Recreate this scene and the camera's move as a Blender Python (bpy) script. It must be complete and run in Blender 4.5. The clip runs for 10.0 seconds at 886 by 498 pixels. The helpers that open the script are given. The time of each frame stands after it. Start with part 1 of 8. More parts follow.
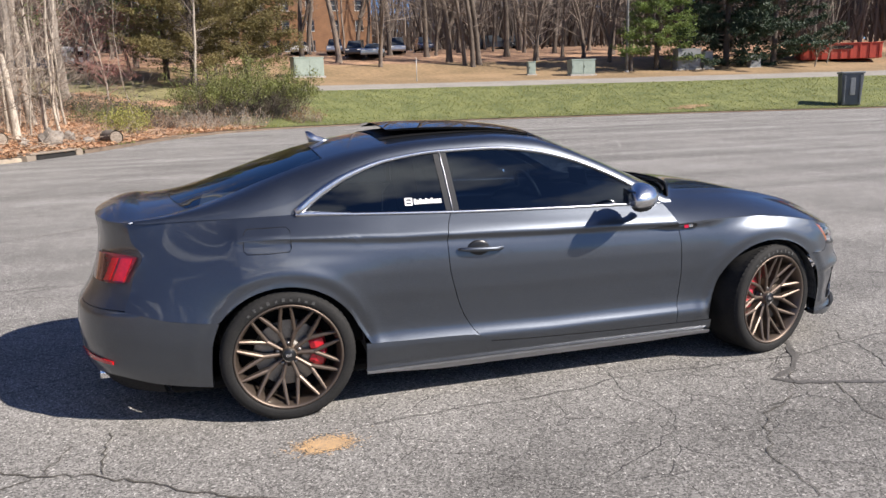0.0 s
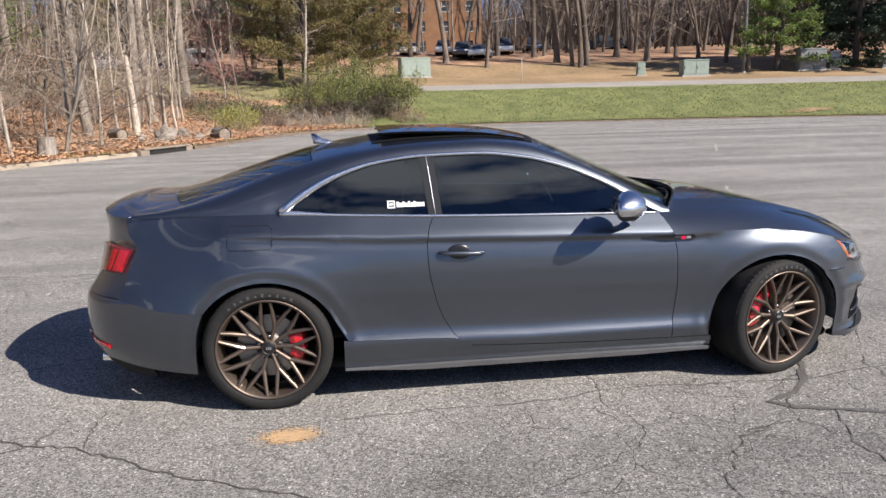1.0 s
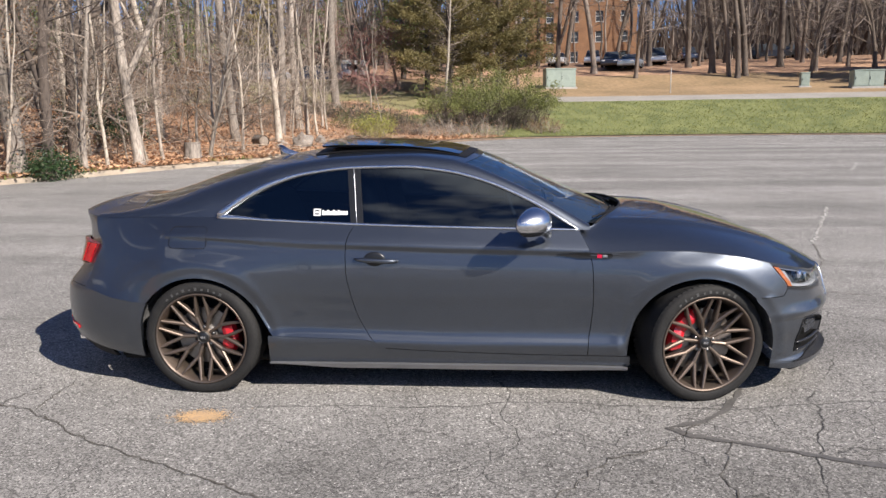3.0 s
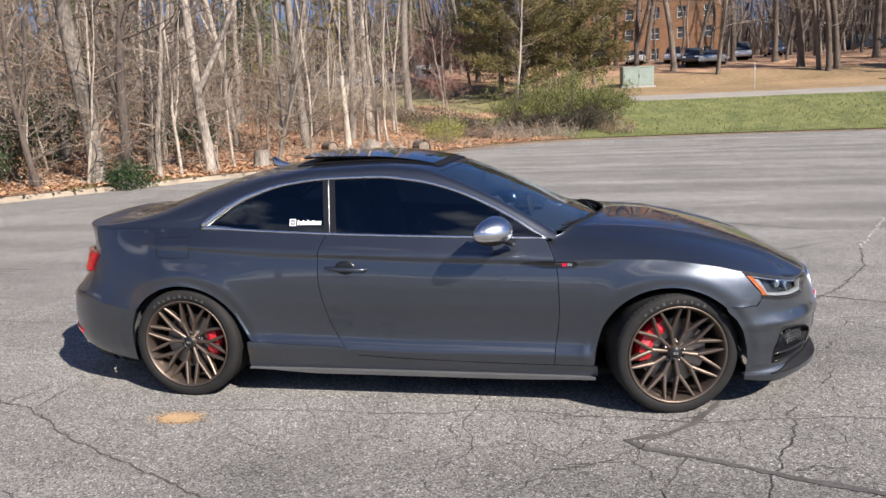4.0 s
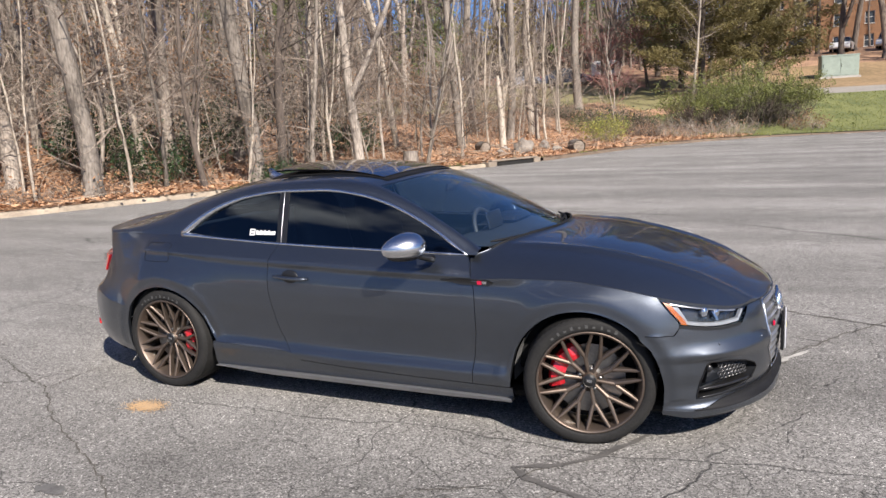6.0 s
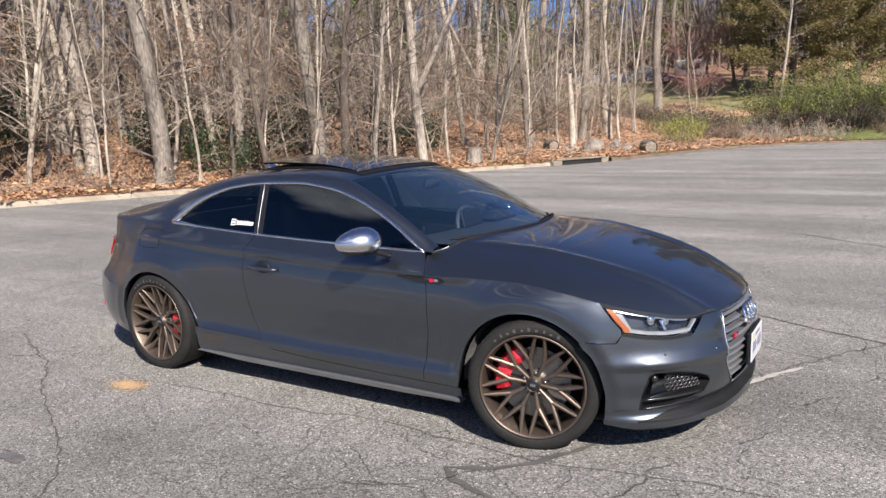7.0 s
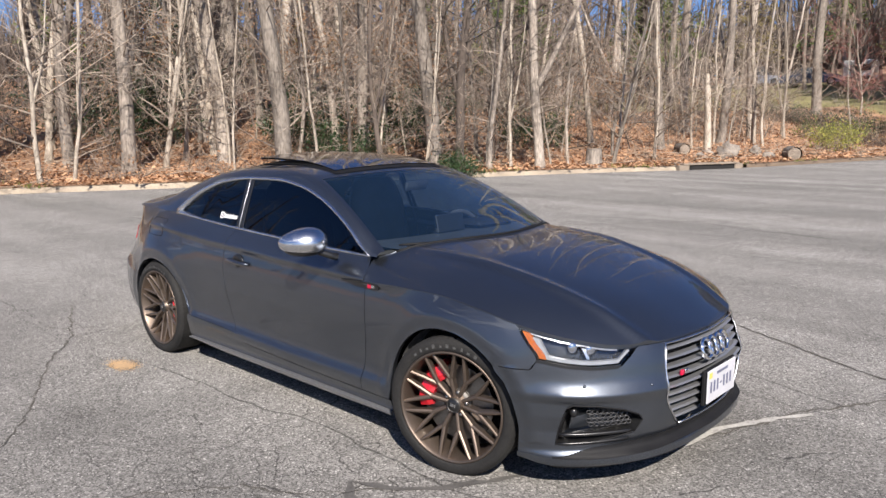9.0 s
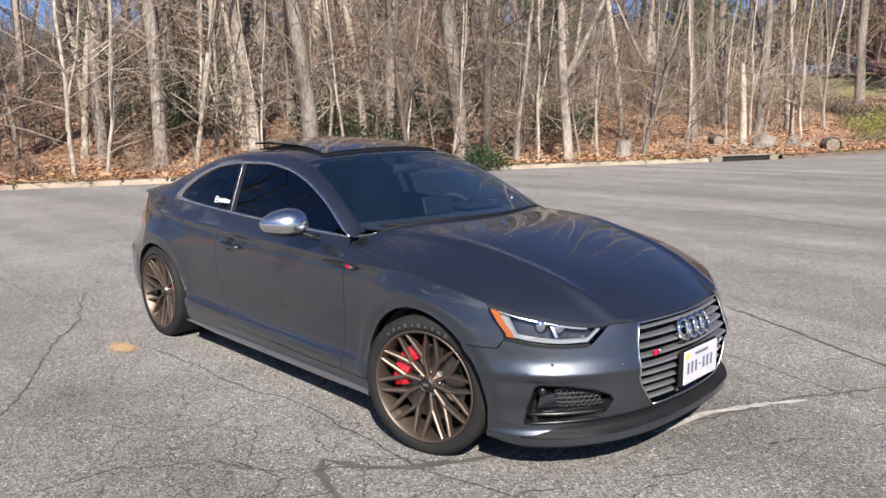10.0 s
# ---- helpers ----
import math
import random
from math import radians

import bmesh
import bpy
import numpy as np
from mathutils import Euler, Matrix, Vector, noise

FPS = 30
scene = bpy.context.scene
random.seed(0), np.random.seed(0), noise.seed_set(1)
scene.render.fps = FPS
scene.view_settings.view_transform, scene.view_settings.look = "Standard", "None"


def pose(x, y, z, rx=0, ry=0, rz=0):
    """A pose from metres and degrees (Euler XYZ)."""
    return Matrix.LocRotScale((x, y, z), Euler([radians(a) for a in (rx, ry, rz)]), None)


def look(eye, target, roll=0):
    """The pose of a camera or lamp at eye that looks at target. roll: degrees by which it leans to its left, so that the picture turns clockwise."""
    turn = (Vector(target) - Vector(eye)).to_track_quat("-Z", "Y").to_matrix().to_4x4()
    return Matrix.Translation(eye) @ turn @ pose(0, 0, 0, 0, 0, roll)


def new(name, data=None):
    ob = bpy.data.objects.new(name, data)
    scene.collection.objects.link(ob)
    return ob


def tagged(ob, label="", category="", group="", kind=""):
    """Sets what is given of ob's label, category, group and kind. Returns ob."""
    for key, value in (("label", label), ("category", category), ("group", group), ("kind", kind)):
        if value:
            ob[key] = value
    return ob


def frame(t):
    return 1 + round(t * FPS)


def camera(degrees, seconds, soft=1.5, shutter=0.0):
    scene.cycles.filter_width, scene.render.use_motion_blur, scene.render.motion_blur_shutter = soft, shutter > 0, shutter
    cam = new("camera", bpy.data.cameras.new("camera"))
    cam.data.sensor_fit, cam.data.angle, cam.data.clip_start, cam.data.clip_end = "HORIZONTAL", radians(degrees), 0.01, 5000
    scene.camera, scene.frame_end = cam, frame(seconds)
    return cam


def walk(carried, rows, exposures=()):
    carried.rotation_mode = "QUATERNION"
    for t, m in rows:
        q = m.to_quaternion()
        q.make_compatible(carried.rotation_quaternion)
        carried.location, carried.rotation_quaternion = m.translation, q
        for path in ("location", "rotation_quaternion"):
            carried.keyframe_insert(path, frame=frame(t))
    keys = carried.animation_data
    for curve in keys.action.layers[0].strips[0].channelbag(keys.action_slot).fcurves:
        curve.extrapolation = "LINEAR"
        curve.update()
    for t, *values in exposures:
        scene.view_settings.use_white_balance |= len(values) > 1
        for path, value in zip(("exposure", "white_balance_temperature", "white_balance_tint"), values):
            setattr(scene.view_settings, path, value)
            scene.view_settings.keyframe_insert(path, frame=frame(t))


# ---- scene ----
cam = camera(62.1, 10.0)
PATH = [
    (0, (-1.5663, -4.3821, 1.5359), (-1.0383, -2.4959, 1.132), -1.66),
    (0.5, (-1.2521, -4.3914, 1.5504), (-0.8627, -2.4704, 1.1527), -1.44),
    (1, (-0.9396, -4.5497, 1.5436), (-0.6935, -2.6048, 1.1475), -1.29),
    (1.5, (-0.6353, -4.6582, 1.548), (-0.5116, -2.7016, 1.1526), -1.43),
    (2, (-0.2894, -4.67, 1.5525), (-0.2611, -2.7074, 1.1687), -1.41),
    (2.5, (-0.0007, -4.7428, 1.5619), (-0.0666, -2.7782, 1.1932), -1.36),
    (3.8, (0.8134, -4.7884, 1.5453), (0.4858, -2.8472, 1.1915), -1.35),
    (4, (0.9354, -4.7354, 1.5833), (0.5568, -2.8032, 1.2325), -2.15),
    (4.5, (1.3132, -4.7113, 1.588), (0.8015, -2.8087, 1.244), -2.04),
    (5, (1.6328, -4.6409, 1.5913), (1.0019, -2.7749, 1.2452), -2.16),
    (6.3, (2.4771, -4.2531, 1.6243), (1.563, -2.5069, 1.2878), -2.55),
    (6.5, (2.5991, -4.2151, 1.6193), (1.644, -2.4909, 1.2798), -2.05),
    (7, (2.853, -4.003, 1.5917), (1.8131, -2.3278, 1.2564), -1.87),
    (7.5, (3.0564, -3.8262, 1.6015), (1.9332, -2.2053, 1.2681), -1.3),
    (8, (3.301, -3.6596, 1.6113), (2.089, -2.1056, 1.2703), -0.57),
    (8.5, (3.4753, -3.4665, 1.5986), (2.1871, -1.9761, 1.253), -0.19),
    (9, (3.553, -3.2476, 1.595), (2.2091, -1.8051, 1.2588), -0.31),
    (9.5, (3.653, -3.1053, 1.5769), (2.2672, -1.7011, 1.2483), -0.55),
    (10, (3.7545, -3.0375, 1.5117), (2.3404, -1.6663, 1.1649), -0.84),
]
walk(cam, [(t, look(eye, target, roll)) for t, eye, target, roll in PATH], exposures=[(0.0, 0.80, 6700, 13)])

# ---- light ----
SUN_DIR = Vector((0.96, -0.77, 1.0)).normalized()      # towards the sun
sun = new("sun", bpy.data.lights.new("sun", "SUN"))
sun.data.energy, sun.data.angle, sun.data.color = 5.0, radians(0.5), (1.0, 0.955, 0.88)
sun.matrix_world = look((0, 0, 40), Vector((0, 0, 40)) - SUN_DIR)

world = bpy.data.worlds.new("sky")
scene.world = world
world.use_nodes = True


def build_sky():
    nt = world.node_tree
    nt.nodes.clear()
    sky = nt.nodes.new("ShaderNodeTexSky")
    sky.sky_type, sky.sun_disc = "NISHITA", False
    sky.sun_elevation = math.asin(SUN_DIR.z)
    sky.sun_rotation = math.atan2(SUN_DIR.x, SUN_DIR.y)
    sky.air_density, sky.dust_density, sky.ozone_density = 1.0, 0.15, 4.0
    co = nt.nodes.new("ShaderNodeTexCoord")
    mp = nt.nodes.new("ShaderNodeMapping")
    mp.inputs["Scale"].default_value = (1.0, 1.0, 3.0)
    mp.inputs["Location"].default_value = (1.7, 2.3, 0.6)
    nz = nt.nodes.new("ShaderNodeTexNoise")
    nz.inputs["Scale"].default_value, nz.inputs["Detail"].default_value, nz.inputs["Roughness"].default_value = 2.6, 8.0, 0.55
    ramp = nt.nodes.new("ShaderNodeValToRGB")
    ramp.color_ramp.elements[0].position, ramp.color_ramp.elements[1].position = 0.60, 0.72
    mix = nt.nodes.new("ShaderNodeMix")
    mix.data_type = "RGBA"
    mix.inputs[7].default_value = (17.0, 18.0, 19.5, 1)
    bg = nt.nodes.new("ShaderNodeBackground")
    bg.inputs[1].default_value = 0.047
    out = nt.nodes.new("ShaderNodeOutputWorld")
    link = nt.links.new
    link(co.outputs["Generated"], mp.inputs[0]), link(mp.outputs[0], nz.inputs["Vector"])
    # more cloud towards the south than over the wood
    sep = nt.nodes.new("ShaderNodeSeparateXYZ")
    bias = nt.nodes.new("ShaderNodeMath")
    bias.operation = "MULTIPLY_ADD"
    bias.inputs[1].default_value = -0.10
    link(co.outputs["Generated"], sep.inputs[0]), link(sep.outputs[1], bias.inputs[0]), link(nz.outputs[0], bias.inputs[2])
    link(bias.outputs[0], ramp.inputs[0]), link(ramp.outputs[0], mix.inputs[0])
    tint = nt.nodes.new("ShaderNodeMix")
    tint.data_type, tint.blend_type = "RGBA", "MULTIPLY"
    tint.inputs[0].default_value, tint.inputs[7].default_value = 1.0, (0.66, 0.90, 1.34, 1)
    link(sky.outputs[0], tint.inputs[6])
    link(tint.outputs[2], mix.inputs[6]), link(mix.outputs[2], bg.inputs[0]), link(bg.outputs[0], out.inputs[0])


build_sky()

# ---- materials ----


def surface(name, base, dark=None, scale=6.0, fine=60.0, rough=0.6, metal=0.0, bump=0.0, bump_scale=80.0, coat=0.0, spread=0.0,
            stretch=(1, 1, 1), world_space=False, sheen=0.0, through_light=0.0):
    """A principled material with a two-scale variation between base and dark, fine relief and a spread of brightness from object to object."""
    m = bpy.data.materials.new(name)
    m.use_nodes = True
    nt = m.node_tree
    n, link = nt.nodes, nt.links.new
    p = n["Principled BSDF"]
    p.inputs["Roughness"].default_value, p.inputs["Metallic"].default_value = rough, metal
    p.inputs["Coat Weight"].default_value, p.inputs["Coat Roughness"].default_value = coat, 0.03
    dark = dark or tuple(c * 0.8 for c in base)
    if world_space:
        src = n.new("ShaderNodeNewGeometry").outputs["Position"]
    else:
        src = n.new("ShaderNodeTexCoord").outputs["Object"]
    mp = n.new("ShaderNodeMapping")
    mp.inputs["Scale"].default_value = stretch
    link(src, mp.inputs[0])
    big, small = n.new("ShaderNodeTexNoise"), n.new("ShaderNodeTexNoise")
    big.inputs["Scale"].default_value, big.inputs["Detail"].default_value = scale, 5.0
    small.inputs["Scale"].default_value, small.inputs["Detail"].default_value = fine, 4.0
    link(mp.outputs[0], big.inputs["Vector"]), link(mp.outputs[0], small.inputs["Vector"])
    add = n.new("ShaderNodeMath")
    add.operation = "ADD"
    link(big.outputs[0], add.inputs[0]), link(small.outputs[0], add.inputs[1])
    rng = n.new("ShaderNodeMapRange")
    rng.inputs[1].default_value, rng.inputs[2].default_value = 0.72, 1.28
    link(add.outputs[0], rng.inputs[0])
    mix = n.new("ShaderNodeMix")
    mix.data_type = "RGBA"
    mix.inputs[6].default_value, mix.inputs[7].default_value = (*dark, 1), (*base, 1)
    link(rng.outputs[0], mix.inputs[0])
    colour = mix.outputs[2]
    if spread:
        info = n.new("ShaderNodeObjectInfo")
        val = n.new("ShaderNodeMapRange")
        val.inputs[3].default_value, val.inputs[4].default_value = 1 - spread, 1 + spread
        link(info.outputs["Random"], val.inputs[0])
        hsv = n.new("ShaderNodeHueSaturation")
        link(colour, hsv.inputs["Color"]), link(val.outputs[0], hsv.inputs["Value"])
        colour = hsv.outputs[0]
    link(colour, p.inputs["Base Color"])
    if bump:
        bn, bp = n.new("ShaderNodeTexNoise"), n.new("ShaderNodeBump")
        bn.inputs["Scale"].default_value, bn.inputs["Detail"].default_value = bump_scale, 5.0
        bp.inputs["Strength"].default_value, bp.inputs["Distance"].default_value = min(1.0, bump), 0.02
        link(mp.outputs[0], bn.inputs["Vector"]), link(bn.outputs[0], bp.inputs["Height"]), link(bp.outputs[0], p.inputs["Normal"])
    if through_light:
        p.inputs["Subsurface Weight"].default_value = 0.0
        tr, ms = n.new("ShaderNodeBsdfTranslucent"), n.new("ShaderNodeMixShader")
        link(colour, tr.inputs[0])
        ms.inputs[0].default_value = through_light
        link(p.outputs[0], ms.inputs[1]), link(tr.outputs[0], ms.inputs[2]), link(ms.outputs[0], n["Material Output"].inputs[0])
    return m


def asphalt_material():
    """Old grey asphalt: stone specks, worn patches, drag streaks, a net of open cracks."""
    m = bpy.data.materials.new("old_asphalt")
    m.use_nodes = True
    nt = m.node_tree
    n, link = nt.nodes, nt.links.new
    p = n["Principled BSDF"]
    pos = n.new("ShaderNodeNewGeometry").outputs["Position"]

    def noise(scale, detail=4.0, stretch=None, rough=0.5):
        t = n.new("ShaderNodeTexNoise")
        t.inputs["Scale"].default_value, t.inputs["Detail"].default_value, t.inputs["Roughness"].default_value = scale, detail, rough
        if stretch:
            mp = n.new("ShaderNodeMapping")
            mp.inputs["Scale"].default_value, mp.inputs["Rotation"].default_value = stretch[:3], (0, 0, radians(stretch[3]))
            link(pos, mp.inputs[0]), link(mp.outputs[0], t.inputs["Vector"])
        else:
            link(pos, t.inputs["Vector"])
        return t.outputs[0]

    def ranged(v, a, b, c, d):
        r = n.new("ShaderNodeMapRange")
        for k, x in enumerate((a, b, c, d)):
            r.inputs[k + 1].default_value = x
        link(v, r.inputs[0])
        return r.outputs[0]

    def op(kind, a, b):
        q = n.new("ShaderNodeMath")
        q.operation = kind
        for k, x in enumerate((a, b)):
            if isinstance(x, (int, float)):
                q.inputs[k].default_value = x
            else:
                link(x, q.inputs[k])
        return q.outputs[0]

    def cracks(scale, width, wobble, wscale, stretch=None):
        off = n.new("ShaderNodeTexNoise")
        off.inputs["Scale"].default_value, off.inputs["Detail"].default_value = wscale, 5.0
        link(pos, off.inputs["Vector"])
        vm = n.new("ShaderNodeVectorMath")
        vm.operation = "MULTIPLY_ADD"
        vm.inputs[1].default_value = (wobble, wobble, 0)
        link(off.outputs["Color"], vm.inputs[0]), link(pos, vm.inputs[2])
        vo = n.new("ShaderNodeTexVoronoi")
        vo.feature, vo.inputs["Scale"].default_value = "DISTANCE_TO_EDGE", scale
        if stretch:
            mp = n.new("ShaderNodeMapping")
            mp.inputs["Scale"].default_value, mp.inputs["Rotation"].default_value = stretch[:3], (0, 0, radians(stretch[3]))
            link(vm.outputs[0], mp.inputs[0]), link(mp.outputs[0], vo.inputs["Vector"])
        else:
            link(vm.outputs[0], vo.inputs["Vector"])
        return ranged(vo.outputs["Distance"], 0.0, width * scale, 1.0, 0.0)

    speck = n.new("ShaderNodeTexVoronoi")
    speck.inputs["Scale"].default_value = 135.0
    link(pos, speck.inputs["Vector"])
    sep = n.new("ShaderNodeSeparateColor")
    link(speck.outputs["Color"], sep.inputs[0])
    stones = op("MULTIPLY", ranged(sep.outputs[0], 0.0, 1.0, 0.40, 1.60), ranged(sep.outputs[1], 0.92, 0.95, 1.0, 1.9))
    worn = ranged(noise(0.45, 6.0), 0.3, 0.7, 0.84, 1.14)
    streak = ranged(noise(1.0, 5.0, (0.05, 0.75, 1.0, 4.0)), 0.33, 0.66, 0.74, 1.14)
    blot = ranged(noise(3.2, 5.0), 0.25, 0.75, 0.90, 1.10)
    grain = op("MULTIPLY", ranged(noise(420.0, 3.0), 0.25, 0.75, 0.68, 1.32), ranged(noise(26.0, 3.0), 0.28, 0.72, 0.86, 1.14))
    value = op("MULTIPLY", op("MULTIPLY", op("MULTIPLY", stones, worn), op("MULTIPLY", streak, blot)), grain)
    net = op("MULTIPLY", cracks(2.1, 0.0034, 0.30, 3.0), ranged(noise(0.42, 3.0), 0.50, 0.58, 0.0, 1.0))
    long = op("MULTIPLY", cracks(0.28, 0.006, 0.8, 1.1), ranged(noise(0.9, 3.0), 0.40, 0.5, 0.0, 1.0))
    # long joints across the lot, and a tight net where the surface has failed ahead of the parked car
    joints = op("MULTIPLY", cracks(0.55, 0.008, 0.5, 0.8, (0.10, 1.0, 1.0, 6.0)), ranged(noise(0.5, 3.0), 0.42, 0.56, 0.0, 0.9))
    gap = n.new("ShaderNodeVectorMath")
    gap.operation = "SUBTRACT"
    gap.inputs[1].default_value = (2.3, -1.5, 0)
    link(pos, gap.inputs[0])
    far_off = n.new("ShaderNodeVectorMath")
    far_off.operation = "LENGTH"
    link(gap.outputs[0], far_off.inputs[0])
    failed = op("ADD", far_off.outputs["Value"], ranged(noise(1.1, 3.0), 0.3, 0.7, -1.2, 1.2))
    value = op("MULTIPLY", value, ranged(failed, 1.2, 4.2, 0.76, 1.0))
    tight = op("MULTIPLY", cracks(3.6, 0.0021, 0.24, 4.5), ranged(failed, 1.9, 2.5, 0.85, 0.0))
    crack = op("MAXIMUM", op("MAXIMUM", net, long), op("MAXIMUM", joints, tight))
    value = op("MULTIPLY", value, op("SUBTRACT", 1.0, op("MULTIPLY", crack, 0.62)))
    mix = n.new("ShaderNodeMix")
    mix.data_type, mix.blend_type = "RGBA", "MULTIPLY"
    mix.inputs[0].default_value, mix.inputs[6].default_value = 1.0, (0.220, 0.211, 0.198, 1)
    comb = n.new("ShaderNodeCombineColor")
    for k in range(3):
        link(value, comb.inputs[k])
    link(comb.outputs[0], mix.inputs[7]), link(mix.outputs[2], p.inputs["Base Color"])
    p.inputs["Roughness"].default_value = 0.92
    p.inputs["Specular IOR Level"].default_value = 0.25
    bp = n.new("ShaderNodeBump")
    bp.inputs["Strength"].default_value, bp.inputs["Distance"].default_value = 0.55, 0.006
    link(op("SUBTRACT", op("MULTIPLY", stones, 0.6), op("MULTIPLY", crack, 2.0)), bp.inputs["Height"])
    link(bp.outputs[0], p.inputs["Normal"])
    return m


def glass_material(name, tint, rough=0.0, ior=1.5, veil=None):
    """Tinted vehicle glass: gloss on the face, the tint dims what lies behind; an optional diffuse veil stands in for
    reflected sky.
    """
    m = bpy.data.materials.new(name)
    m.use_nodes = True
    nt = m.node_tree
    n, link = nt.nodes, nt.links.new
    n.remove(n["Principled BSDF"])
    clear, gloss, mix, facing, power, fres = (n.new(k) for k in ("ShaderNodeBsdfTransparent", "ShaderNodeBsdfGlossy", "ShaderNodeMixShader", "ShaderNodeLayerWeight", "ShaderNodeMath", "ShaderNodeMath"))
    clear.inputs[0].default_value = (*tint, 1)
    gloss.inputs["Roughness"].default_value, gloss.inputs["Color"].default_value = rough, (0.90, 0.97, 1.0, 1)
    # the same gloss from either face of a thin pane
    least = ((ior - 1) / (ior + 1)) ** 2
    facing.inputs[0].default_value = 0.5
    power.operation, power.inputs[1].default_value = "POWER", 5.0
    fres.operation, fres.inputs[1].default_value, fres.inputs[2].default_value = "MULTIPLY_ADD", 1 - least, least
    link(facing.outputs["Facing"], power.inputs[0]), link(power.outputs[0], fres.inputs[0])
    behind = clear
    if veil:
        veil_bsdf, behind = n.new("ShaderNodeBsdfDiffuse"), n.new("ShaderNodeMixShader")
        veil_bsdf.inputs[0].default_value, behind.inputs[0].default_value = (*veil[:3], 1), veil[3]
        link(clear.outputs[0], behind.inputs[1]), link(veil_bsdf.outputs[0], behind.inputs[2])
    link(fres.outputs[0], mix.inputs[0]), link(behind.outputs[0], mix.inputs[1]), link(gloss.outputs[0], mix.inputs[2])
    link(mix.outputs[0], n["Material Output"].inputs[0])
    return m


ASPHALT = asphalt_material()
KERB = surface("kerb_concrete", (0.44, 0.37, 0.28), (0.23, 0.185, 0.14), 1.2, 40, 0.9, bump=0.5, bump_scale=60, world_space=True)
LITTER = surface("leaf_litter", (0.52, 0.315, 0.19), (0.13, 0.074, 0.045), 0.8, 14, 0.9, bump=0.9, bump_scale=16, world_space=True)
VERGE = surface("spring_grass", (0.195, 0.205, 0.072), (0.070, 0.090, 0.028), 0.8, 6, 0.9, bump=0.8, bump_scale=20, world_space=True)
LAWN = surface("pale_spring_lawn", (0.26, 0.235, 0.105), (0.17, 0.15, 0.065), 0.5, 7, 0.9, bump=0.6, bump_scale=14, world_space=True)
KERB_DIRT = surface("soiled_kerb", (0.19, 0.14, 0.10), (0.11, 0.08, 0.058), 1.5, 30, 0.95, bump=0.4, world_space=True)
DRY_GRASS = surface("dry_grass_and_clay", (0.33, 0.22, 0.118), (0.17, 0.118, 0.058), 0.25, 3, 0.95, bump=0.5, bump_scale=8, world_space=True)
PATH_MAT = surface("footpath_concrete", (0.31, 0.29, 0.255), (0.23, 0.21, 0.185), 0.5, 5, 0.9, bump=0.2, world_space=True)
TAR = surface("crack_sealant_tar", (0.115, 0.109, 0.102), (0.07, 0.066, 0.062), 6, 60, 0.65, bump=0.3, bump_scale=60, world_space=True)
CRACK = surface("open_crack_dirt", (0.105, 0.096, 0.082), (0.05, 0.045, 0.038), 12, 60, 0.95, world_space=True)
WORN_WHITE = surface("worn_road_paint", (0.52, 0.50, 0.46), (0.25, 0.24, 0.22), 9, 90, 0.8, bump=0.3, world_space=True)
ORANGE = surface("faded_orange", (0.62, 0.40, 0.20), (0.42, 0.30, 0.19), 14, 90, 0.9, world_space=True)
DARK_STAIN = surface("oil_stain", (0.085, 0.082, 0.078), (0.15, 0.145, 0.14), 8, 90, 0.8, world_space=True)
DRAIN_CONC = surface("drain_concrete", (0.30, 0.245, 0.19), (0.19, 0.155, 0.12), 3, 40, 0.9, bump=0.5, world_space=True)
SLOT_SHADE = surface("drain_slot_shade", (0.02, 0.018, 0.016), (0.01, 0.01, 0.01), 3, 30, 0.95)
ROCK = surface("field_stone", (0.34, 0.30, 0.255), (0.12, 0.10, 0.085), 4, 40, 0.9, bump=0.8, bump_scale=14, spread=0.15)
BARK = surface("grey_bark", (0.37, 0.32, 0.27), (0.10, 0.083, 0.068), 2.2, 22, 0.95, bump=1.0, bump_scale=14, spread=0.48, stretch=(1, 1, 0.25))
BARK_DARK = surface("dark_bark", (0.16, 0.125, 0.10), (0.07, 0.055, 0.046), 2.2, 22, 0.95, bump=1.0, bump_scale=14, spread=0.3, stretch=(1, 1, 0.25))
BARK_PALE = surface("pale_bark", (0.52, 0.455, 0.375), (0.20, 0.165, 0.13), 3, 26, 0.95, bump=0.7, bump_scale=16, spread=0.2, stretch=(1, 1, 0.3))
TWIG = surface("bare_twigs", (0.29, 0.235, 0.19), (0.095, 0.074, 0.06), 1.5, 9, 0.95, spread=0.55)
TWIG_PALE = surface("pale_bare_twigs", (0.40, 0.335, 0.27), (0.15, 0.12, 0.095), 1.5, 9, 0.95, spread=0.3)
BARK_BROWN = surface("brown_bark", (0.22, 0.175, 0.14), (0.08, 0.062, 0.05), 2.2, 22, 0.95, bump=1.0, bump_scale=14, spread=0.35, stretch=(1, 1, 0.25))
TWIG_RED = surface("budding_maple_twigs", (0.34, 0.19, 0.16), (0.20, 0.11, 0.095), 2, 9, 0.9, spread=0.15)
WOOD_CUT = surface("sawn_wood_end", (0.30, 0.25, 0.20), (0.14, 0.11, 0.085), 8, 40, 0.9, bump=0.3)
LEAF_GREEN = surface("evergreen_leaf", (0.275, 0.295, 0.085), (0.09, 0.105, 0.03), 1.2, 9, 0.55, spread=0.15, through_light=0.25)
LEAF_SHRUB = surface("dull_green_leaf", (0.15, 0.175, 0.055), (0.06, 0.07, 0.024), 1.2, 9, 0.55, spread=0.2, through_light=0.2)
LEAF_HOLLY = surface("dark_holly_leaf", (0.045, 0.085, 0.028), (0.015, 0.03, 0.011), 1.5, 9, 0.4, spread=0.1, through_light=0.15)
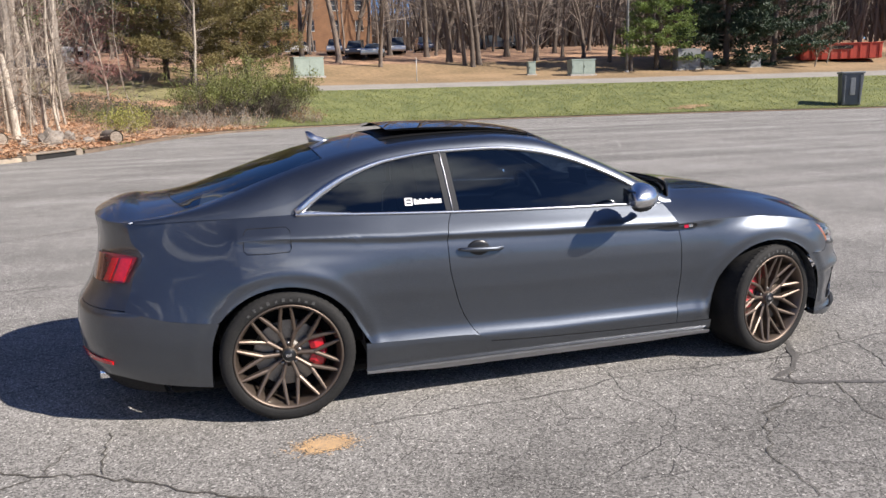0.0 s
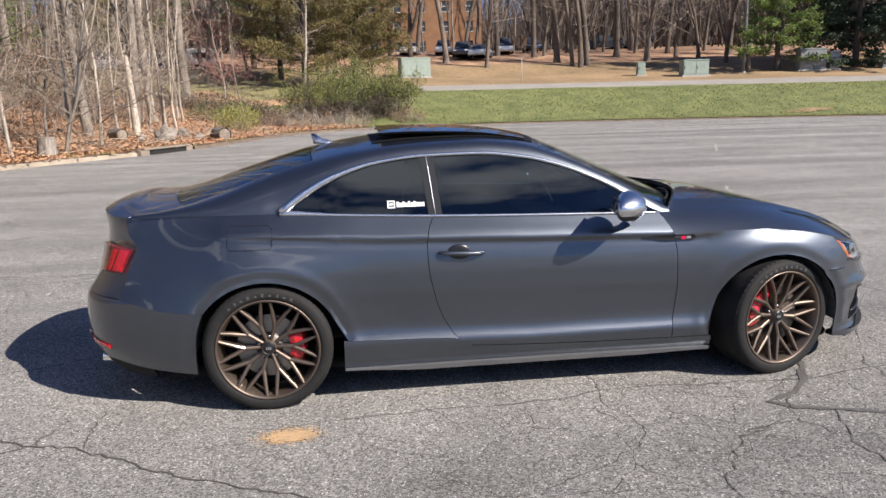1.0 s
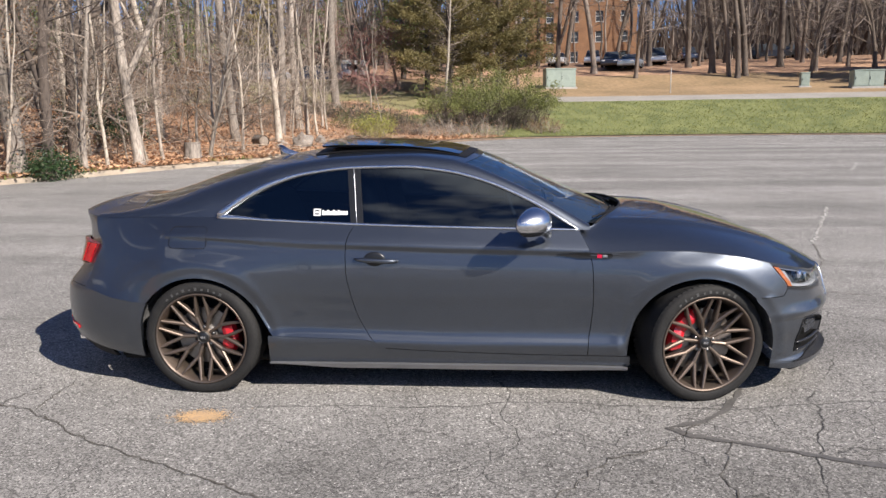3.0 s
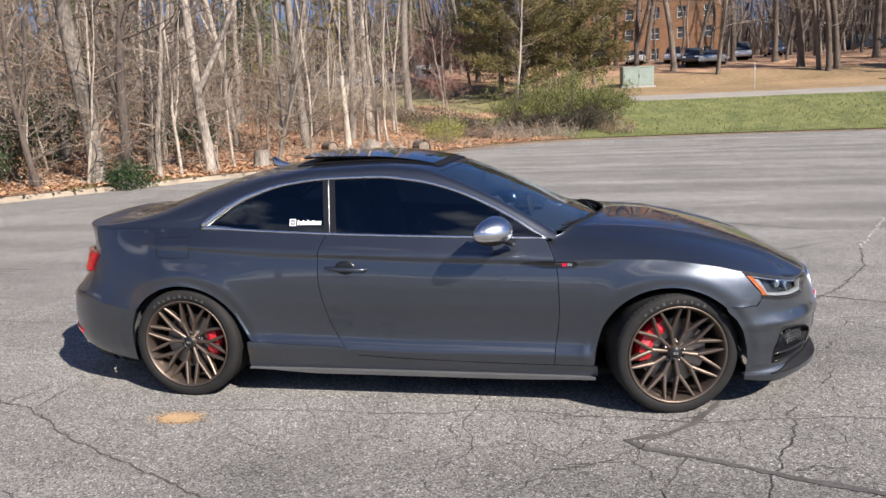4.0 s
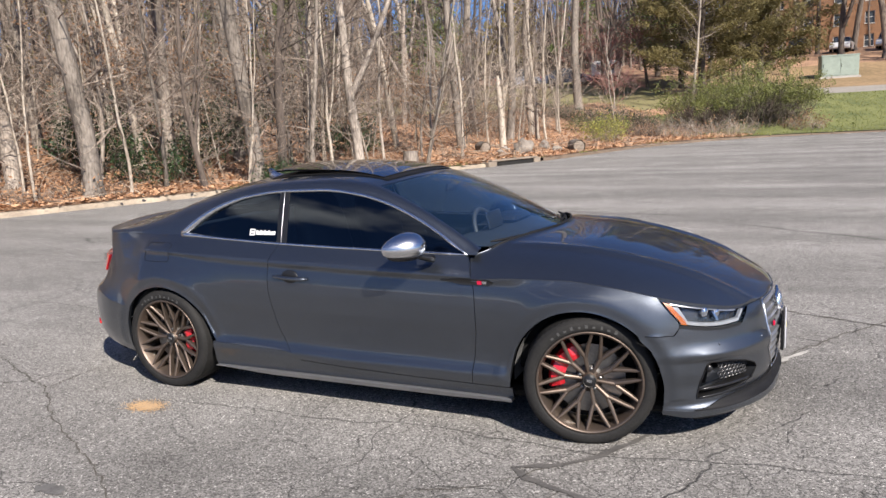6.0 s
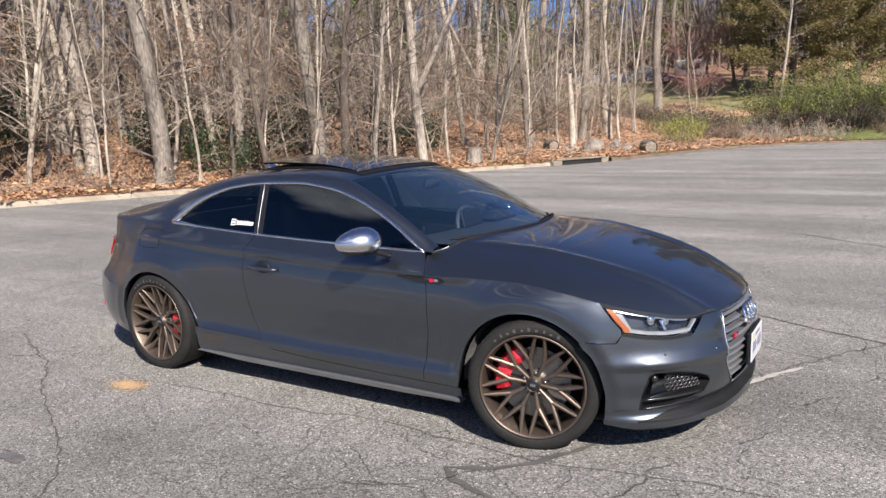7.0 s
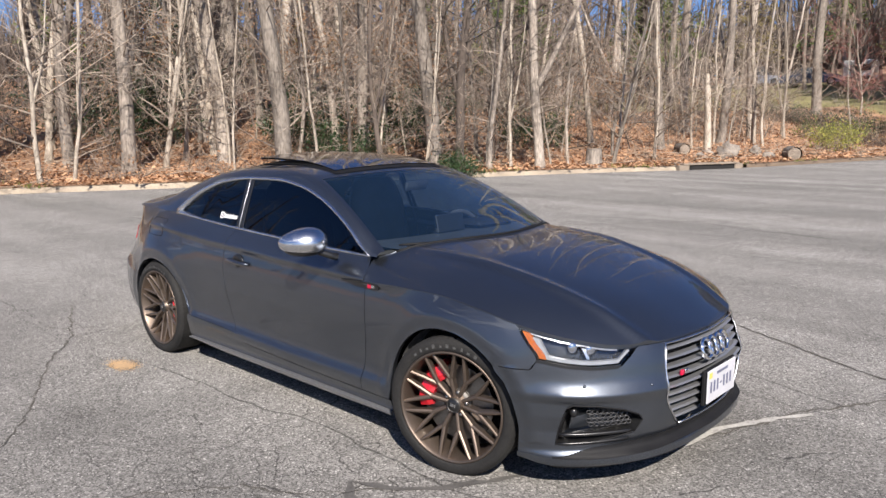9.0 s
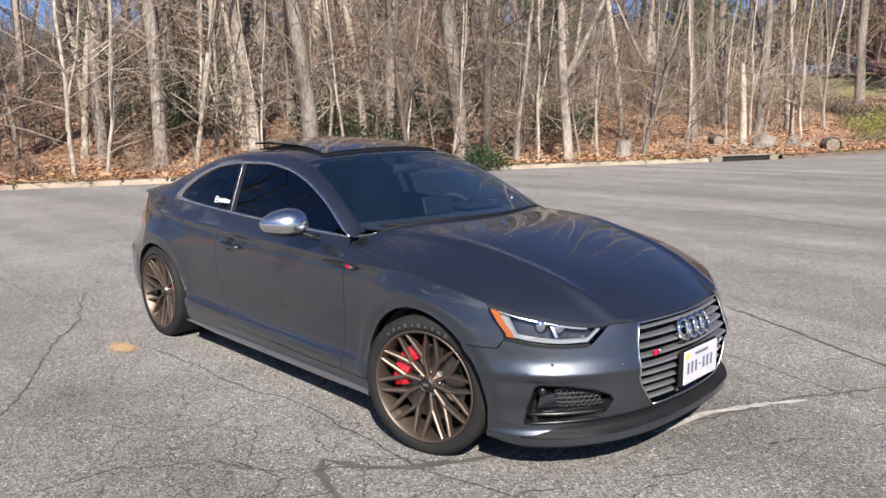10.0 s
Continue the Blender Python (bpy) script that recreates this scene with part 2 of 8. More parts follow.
LEAF_PINE = surface("fresh_pine_needles", (0.22, 0.29, 0.075), (0.075, 0.115, 0.032), 0.5, 7, 0.6, spread=0.2, through_light=0.3)
LEAF_SPRUCE = surface("dark_spruce_needles", (0.05, 0.085, 0.045), (0.016, 0.03, 0.016), 0.7, 7, 0.6, spread=0.15, through_light=0.15)
LEAF_CEDAR = surface("bronze_cedar_leaf", (0.31, 0.255, 0.105), (0.14, 0.12, 0.046), 0.5, 7, 0.7, spread=0.2, through_light=0.4)
LEAF_BROWN = surface("dry_oak_leaf", (0.50, 0.30, 0.17), (0.26, 0.14, 0.075), 2, 12, 0.8, spread=0.25, through_light=0.3)
LEAF_YELLOW = surface("yellow_green_shoots", (0.44, 0.43, 0.10), (0.24, 0.25, 0.06), 2, 12, 0.7, through_light=0.3)
LEAF_MAPLE = surface("red_maple_buds", (0.33, 0.115, 0.10), (0.2, 0.07, 0.06), 2, 12, 0.7, through_light=0.3)

# ---- mesh helpers ----


def mesh_of(name, verts, faces, material=None, smooth=False):
    me = bpy.data.meshes.new(name)
    me.from_pydata([tuple(v) for v in verts], [], faces)
    if material:
        me.materials.append(material)
    if smooth:
        me.polygons.foreach_set("use_smooth", [True] * len(me.polygons))
    me.update()
    return me


def crisp_edges(me):
    """Keeps the shading of a panel's face from running over its folded rim."""
    bm = bmesh.new()
    bm.from_mesh(me)
    for e in bm.edges:
        if len({f.smooth for f in e.link_faces}) > 1:
            e.smooth = False
    bm.to_mesh(me)
    bm.free()


def part_mesh(name, me, parent=None, label="", m=None):
    ob = new(name, me)
    if parent:
        ob.parent = parent
    if m is not None:
        ob.matrix_basis = m
    return tagged(ob, label) if label else ob


def part(name, bm, material, parent=None, label="", smooth=False, m=None):
    me = bpy.data.meshes.new(name)
    bmesh.ops.recalc_face_normals(bm, faces=bm.faces)
    bm.to_mesh(me)
    bm.free()
    if material:
        me.materials.append(material)
    if smooth:
        me.polygons.foreach_set("use_smooth", [True] * len(me.polygons))
    return part_mesh(name, me, parent, label, m)


def thing(name, m, label, category, group="", kind=""):
    ob = new(name)
    ob.empty_display_size = 0.2
    ob.matrix_basis = m
    return tagged(ob, label, category, group, kind)


def box_bm(x0, y0, z0, x1, y1, z1, bevel=0.0, bm=None, seg=1):
    bm = bm or bmesh.new()
    r = bmesh.ops.create_cube(bm, size=1.0)
    for v in r["verts"]:
        v.co = Vector((x0 + (v.co.x + 0.5) * (x1 - x0), y0 + (v.co.y + 0.5) * (y1 - y0), z0 + (v.co.z + 0.5) * (z1 - z0)))
    if bevel:
        es = list({e for v in r["verts"] for e in v.link_edges})
        bmesh.ops.bevel(bm, geom=es, offset=bevel, segments=seg, affect="EDGES", profile=0.5)
    return bm


def cyl_bm(r0, r1, depth, seg=24, m=Matrix(), bm=None, caps=True):
    bm = bm or bmesh.new()
    bmesh.ops.create_cone(bm, cap_ends=caps, segments=seg, radius1=r0, radius2=r1, depth=depth, matrix=m)
    return bm


def tube(points, radii, sides=5, closed=True):
    """Vertices and faces of a tube along points."""
    pts = [Vector(p) for p in points]
    verts, faces = [], []
    ref = Vector((0.31, 0.17, 0.93)) if abs((pts[-1] - pts[0]).normalized().z) < 0.9 else Vector((1, 0.2, 0))
    for i, p in enumerate(pts):
        d = (pts[min(i + 1, len(pts) - 1)] - pts[max(i - 1, 0)]).normalized()
        a = d.cross(ref).normalized()
        b = d.cross(a)
        for k in range(sides):
            w = 2 * math.pi * k / sides
            verts.append(p + (a * math.cos(w) + b * math.sin(w)) * radii[i])
    for i in range(len(pts) - 1):
        for k in range(sides):
            q = (k + 1) % sides
            faces.append((i * sides + k, i * sides + q, (i + 1) * sides + q, (i + 1) * sides + k))
    if closed:
        faces.append(tuple(range(sides))[::-1])
        faces.append(tuple((len(pts) - 1) * sides + k for k in range(sides)))
    return verts, faces


class Heap:
    """Gathers vertices and faces of many small pieces for one mesh."""

    def __init__(self):
        self.v, self.f = [], []

    def add(self, verts, faces):
        o = len(self.v)
        self.v.extend(verts)
        self.f.extend(tuple(i + o for i in f) for f in faces)

    def tube(self, pts, radii, sides=3, closed=False):
        self.add(*tube(pts, radii, sides, closed))

    def mesh(self, name, material, smooth=False):
        return mesh_of(name, self.v, self.f, material, smooth)


def spline(keys, x):
    """Smooth monotone-ish interpolation through sorted (x, value) keys."""
    if x <= keys[0][0]:
        return keys[0][1]
    if x >= keys[-1][0]:
        return keys[-1][1]
    for i in range(len(keys) - 1):
        if x <= keys[i + 1][0]:
            break
    (x0, y0), (x1, y1) = keys[i], keys[i + 1]
    h = x1 - x0

    def slope(j):
        if j == 0:
            return (keys[1][1] - keys[0][1]) / (keys[1][0] - keys[0][0])
        if j == len(keys) - 1:
            return (keys[-1][1] - keys[-2][1]) / (keys[-1][0] - keys[-2][0])
        a = (keys[j][1] - keys[j - 1][1]) / (keys[j][0] - keys[j - 1][0])
        b = (keys[j + 1][1] - keys[j][1]) / (keys[j + 1][0] - keys[j][0])
        return 0.0 if a * b <= 0 else 2 * a * b / (a + b)

    m0, m1, t = slope(i), slope(i + 1), (x - x0) / h
    return ((2 * t**3 - 3 * t**2 + 1) * y0 + (t**3 - 2 * t**2 + t) * h * m0 + (-2 * t**3 + 3 * t**2) * y1 + (t**3 - t**2) * h * m1)


def smoothstep(a, b, x):
    t = min(1.0, max(0.0, (x - a) / (b - a)))
    return t * t * (3 - 2 * t)


# ---- the car park, the kerb and the land round it ----
KERB_LINE = [(-18.3, -31), (-17.8, -14.4), (-17.2, -6), (-16.1, 1.57), (-14.5, 5.38), (-12.82, 9.16), (-11.14, 12.99), (-9.17, 17.45), (-7.41, 20.73), (-6.04, 24.3),
             (-5.09, 28.2), (-3.67, 32.8), (-0.93, 37.3), (3.2, 40.2), (10, 41.4), (17.4, 41.1), (25.7, 39.6), (40.5, 35.6), (70, 30), (120, 21)]


def kerb_points(step=0.6):
    """The kerb line resampled to a smooth even polyline, with outward normals."""
    ks = [0.0]
    for a, b in zip(KERB_LINE, KERB_LINE[1:]):
        ks.append(ks[-1] + math.dist(a, b))
    kx = [(s, p[0]) for s, p in zip(ks, KERB_LINE)]
    ky = [(s, p[1]) for s, p in zip(ks, KERB_LINE)]

    def cat(keys, s):
        i = max(j for j in range(len(keys) - 1) if keys[j][0] <= s)
        p0, p1, p2, p3 = (keys[min(max(j, 0), len(keys) - 1)] for j in (i - 1, i, i + 1, i + 2))
        t = (s - p1[0]) / (p2[0] - p1[0])
        m1 = (p2[1] - p0[1]) / (p2[0] - p0[0]) * (p2[0] - p1[0])
        m2 = (p3[1] - p1[1]) / max(p3[0] - p1[0], 1e-6) * (p2[0] - p1[0])
        return (2 * t**3 - 3 * t**2 + 1) * p1[1] + (t**3 - 2 * t**2 + t) * m1 + (-2 * t**3 + 3 * t**2) * p2[1] + (t**3 - t**2) * m2

    n = int(ks[-1] / step)
    pts = [Vector((cat(kx, ks[-1] * i / n * 0.99999), cat(ky, ks[-1] * i / n * 0.99999), 0)) for i in range(n + 1)]
    nor = []
    for i in range(n + 1):
        d = (pts[min(i + 1, n)] - pts[max(i - 1, 0)]).normalized()
        nor.append(Vector((-d.y, d.x, 0)))
    return pts, nor


KP, KN = kerb_points()


def near_kerb(x, y):
    """Distance outward from the kerb and the nearest index."""
    p = Vector((x, y, 0))
    i = min(range(len(KP)), key=lambda k: (KP[k] - p).length_squared)
    return (p - KP[i]).dot(KN[i]), i


def rightness(i):
    """0 along the wooded side, 1 along the grass bank."""
    return smoothstep(-3.5, 4.5, KP[i].x) if KP[i].y > 20 else 0.0


def rise(d, r):
    left = spline([(0, 0.13), (1.2, 0.20), (5, 0.60), (9, 1.10), (14, 1.85), (20, 2.6), (30, 3.4), (54, 4.4), (85, 6.5), (125, 9.5), (200, 14), (500, 25)], d)
    right = spline([(0, 0.11), (1.0, 0.16), (5.5, 1.1), (11.2, 2.28), (14.6, 2.72), (19, 3.15), (24, 3.75), (29, 4.95), (34, 5.9), (60, 8.2), (110, 10.5), (200, 14), (500, 22)], d)
    return left * (1 - r) + right * r


def ground_z(x, y):
    d, i = near_kerb(x, y)
    if d <= 0.16:
        return 0.0 if d < -0.01 else 0.13
    return rise(d, rightness(i)) + 0.05 * noise.noise(Vector((x * 0.6, y * 0.6, 0))) * min(1.0, d / 2)


def build_land():
    rows = [0.16, 0.5, 1.0, 1.7, 2.6, 3.8, 5.2, 7.0, 9.0, 11.1, 11.2, 14.5, 14.6, 17, 20, 24, 29, 36, 44, 54, 66, 82, 105, 140, 200, 320, 600, 1500]
    verts, faces, which = [], [], []
    cols = list(range(0, len(KP), 2))
    for j, i in enumerate(cols):
        for d in rows:
            p = KP[i] + KN[i] * d
            z = rise(d, rightness(i)) + (0.06 * noise.noise(Vector((p.x * 0.6, p.y * 0.6, 0))) + 0.1 * noise.noise(Vector((p.x * 0.2, p.y * 0.2, 3)))) * min(1.0, d / 2) * (0.35 if d < 15 else 1)
            verts.append((p.x, p.y, z))
    nr = len(rows)
    for j in range(len(cols) - 1):
        r = rightness(cols[j])
        for k in range(nr - 1):
            faces.append((j * nr + k, j * nr + k + 1, (j + 1) * nr + k + 1, (j + 1) * nr + k))
            d = rows[k]
            if r > 0.30 + 0.12 * math.sin(k * 1.7) and (r > 0.8 or d < 9):
                which.append(1 if d < 11.15 else 3 if d < 14.55 else 2 if d < 28 else 0)
            else:
                which.append(4 if (15 if r < 0.3 else 10) < d < 40 and KP[cols[j]].y > 22 else 0)
    me = mesh_of("ground", verts, faces, LITTER, True)
    for mt in (VERGE, DRY_GRASS, PATH_MAT, LAWN):
        me.materials.append(mt)
    me.polygons.foreach_set("material_index", which)
    tagged(new("ground", me), "rising ground with leaf litter, green grass bank and a pale footpath", "ground", kind="structure")


build_land()


def build_lot():
    """The car park's asphalt: one sheet from the kerb to far behind the camera."""
    bm = bmesh.new()
    edge = [bm.verts.new((p.x, p.y, 0.0)) for p in KP]
    back = [bm.verts.new(v) for v in ((110, -75, 0), (-17.5, -75, 0))]
    bm.faces.new(edge[::-1] + back[::-1])
    bmesh.ops.triangulate(bm, faces=bm.faces)
    tagged(part("pavement", bm, ASPHALT), "weathered grey asphalt car park with cracks and streaks", "pavement", kind="structure")
    far = mesh_of("far_land", [(-2500, -2500, -0.35), (2500, -2500, -0.35), (2500, 2500, -0.35), (-2500, 2500, -0.35)], [(0, 1, 2, 3)], DRY_GRASS)
    tagged(new("ground", far), "dry grassland reaching to the horizon behind the car park", "ground", kind="structure")


build_lot()


def build_kerb():
    """A low concrete kerb with rounded top, broken where the drain sits."""
    prof = [(-0.02, -0.02), (-0.005, 0.085), (0.02, 0.115), (0.06, 0.128), (0.16, 0.132), (0.17, -0.02)]
    h, soiled = Heap(), Heap()
    run = []

    def flush(run):
        if len(run) < 2:
            return
        vs, fs = [], []
        for i in run:
            for a, z in prof:
                q = KP[i] + KN[i] * a
                vs.append((q.x, q.y, z * (1 - 0.4 * rightness(i)) + 0.008 * noise.noise(Vector((q.x * 2, q.y * 2, z * 9)))))
        m = len(prof)
        for j in range(len(run) - 1):
            for k in range(m - 1):
                fs.append((j * m + k, j * m + k + 1, (j + 1) * m + k + 1, (j + 1) * m + k))
        (soiled if rightness(run[-1]) > 0.5 else h).add(vs, fs)

    for i, p in enumerate(KP):
        if -7.5 < p.x and 20.2 < p.y < 22.75:
            flush(run)
            run = []
        else:
            run.append(i)
            if len(run) > 1 and (rightness(i) > 0.5) != (rightness(run[0]) > 0.5):
                flush(run)
                run = [i]
    flush(run)
    tagged(new("kerb", h.mesh("kerb", KERB, True)), "low sandy concrete kerb round the car park", "kerb", kind="structure")
    tagged(new("kerb", soiled.mesh("kerb", KERB_DIRT, True)), "low soiled kerb along the grass bank", "kerb", kind="structure")


build_kerb()


def ribbon(name, pts, width, material, label, category, z=0.004, jag=0.02, step=0.05, seed=1):
    """A flat uneven strip that follows points on the asphalt."""
    rnd = random.Random(seed)
    line = []
    for a, b in zip(pts, pts[1:]):
        n = max(1, int(math.dist(a, b) / step))
        line += [(a[0] + (b[0] - a[0]) * k / n, a[1] + (b[1] - a[1]) * k / n) for k in range(n)]
    line.append(pts[-1])
    vs, fs = [], []
    for i, p in enumerate(line):
        a, b = line[max(i - 1, 0)], line[min(i + 1, len(line) - 1)]
        d = Vector((b[0] - a[0], b[1] - a[1])).normalized()
        w = width * 0.56 * (0.55 + 0.9 * rnd.random()) * (0.4 if i in (0, len(line) - 1) else 1) / 2
        ox, oy = rnd.uniform(-jag, jag), rnd.uniform(-jag, jag)
        vs += [(p[0] - d.y * w + ox, p[1] + d.x * w + oy, z), (p[0] + d.y * w + ox, p[1] - d.x * w + oy, z)]
        if i:
            fs.append((2 * i - 2, 2 * i - 1, 2 * i + 1, 2 * i))
    return tagged(new(name, mesh_of(name, vs, fs, material)), label, category, kind="structure")


ribbon("tar_seam", [(1.66, -0.70), (1.50, -1.00), (1.35, -1.16), (1.13, -1.27), (1.22, -1.35), (1.50, -1.44), (1.84, -1.58), (2.30, -1.72), (3.20, -2.00)], 0.065, TAR,
       "black tar sealant line bent round a crack in the asphalt", "tar seam", jag=0.008)
ribbon("crack", [(-3.30, -0.80), (-2.88, -0.98), (-2.54, -1.10), (-2.21, -1.22), (-1.72, -1.55), (-1.34, -1.73), (-1.08, -1.86), (-0.85, -1.96), (-0.68, -2.07), (-0.50, -2.19), (-0.20, -2.50), (0.10, -2.62)],
       0.016, CRACK, "long open crack in grey asphalt", "crack", jag=0.017, step=0.04, seed=3)
ribbon("crack", [(-2.23, -0.74), (-2.24, -0.95), (-2.21, -1.20)], 0.012, CRACK, "short open crack in grey asphalt", "crack", jag=0.014, step=0.04, seed=4)
ribbon("crack", [(-2.40, -0.88), (-2.46, -1.12), (-2.70, -1.25)], 0.012, CRACK, "short open crack in grey asphalt", "crack", jag=0.014, step=0.04, seed=5)
ribbon("crack", [(2.05, 0.10), (2.25, 0.62), (2.37, 0.95), (2.65, 1.42), (3.10, 2.01), (3.61, 2.94), (3.93, 3.97)], 0.022, CRACK, "open crack along a worn white line", "crack", jag=0.016, step=0.04, seed=6)
ribbon("crack", [(1.20, 2.59), (1.83, 2.26), (2.29, 1.98), (2.60, 1.84), (3.40, 1.50)], 0.03, CRACK, "open crack crossing the asphalt", "crack", jag=0.012, step=0.05, seed=7)
ribbon("crack", [(1.30, -1.20), (1.05, -1.50), (0.80, -1.62), (0.55, -1.95), (0.50, -2.30)], 0.011, CRACK, "branching open crack near the front wheel", "crack", jag=0.016, step=0.04, seed=8)
ribbon("crack", [(1.40, -1.42), (1.25, -1.75), (1.30, -2.10), (1.10, -2.50)], 0.012, CRACK, "branching open crack near the front wheel", "crack", jag=0.018, step=0.04, seed=11)
ribbon("tar_seam", [(-12.43, 6.53), (-5.57, 10.19), (-4.73, 12.06), (-3.12, 14.93), (-1.71, 15.35), (2.26, 16.01), (5.24, 23.96), (8.52, 29.08), (14.04, 39.85)], 0.05, CRACK, "dark straight joint across the car park", "seam", jag=0.02, step=0.2, seed=13)
ribbon("tar_seam", [(-8.16, 2.62), (-3.15, 6.06), (-1.97, 7.69), (-0.75, 9.20), (0.38, 11.00), (2.58, 11.89), (9.37, 15.35), (17.15, 17.53)], 0.035, CRACK, "dark joint across the car park", "seam", jag=0.02, step=0.15, seed=14)
ribbon("road_line", [(2.05, 0.02), (2.12, 0.41), (2.29, 0.75), (2.42, 0.95)], 0.07, WORN_WHITE, "worn short white paint line on asphalt", "road line", z=0.006, jag=0.006, seed=15)
ribbon("road_line", [(3.91, 3.96), (4.76, 5.76), (5.49, 7.32)], 0.05, WORN_WHITE, "faint remains of a white parking line", "road line", z=0.006, jag=0.03, seed=16)
ribbon("road_line", [(9.14, 14.67), (10.58, 17.53)], 0.06, WORN_WHITE, "faint remains of a white parking line", "road line", z=0.006, jag=0.03, seed=17)


def blotch(name, x, y, rx, ry, material, label, category, seed):
    rnd = random.Random(seed)
    n = 26
    vs = [(x, y, 0.005)] + [(x + rx * (0.6 + 0.6 * rnd.random()) * math.cos(a), y + ry * (0.6 + 0.6 * rnd.random()) * math.sin(a), 0.005) for a in (2 * math.pi * k / n for k in range(n))]
    tagged(new(name, mesh_of(name, vs, [(0, k + 1, (k + 1) % n + 1) for k in range(n)], material)), label, category, kind="structure")




def orange_specks(x, y, rx, ry, count, seed):
    """Small orange specks, dense in the middle and thin at the rim."""
    rnd = random.Random(seed)
    h = Heap()
    for i in range(count):
        z = 0.0035 + 0.003 * i / count
        px, py, s = x + rnd.gauss(0, rx), y + rnd.gauss(0, ry), rnd.uniform(0.002, 0.006)
        a = rnd.uniform(0, 6.283)
        h.add([(px + s * math.cos(a + k * 1.5708), py + s * 0.8 * math.sin(a + k * 1.5708), z) for k in range(4)], [(0, 1, 2, 3)])
    tagged(new("orange_mark", h.mesh("orange_mark", ORANGE)), "faded orange mark on asphalt", "paint mark", kind="structure")


orange_specks(-1.27, -1.24, 0.062, 0.036, 2600, 2)
blotch("oil_stain", -0.86, -2.2, 0.10, 0.05, DARK_STAIN, "small dark oil stain on asphalt", "stain", 3)

# ---- the coupe ----
PAINT = bpy.data.materials.new("grey_metallic_paint")


def build_paint():
    PAINT.use_nodes = True
    nt = PAINT.node_tree
    n, link = nt.nodes, nt.links.new
    p = n["Principled BSDF"]
    co = n.new("ShaderNodeTexCoord")
    fl = n.new("ShaderNodeTexNoise")
    fl.inputs["Scale"].default_value, fl.inputs["Detail"].default_value = 900.0, 2.0
    dirt = n.new("ShaderNodeTexNoise")
    dirt.inputs["Scale"].default_value, dirt.inputs["Detail"].default_value = 3.0, 6.0
    link(co.outputs["Object"], fl.inputs["Vector"]), link(co.outputs["Object"], dirt.inputs["Vector"])
    rng = n.new("ShaderNodeMapRange")
    rng.inputs[1].default_value, rng.inputs[2].default_value, rng.inputs[3].default_value, rng.inputs[4].default_value = 0.3, 0.7, 0.0, 1.0
    link(fl.outputs[0], rng.inputs[0])
    mix = n.new("ShaderNodeMix")
    mix.data_type = "RGBA"
    mix.inputs[6].default_value, mix.inputs[7].default_value = (0.051, 0.058, 0.070, 1), (0.130, 0.146, 0.172, 1)
    link(rng.outputs[0], mix.inputs[0]), link(mix.outputs[2], p.inputs["Base Color"])
    p.inputs["Metallic"].default_value, p.inputs["Roughness"].default_value = 0.94, 0.40
    p.inputs["Coat Weight"].default_value, p.inputs["Coat IOR"].default_value = 1.0, 1.52
    r2 = n.new("ShaderNodeMapRange")
    r2.inputs[1].default_value, r2.inputs[2].default_value, r2.inputs[3].default_value, r2.inputs[4].default_value = 0.35, 0.7, 0.004, 0.022
    link(dirt.outputs[0], r2.inputs[0]), link(r2.outputs[0], p.inputs["Coat Roughness"])


build_paint()
SATIN = surface("satin_silver_trim", (0.72, 0.73, 0.75), (0.62, 0.63, 0.65), 5, 300, 0.26, metal=1.0)
CHROME = surface("chrome", (0.85, 0.86, 0.88), (0.8, 0.8, 0.82), 5, 60, 0.09, metal=1.0)
GREY_TRIM = surface("grey_grille_plastic", (0.38, 0.39, 0.41), (0.30, 0.305, 0.32), 5, 200, 0.30, metal=0.7)
MESH_BLACK = surface("dark_mesh_plastic", (0.05, 0.05, 0.052), (0.035, 0.035, 0.036), 9, 200, 0.3)
LAMP_BOWL = surface("grey_lamp_bowl", (0.12, 0.123, 0.13), (0.05, 0.052, 0.056), 9, 90, 0.25, metal=0.7)
BLACK_GLOSS = surface("black_gloss_plastic", (0.013, 0.013, 0.014), (0.009, 0.009, 0.009), 5, 60, 0.30)
BLACK_MATT = surface("black_matt_plastic", (0.013, 0.013, 0.014), (0.008, 0.008, 0.009), 9, 200, 0.6, bump=0.1, bump_scale=300)
LINER = surface("black_underseal", (0.014, 0.014, 0.014), (0.008, 0.008, 0.008), 9, 90, 0.95)
FELT = surface("grey_wheel_arch_felt", (0.15, 0.15, 0.15), (0.06, 0.06, 0.06), 30, 120, 0.95)
SIDEWALL_GREY = surface("worn_sidewall_lettering", (0.065, 0.065, 0.063), (0.04, 0.04, 0.04), 20, 200, 0.8)
RUBBER = surface("tyre_rubber", (0.026, 0.025, 0.024), (0.014, 0.014, 0.014), 7, 120, 0.72, bump=0.15, bump_scale=200)
for dull in (BLACK_MATT, LINER, RUBBER):
    dull.node_tree.nodes["Principled BSDF"].inputs["Specular IOR Level"].default_value = 0.18
BRONZE = surface("bronze_wheel_paint", (0.180, 0.140, 0.112), (0.130, 0.100, 0.080), 6, 400, 0.48, metal=0.85, coat=0.3)
STEEL = surface("brake_steel", (0.26, 0.25, 0.24), (0.19, 0.185, 0.18), 9, 90, 0.35, metal=1.0)
DARK_STEEL = surface("dark_hub_metal", (0.10, 0.095, 0.09), (0.06, 0.055, 0.05), 9, 90, 0.5, metal=0.8)
CALIPER_RED = surface("red_caliper_paint", (0.50, 0.012, 0.022), (0.40, 0.01, 0.018), 9, 90, 0.3, coat=0.5)
TAIL_RED = surface("red_lamp_lens", (0.62, 0.010, 0.016), (0.42, 0.007, 0.011), 14, 60, 0.12, coat=1.0)
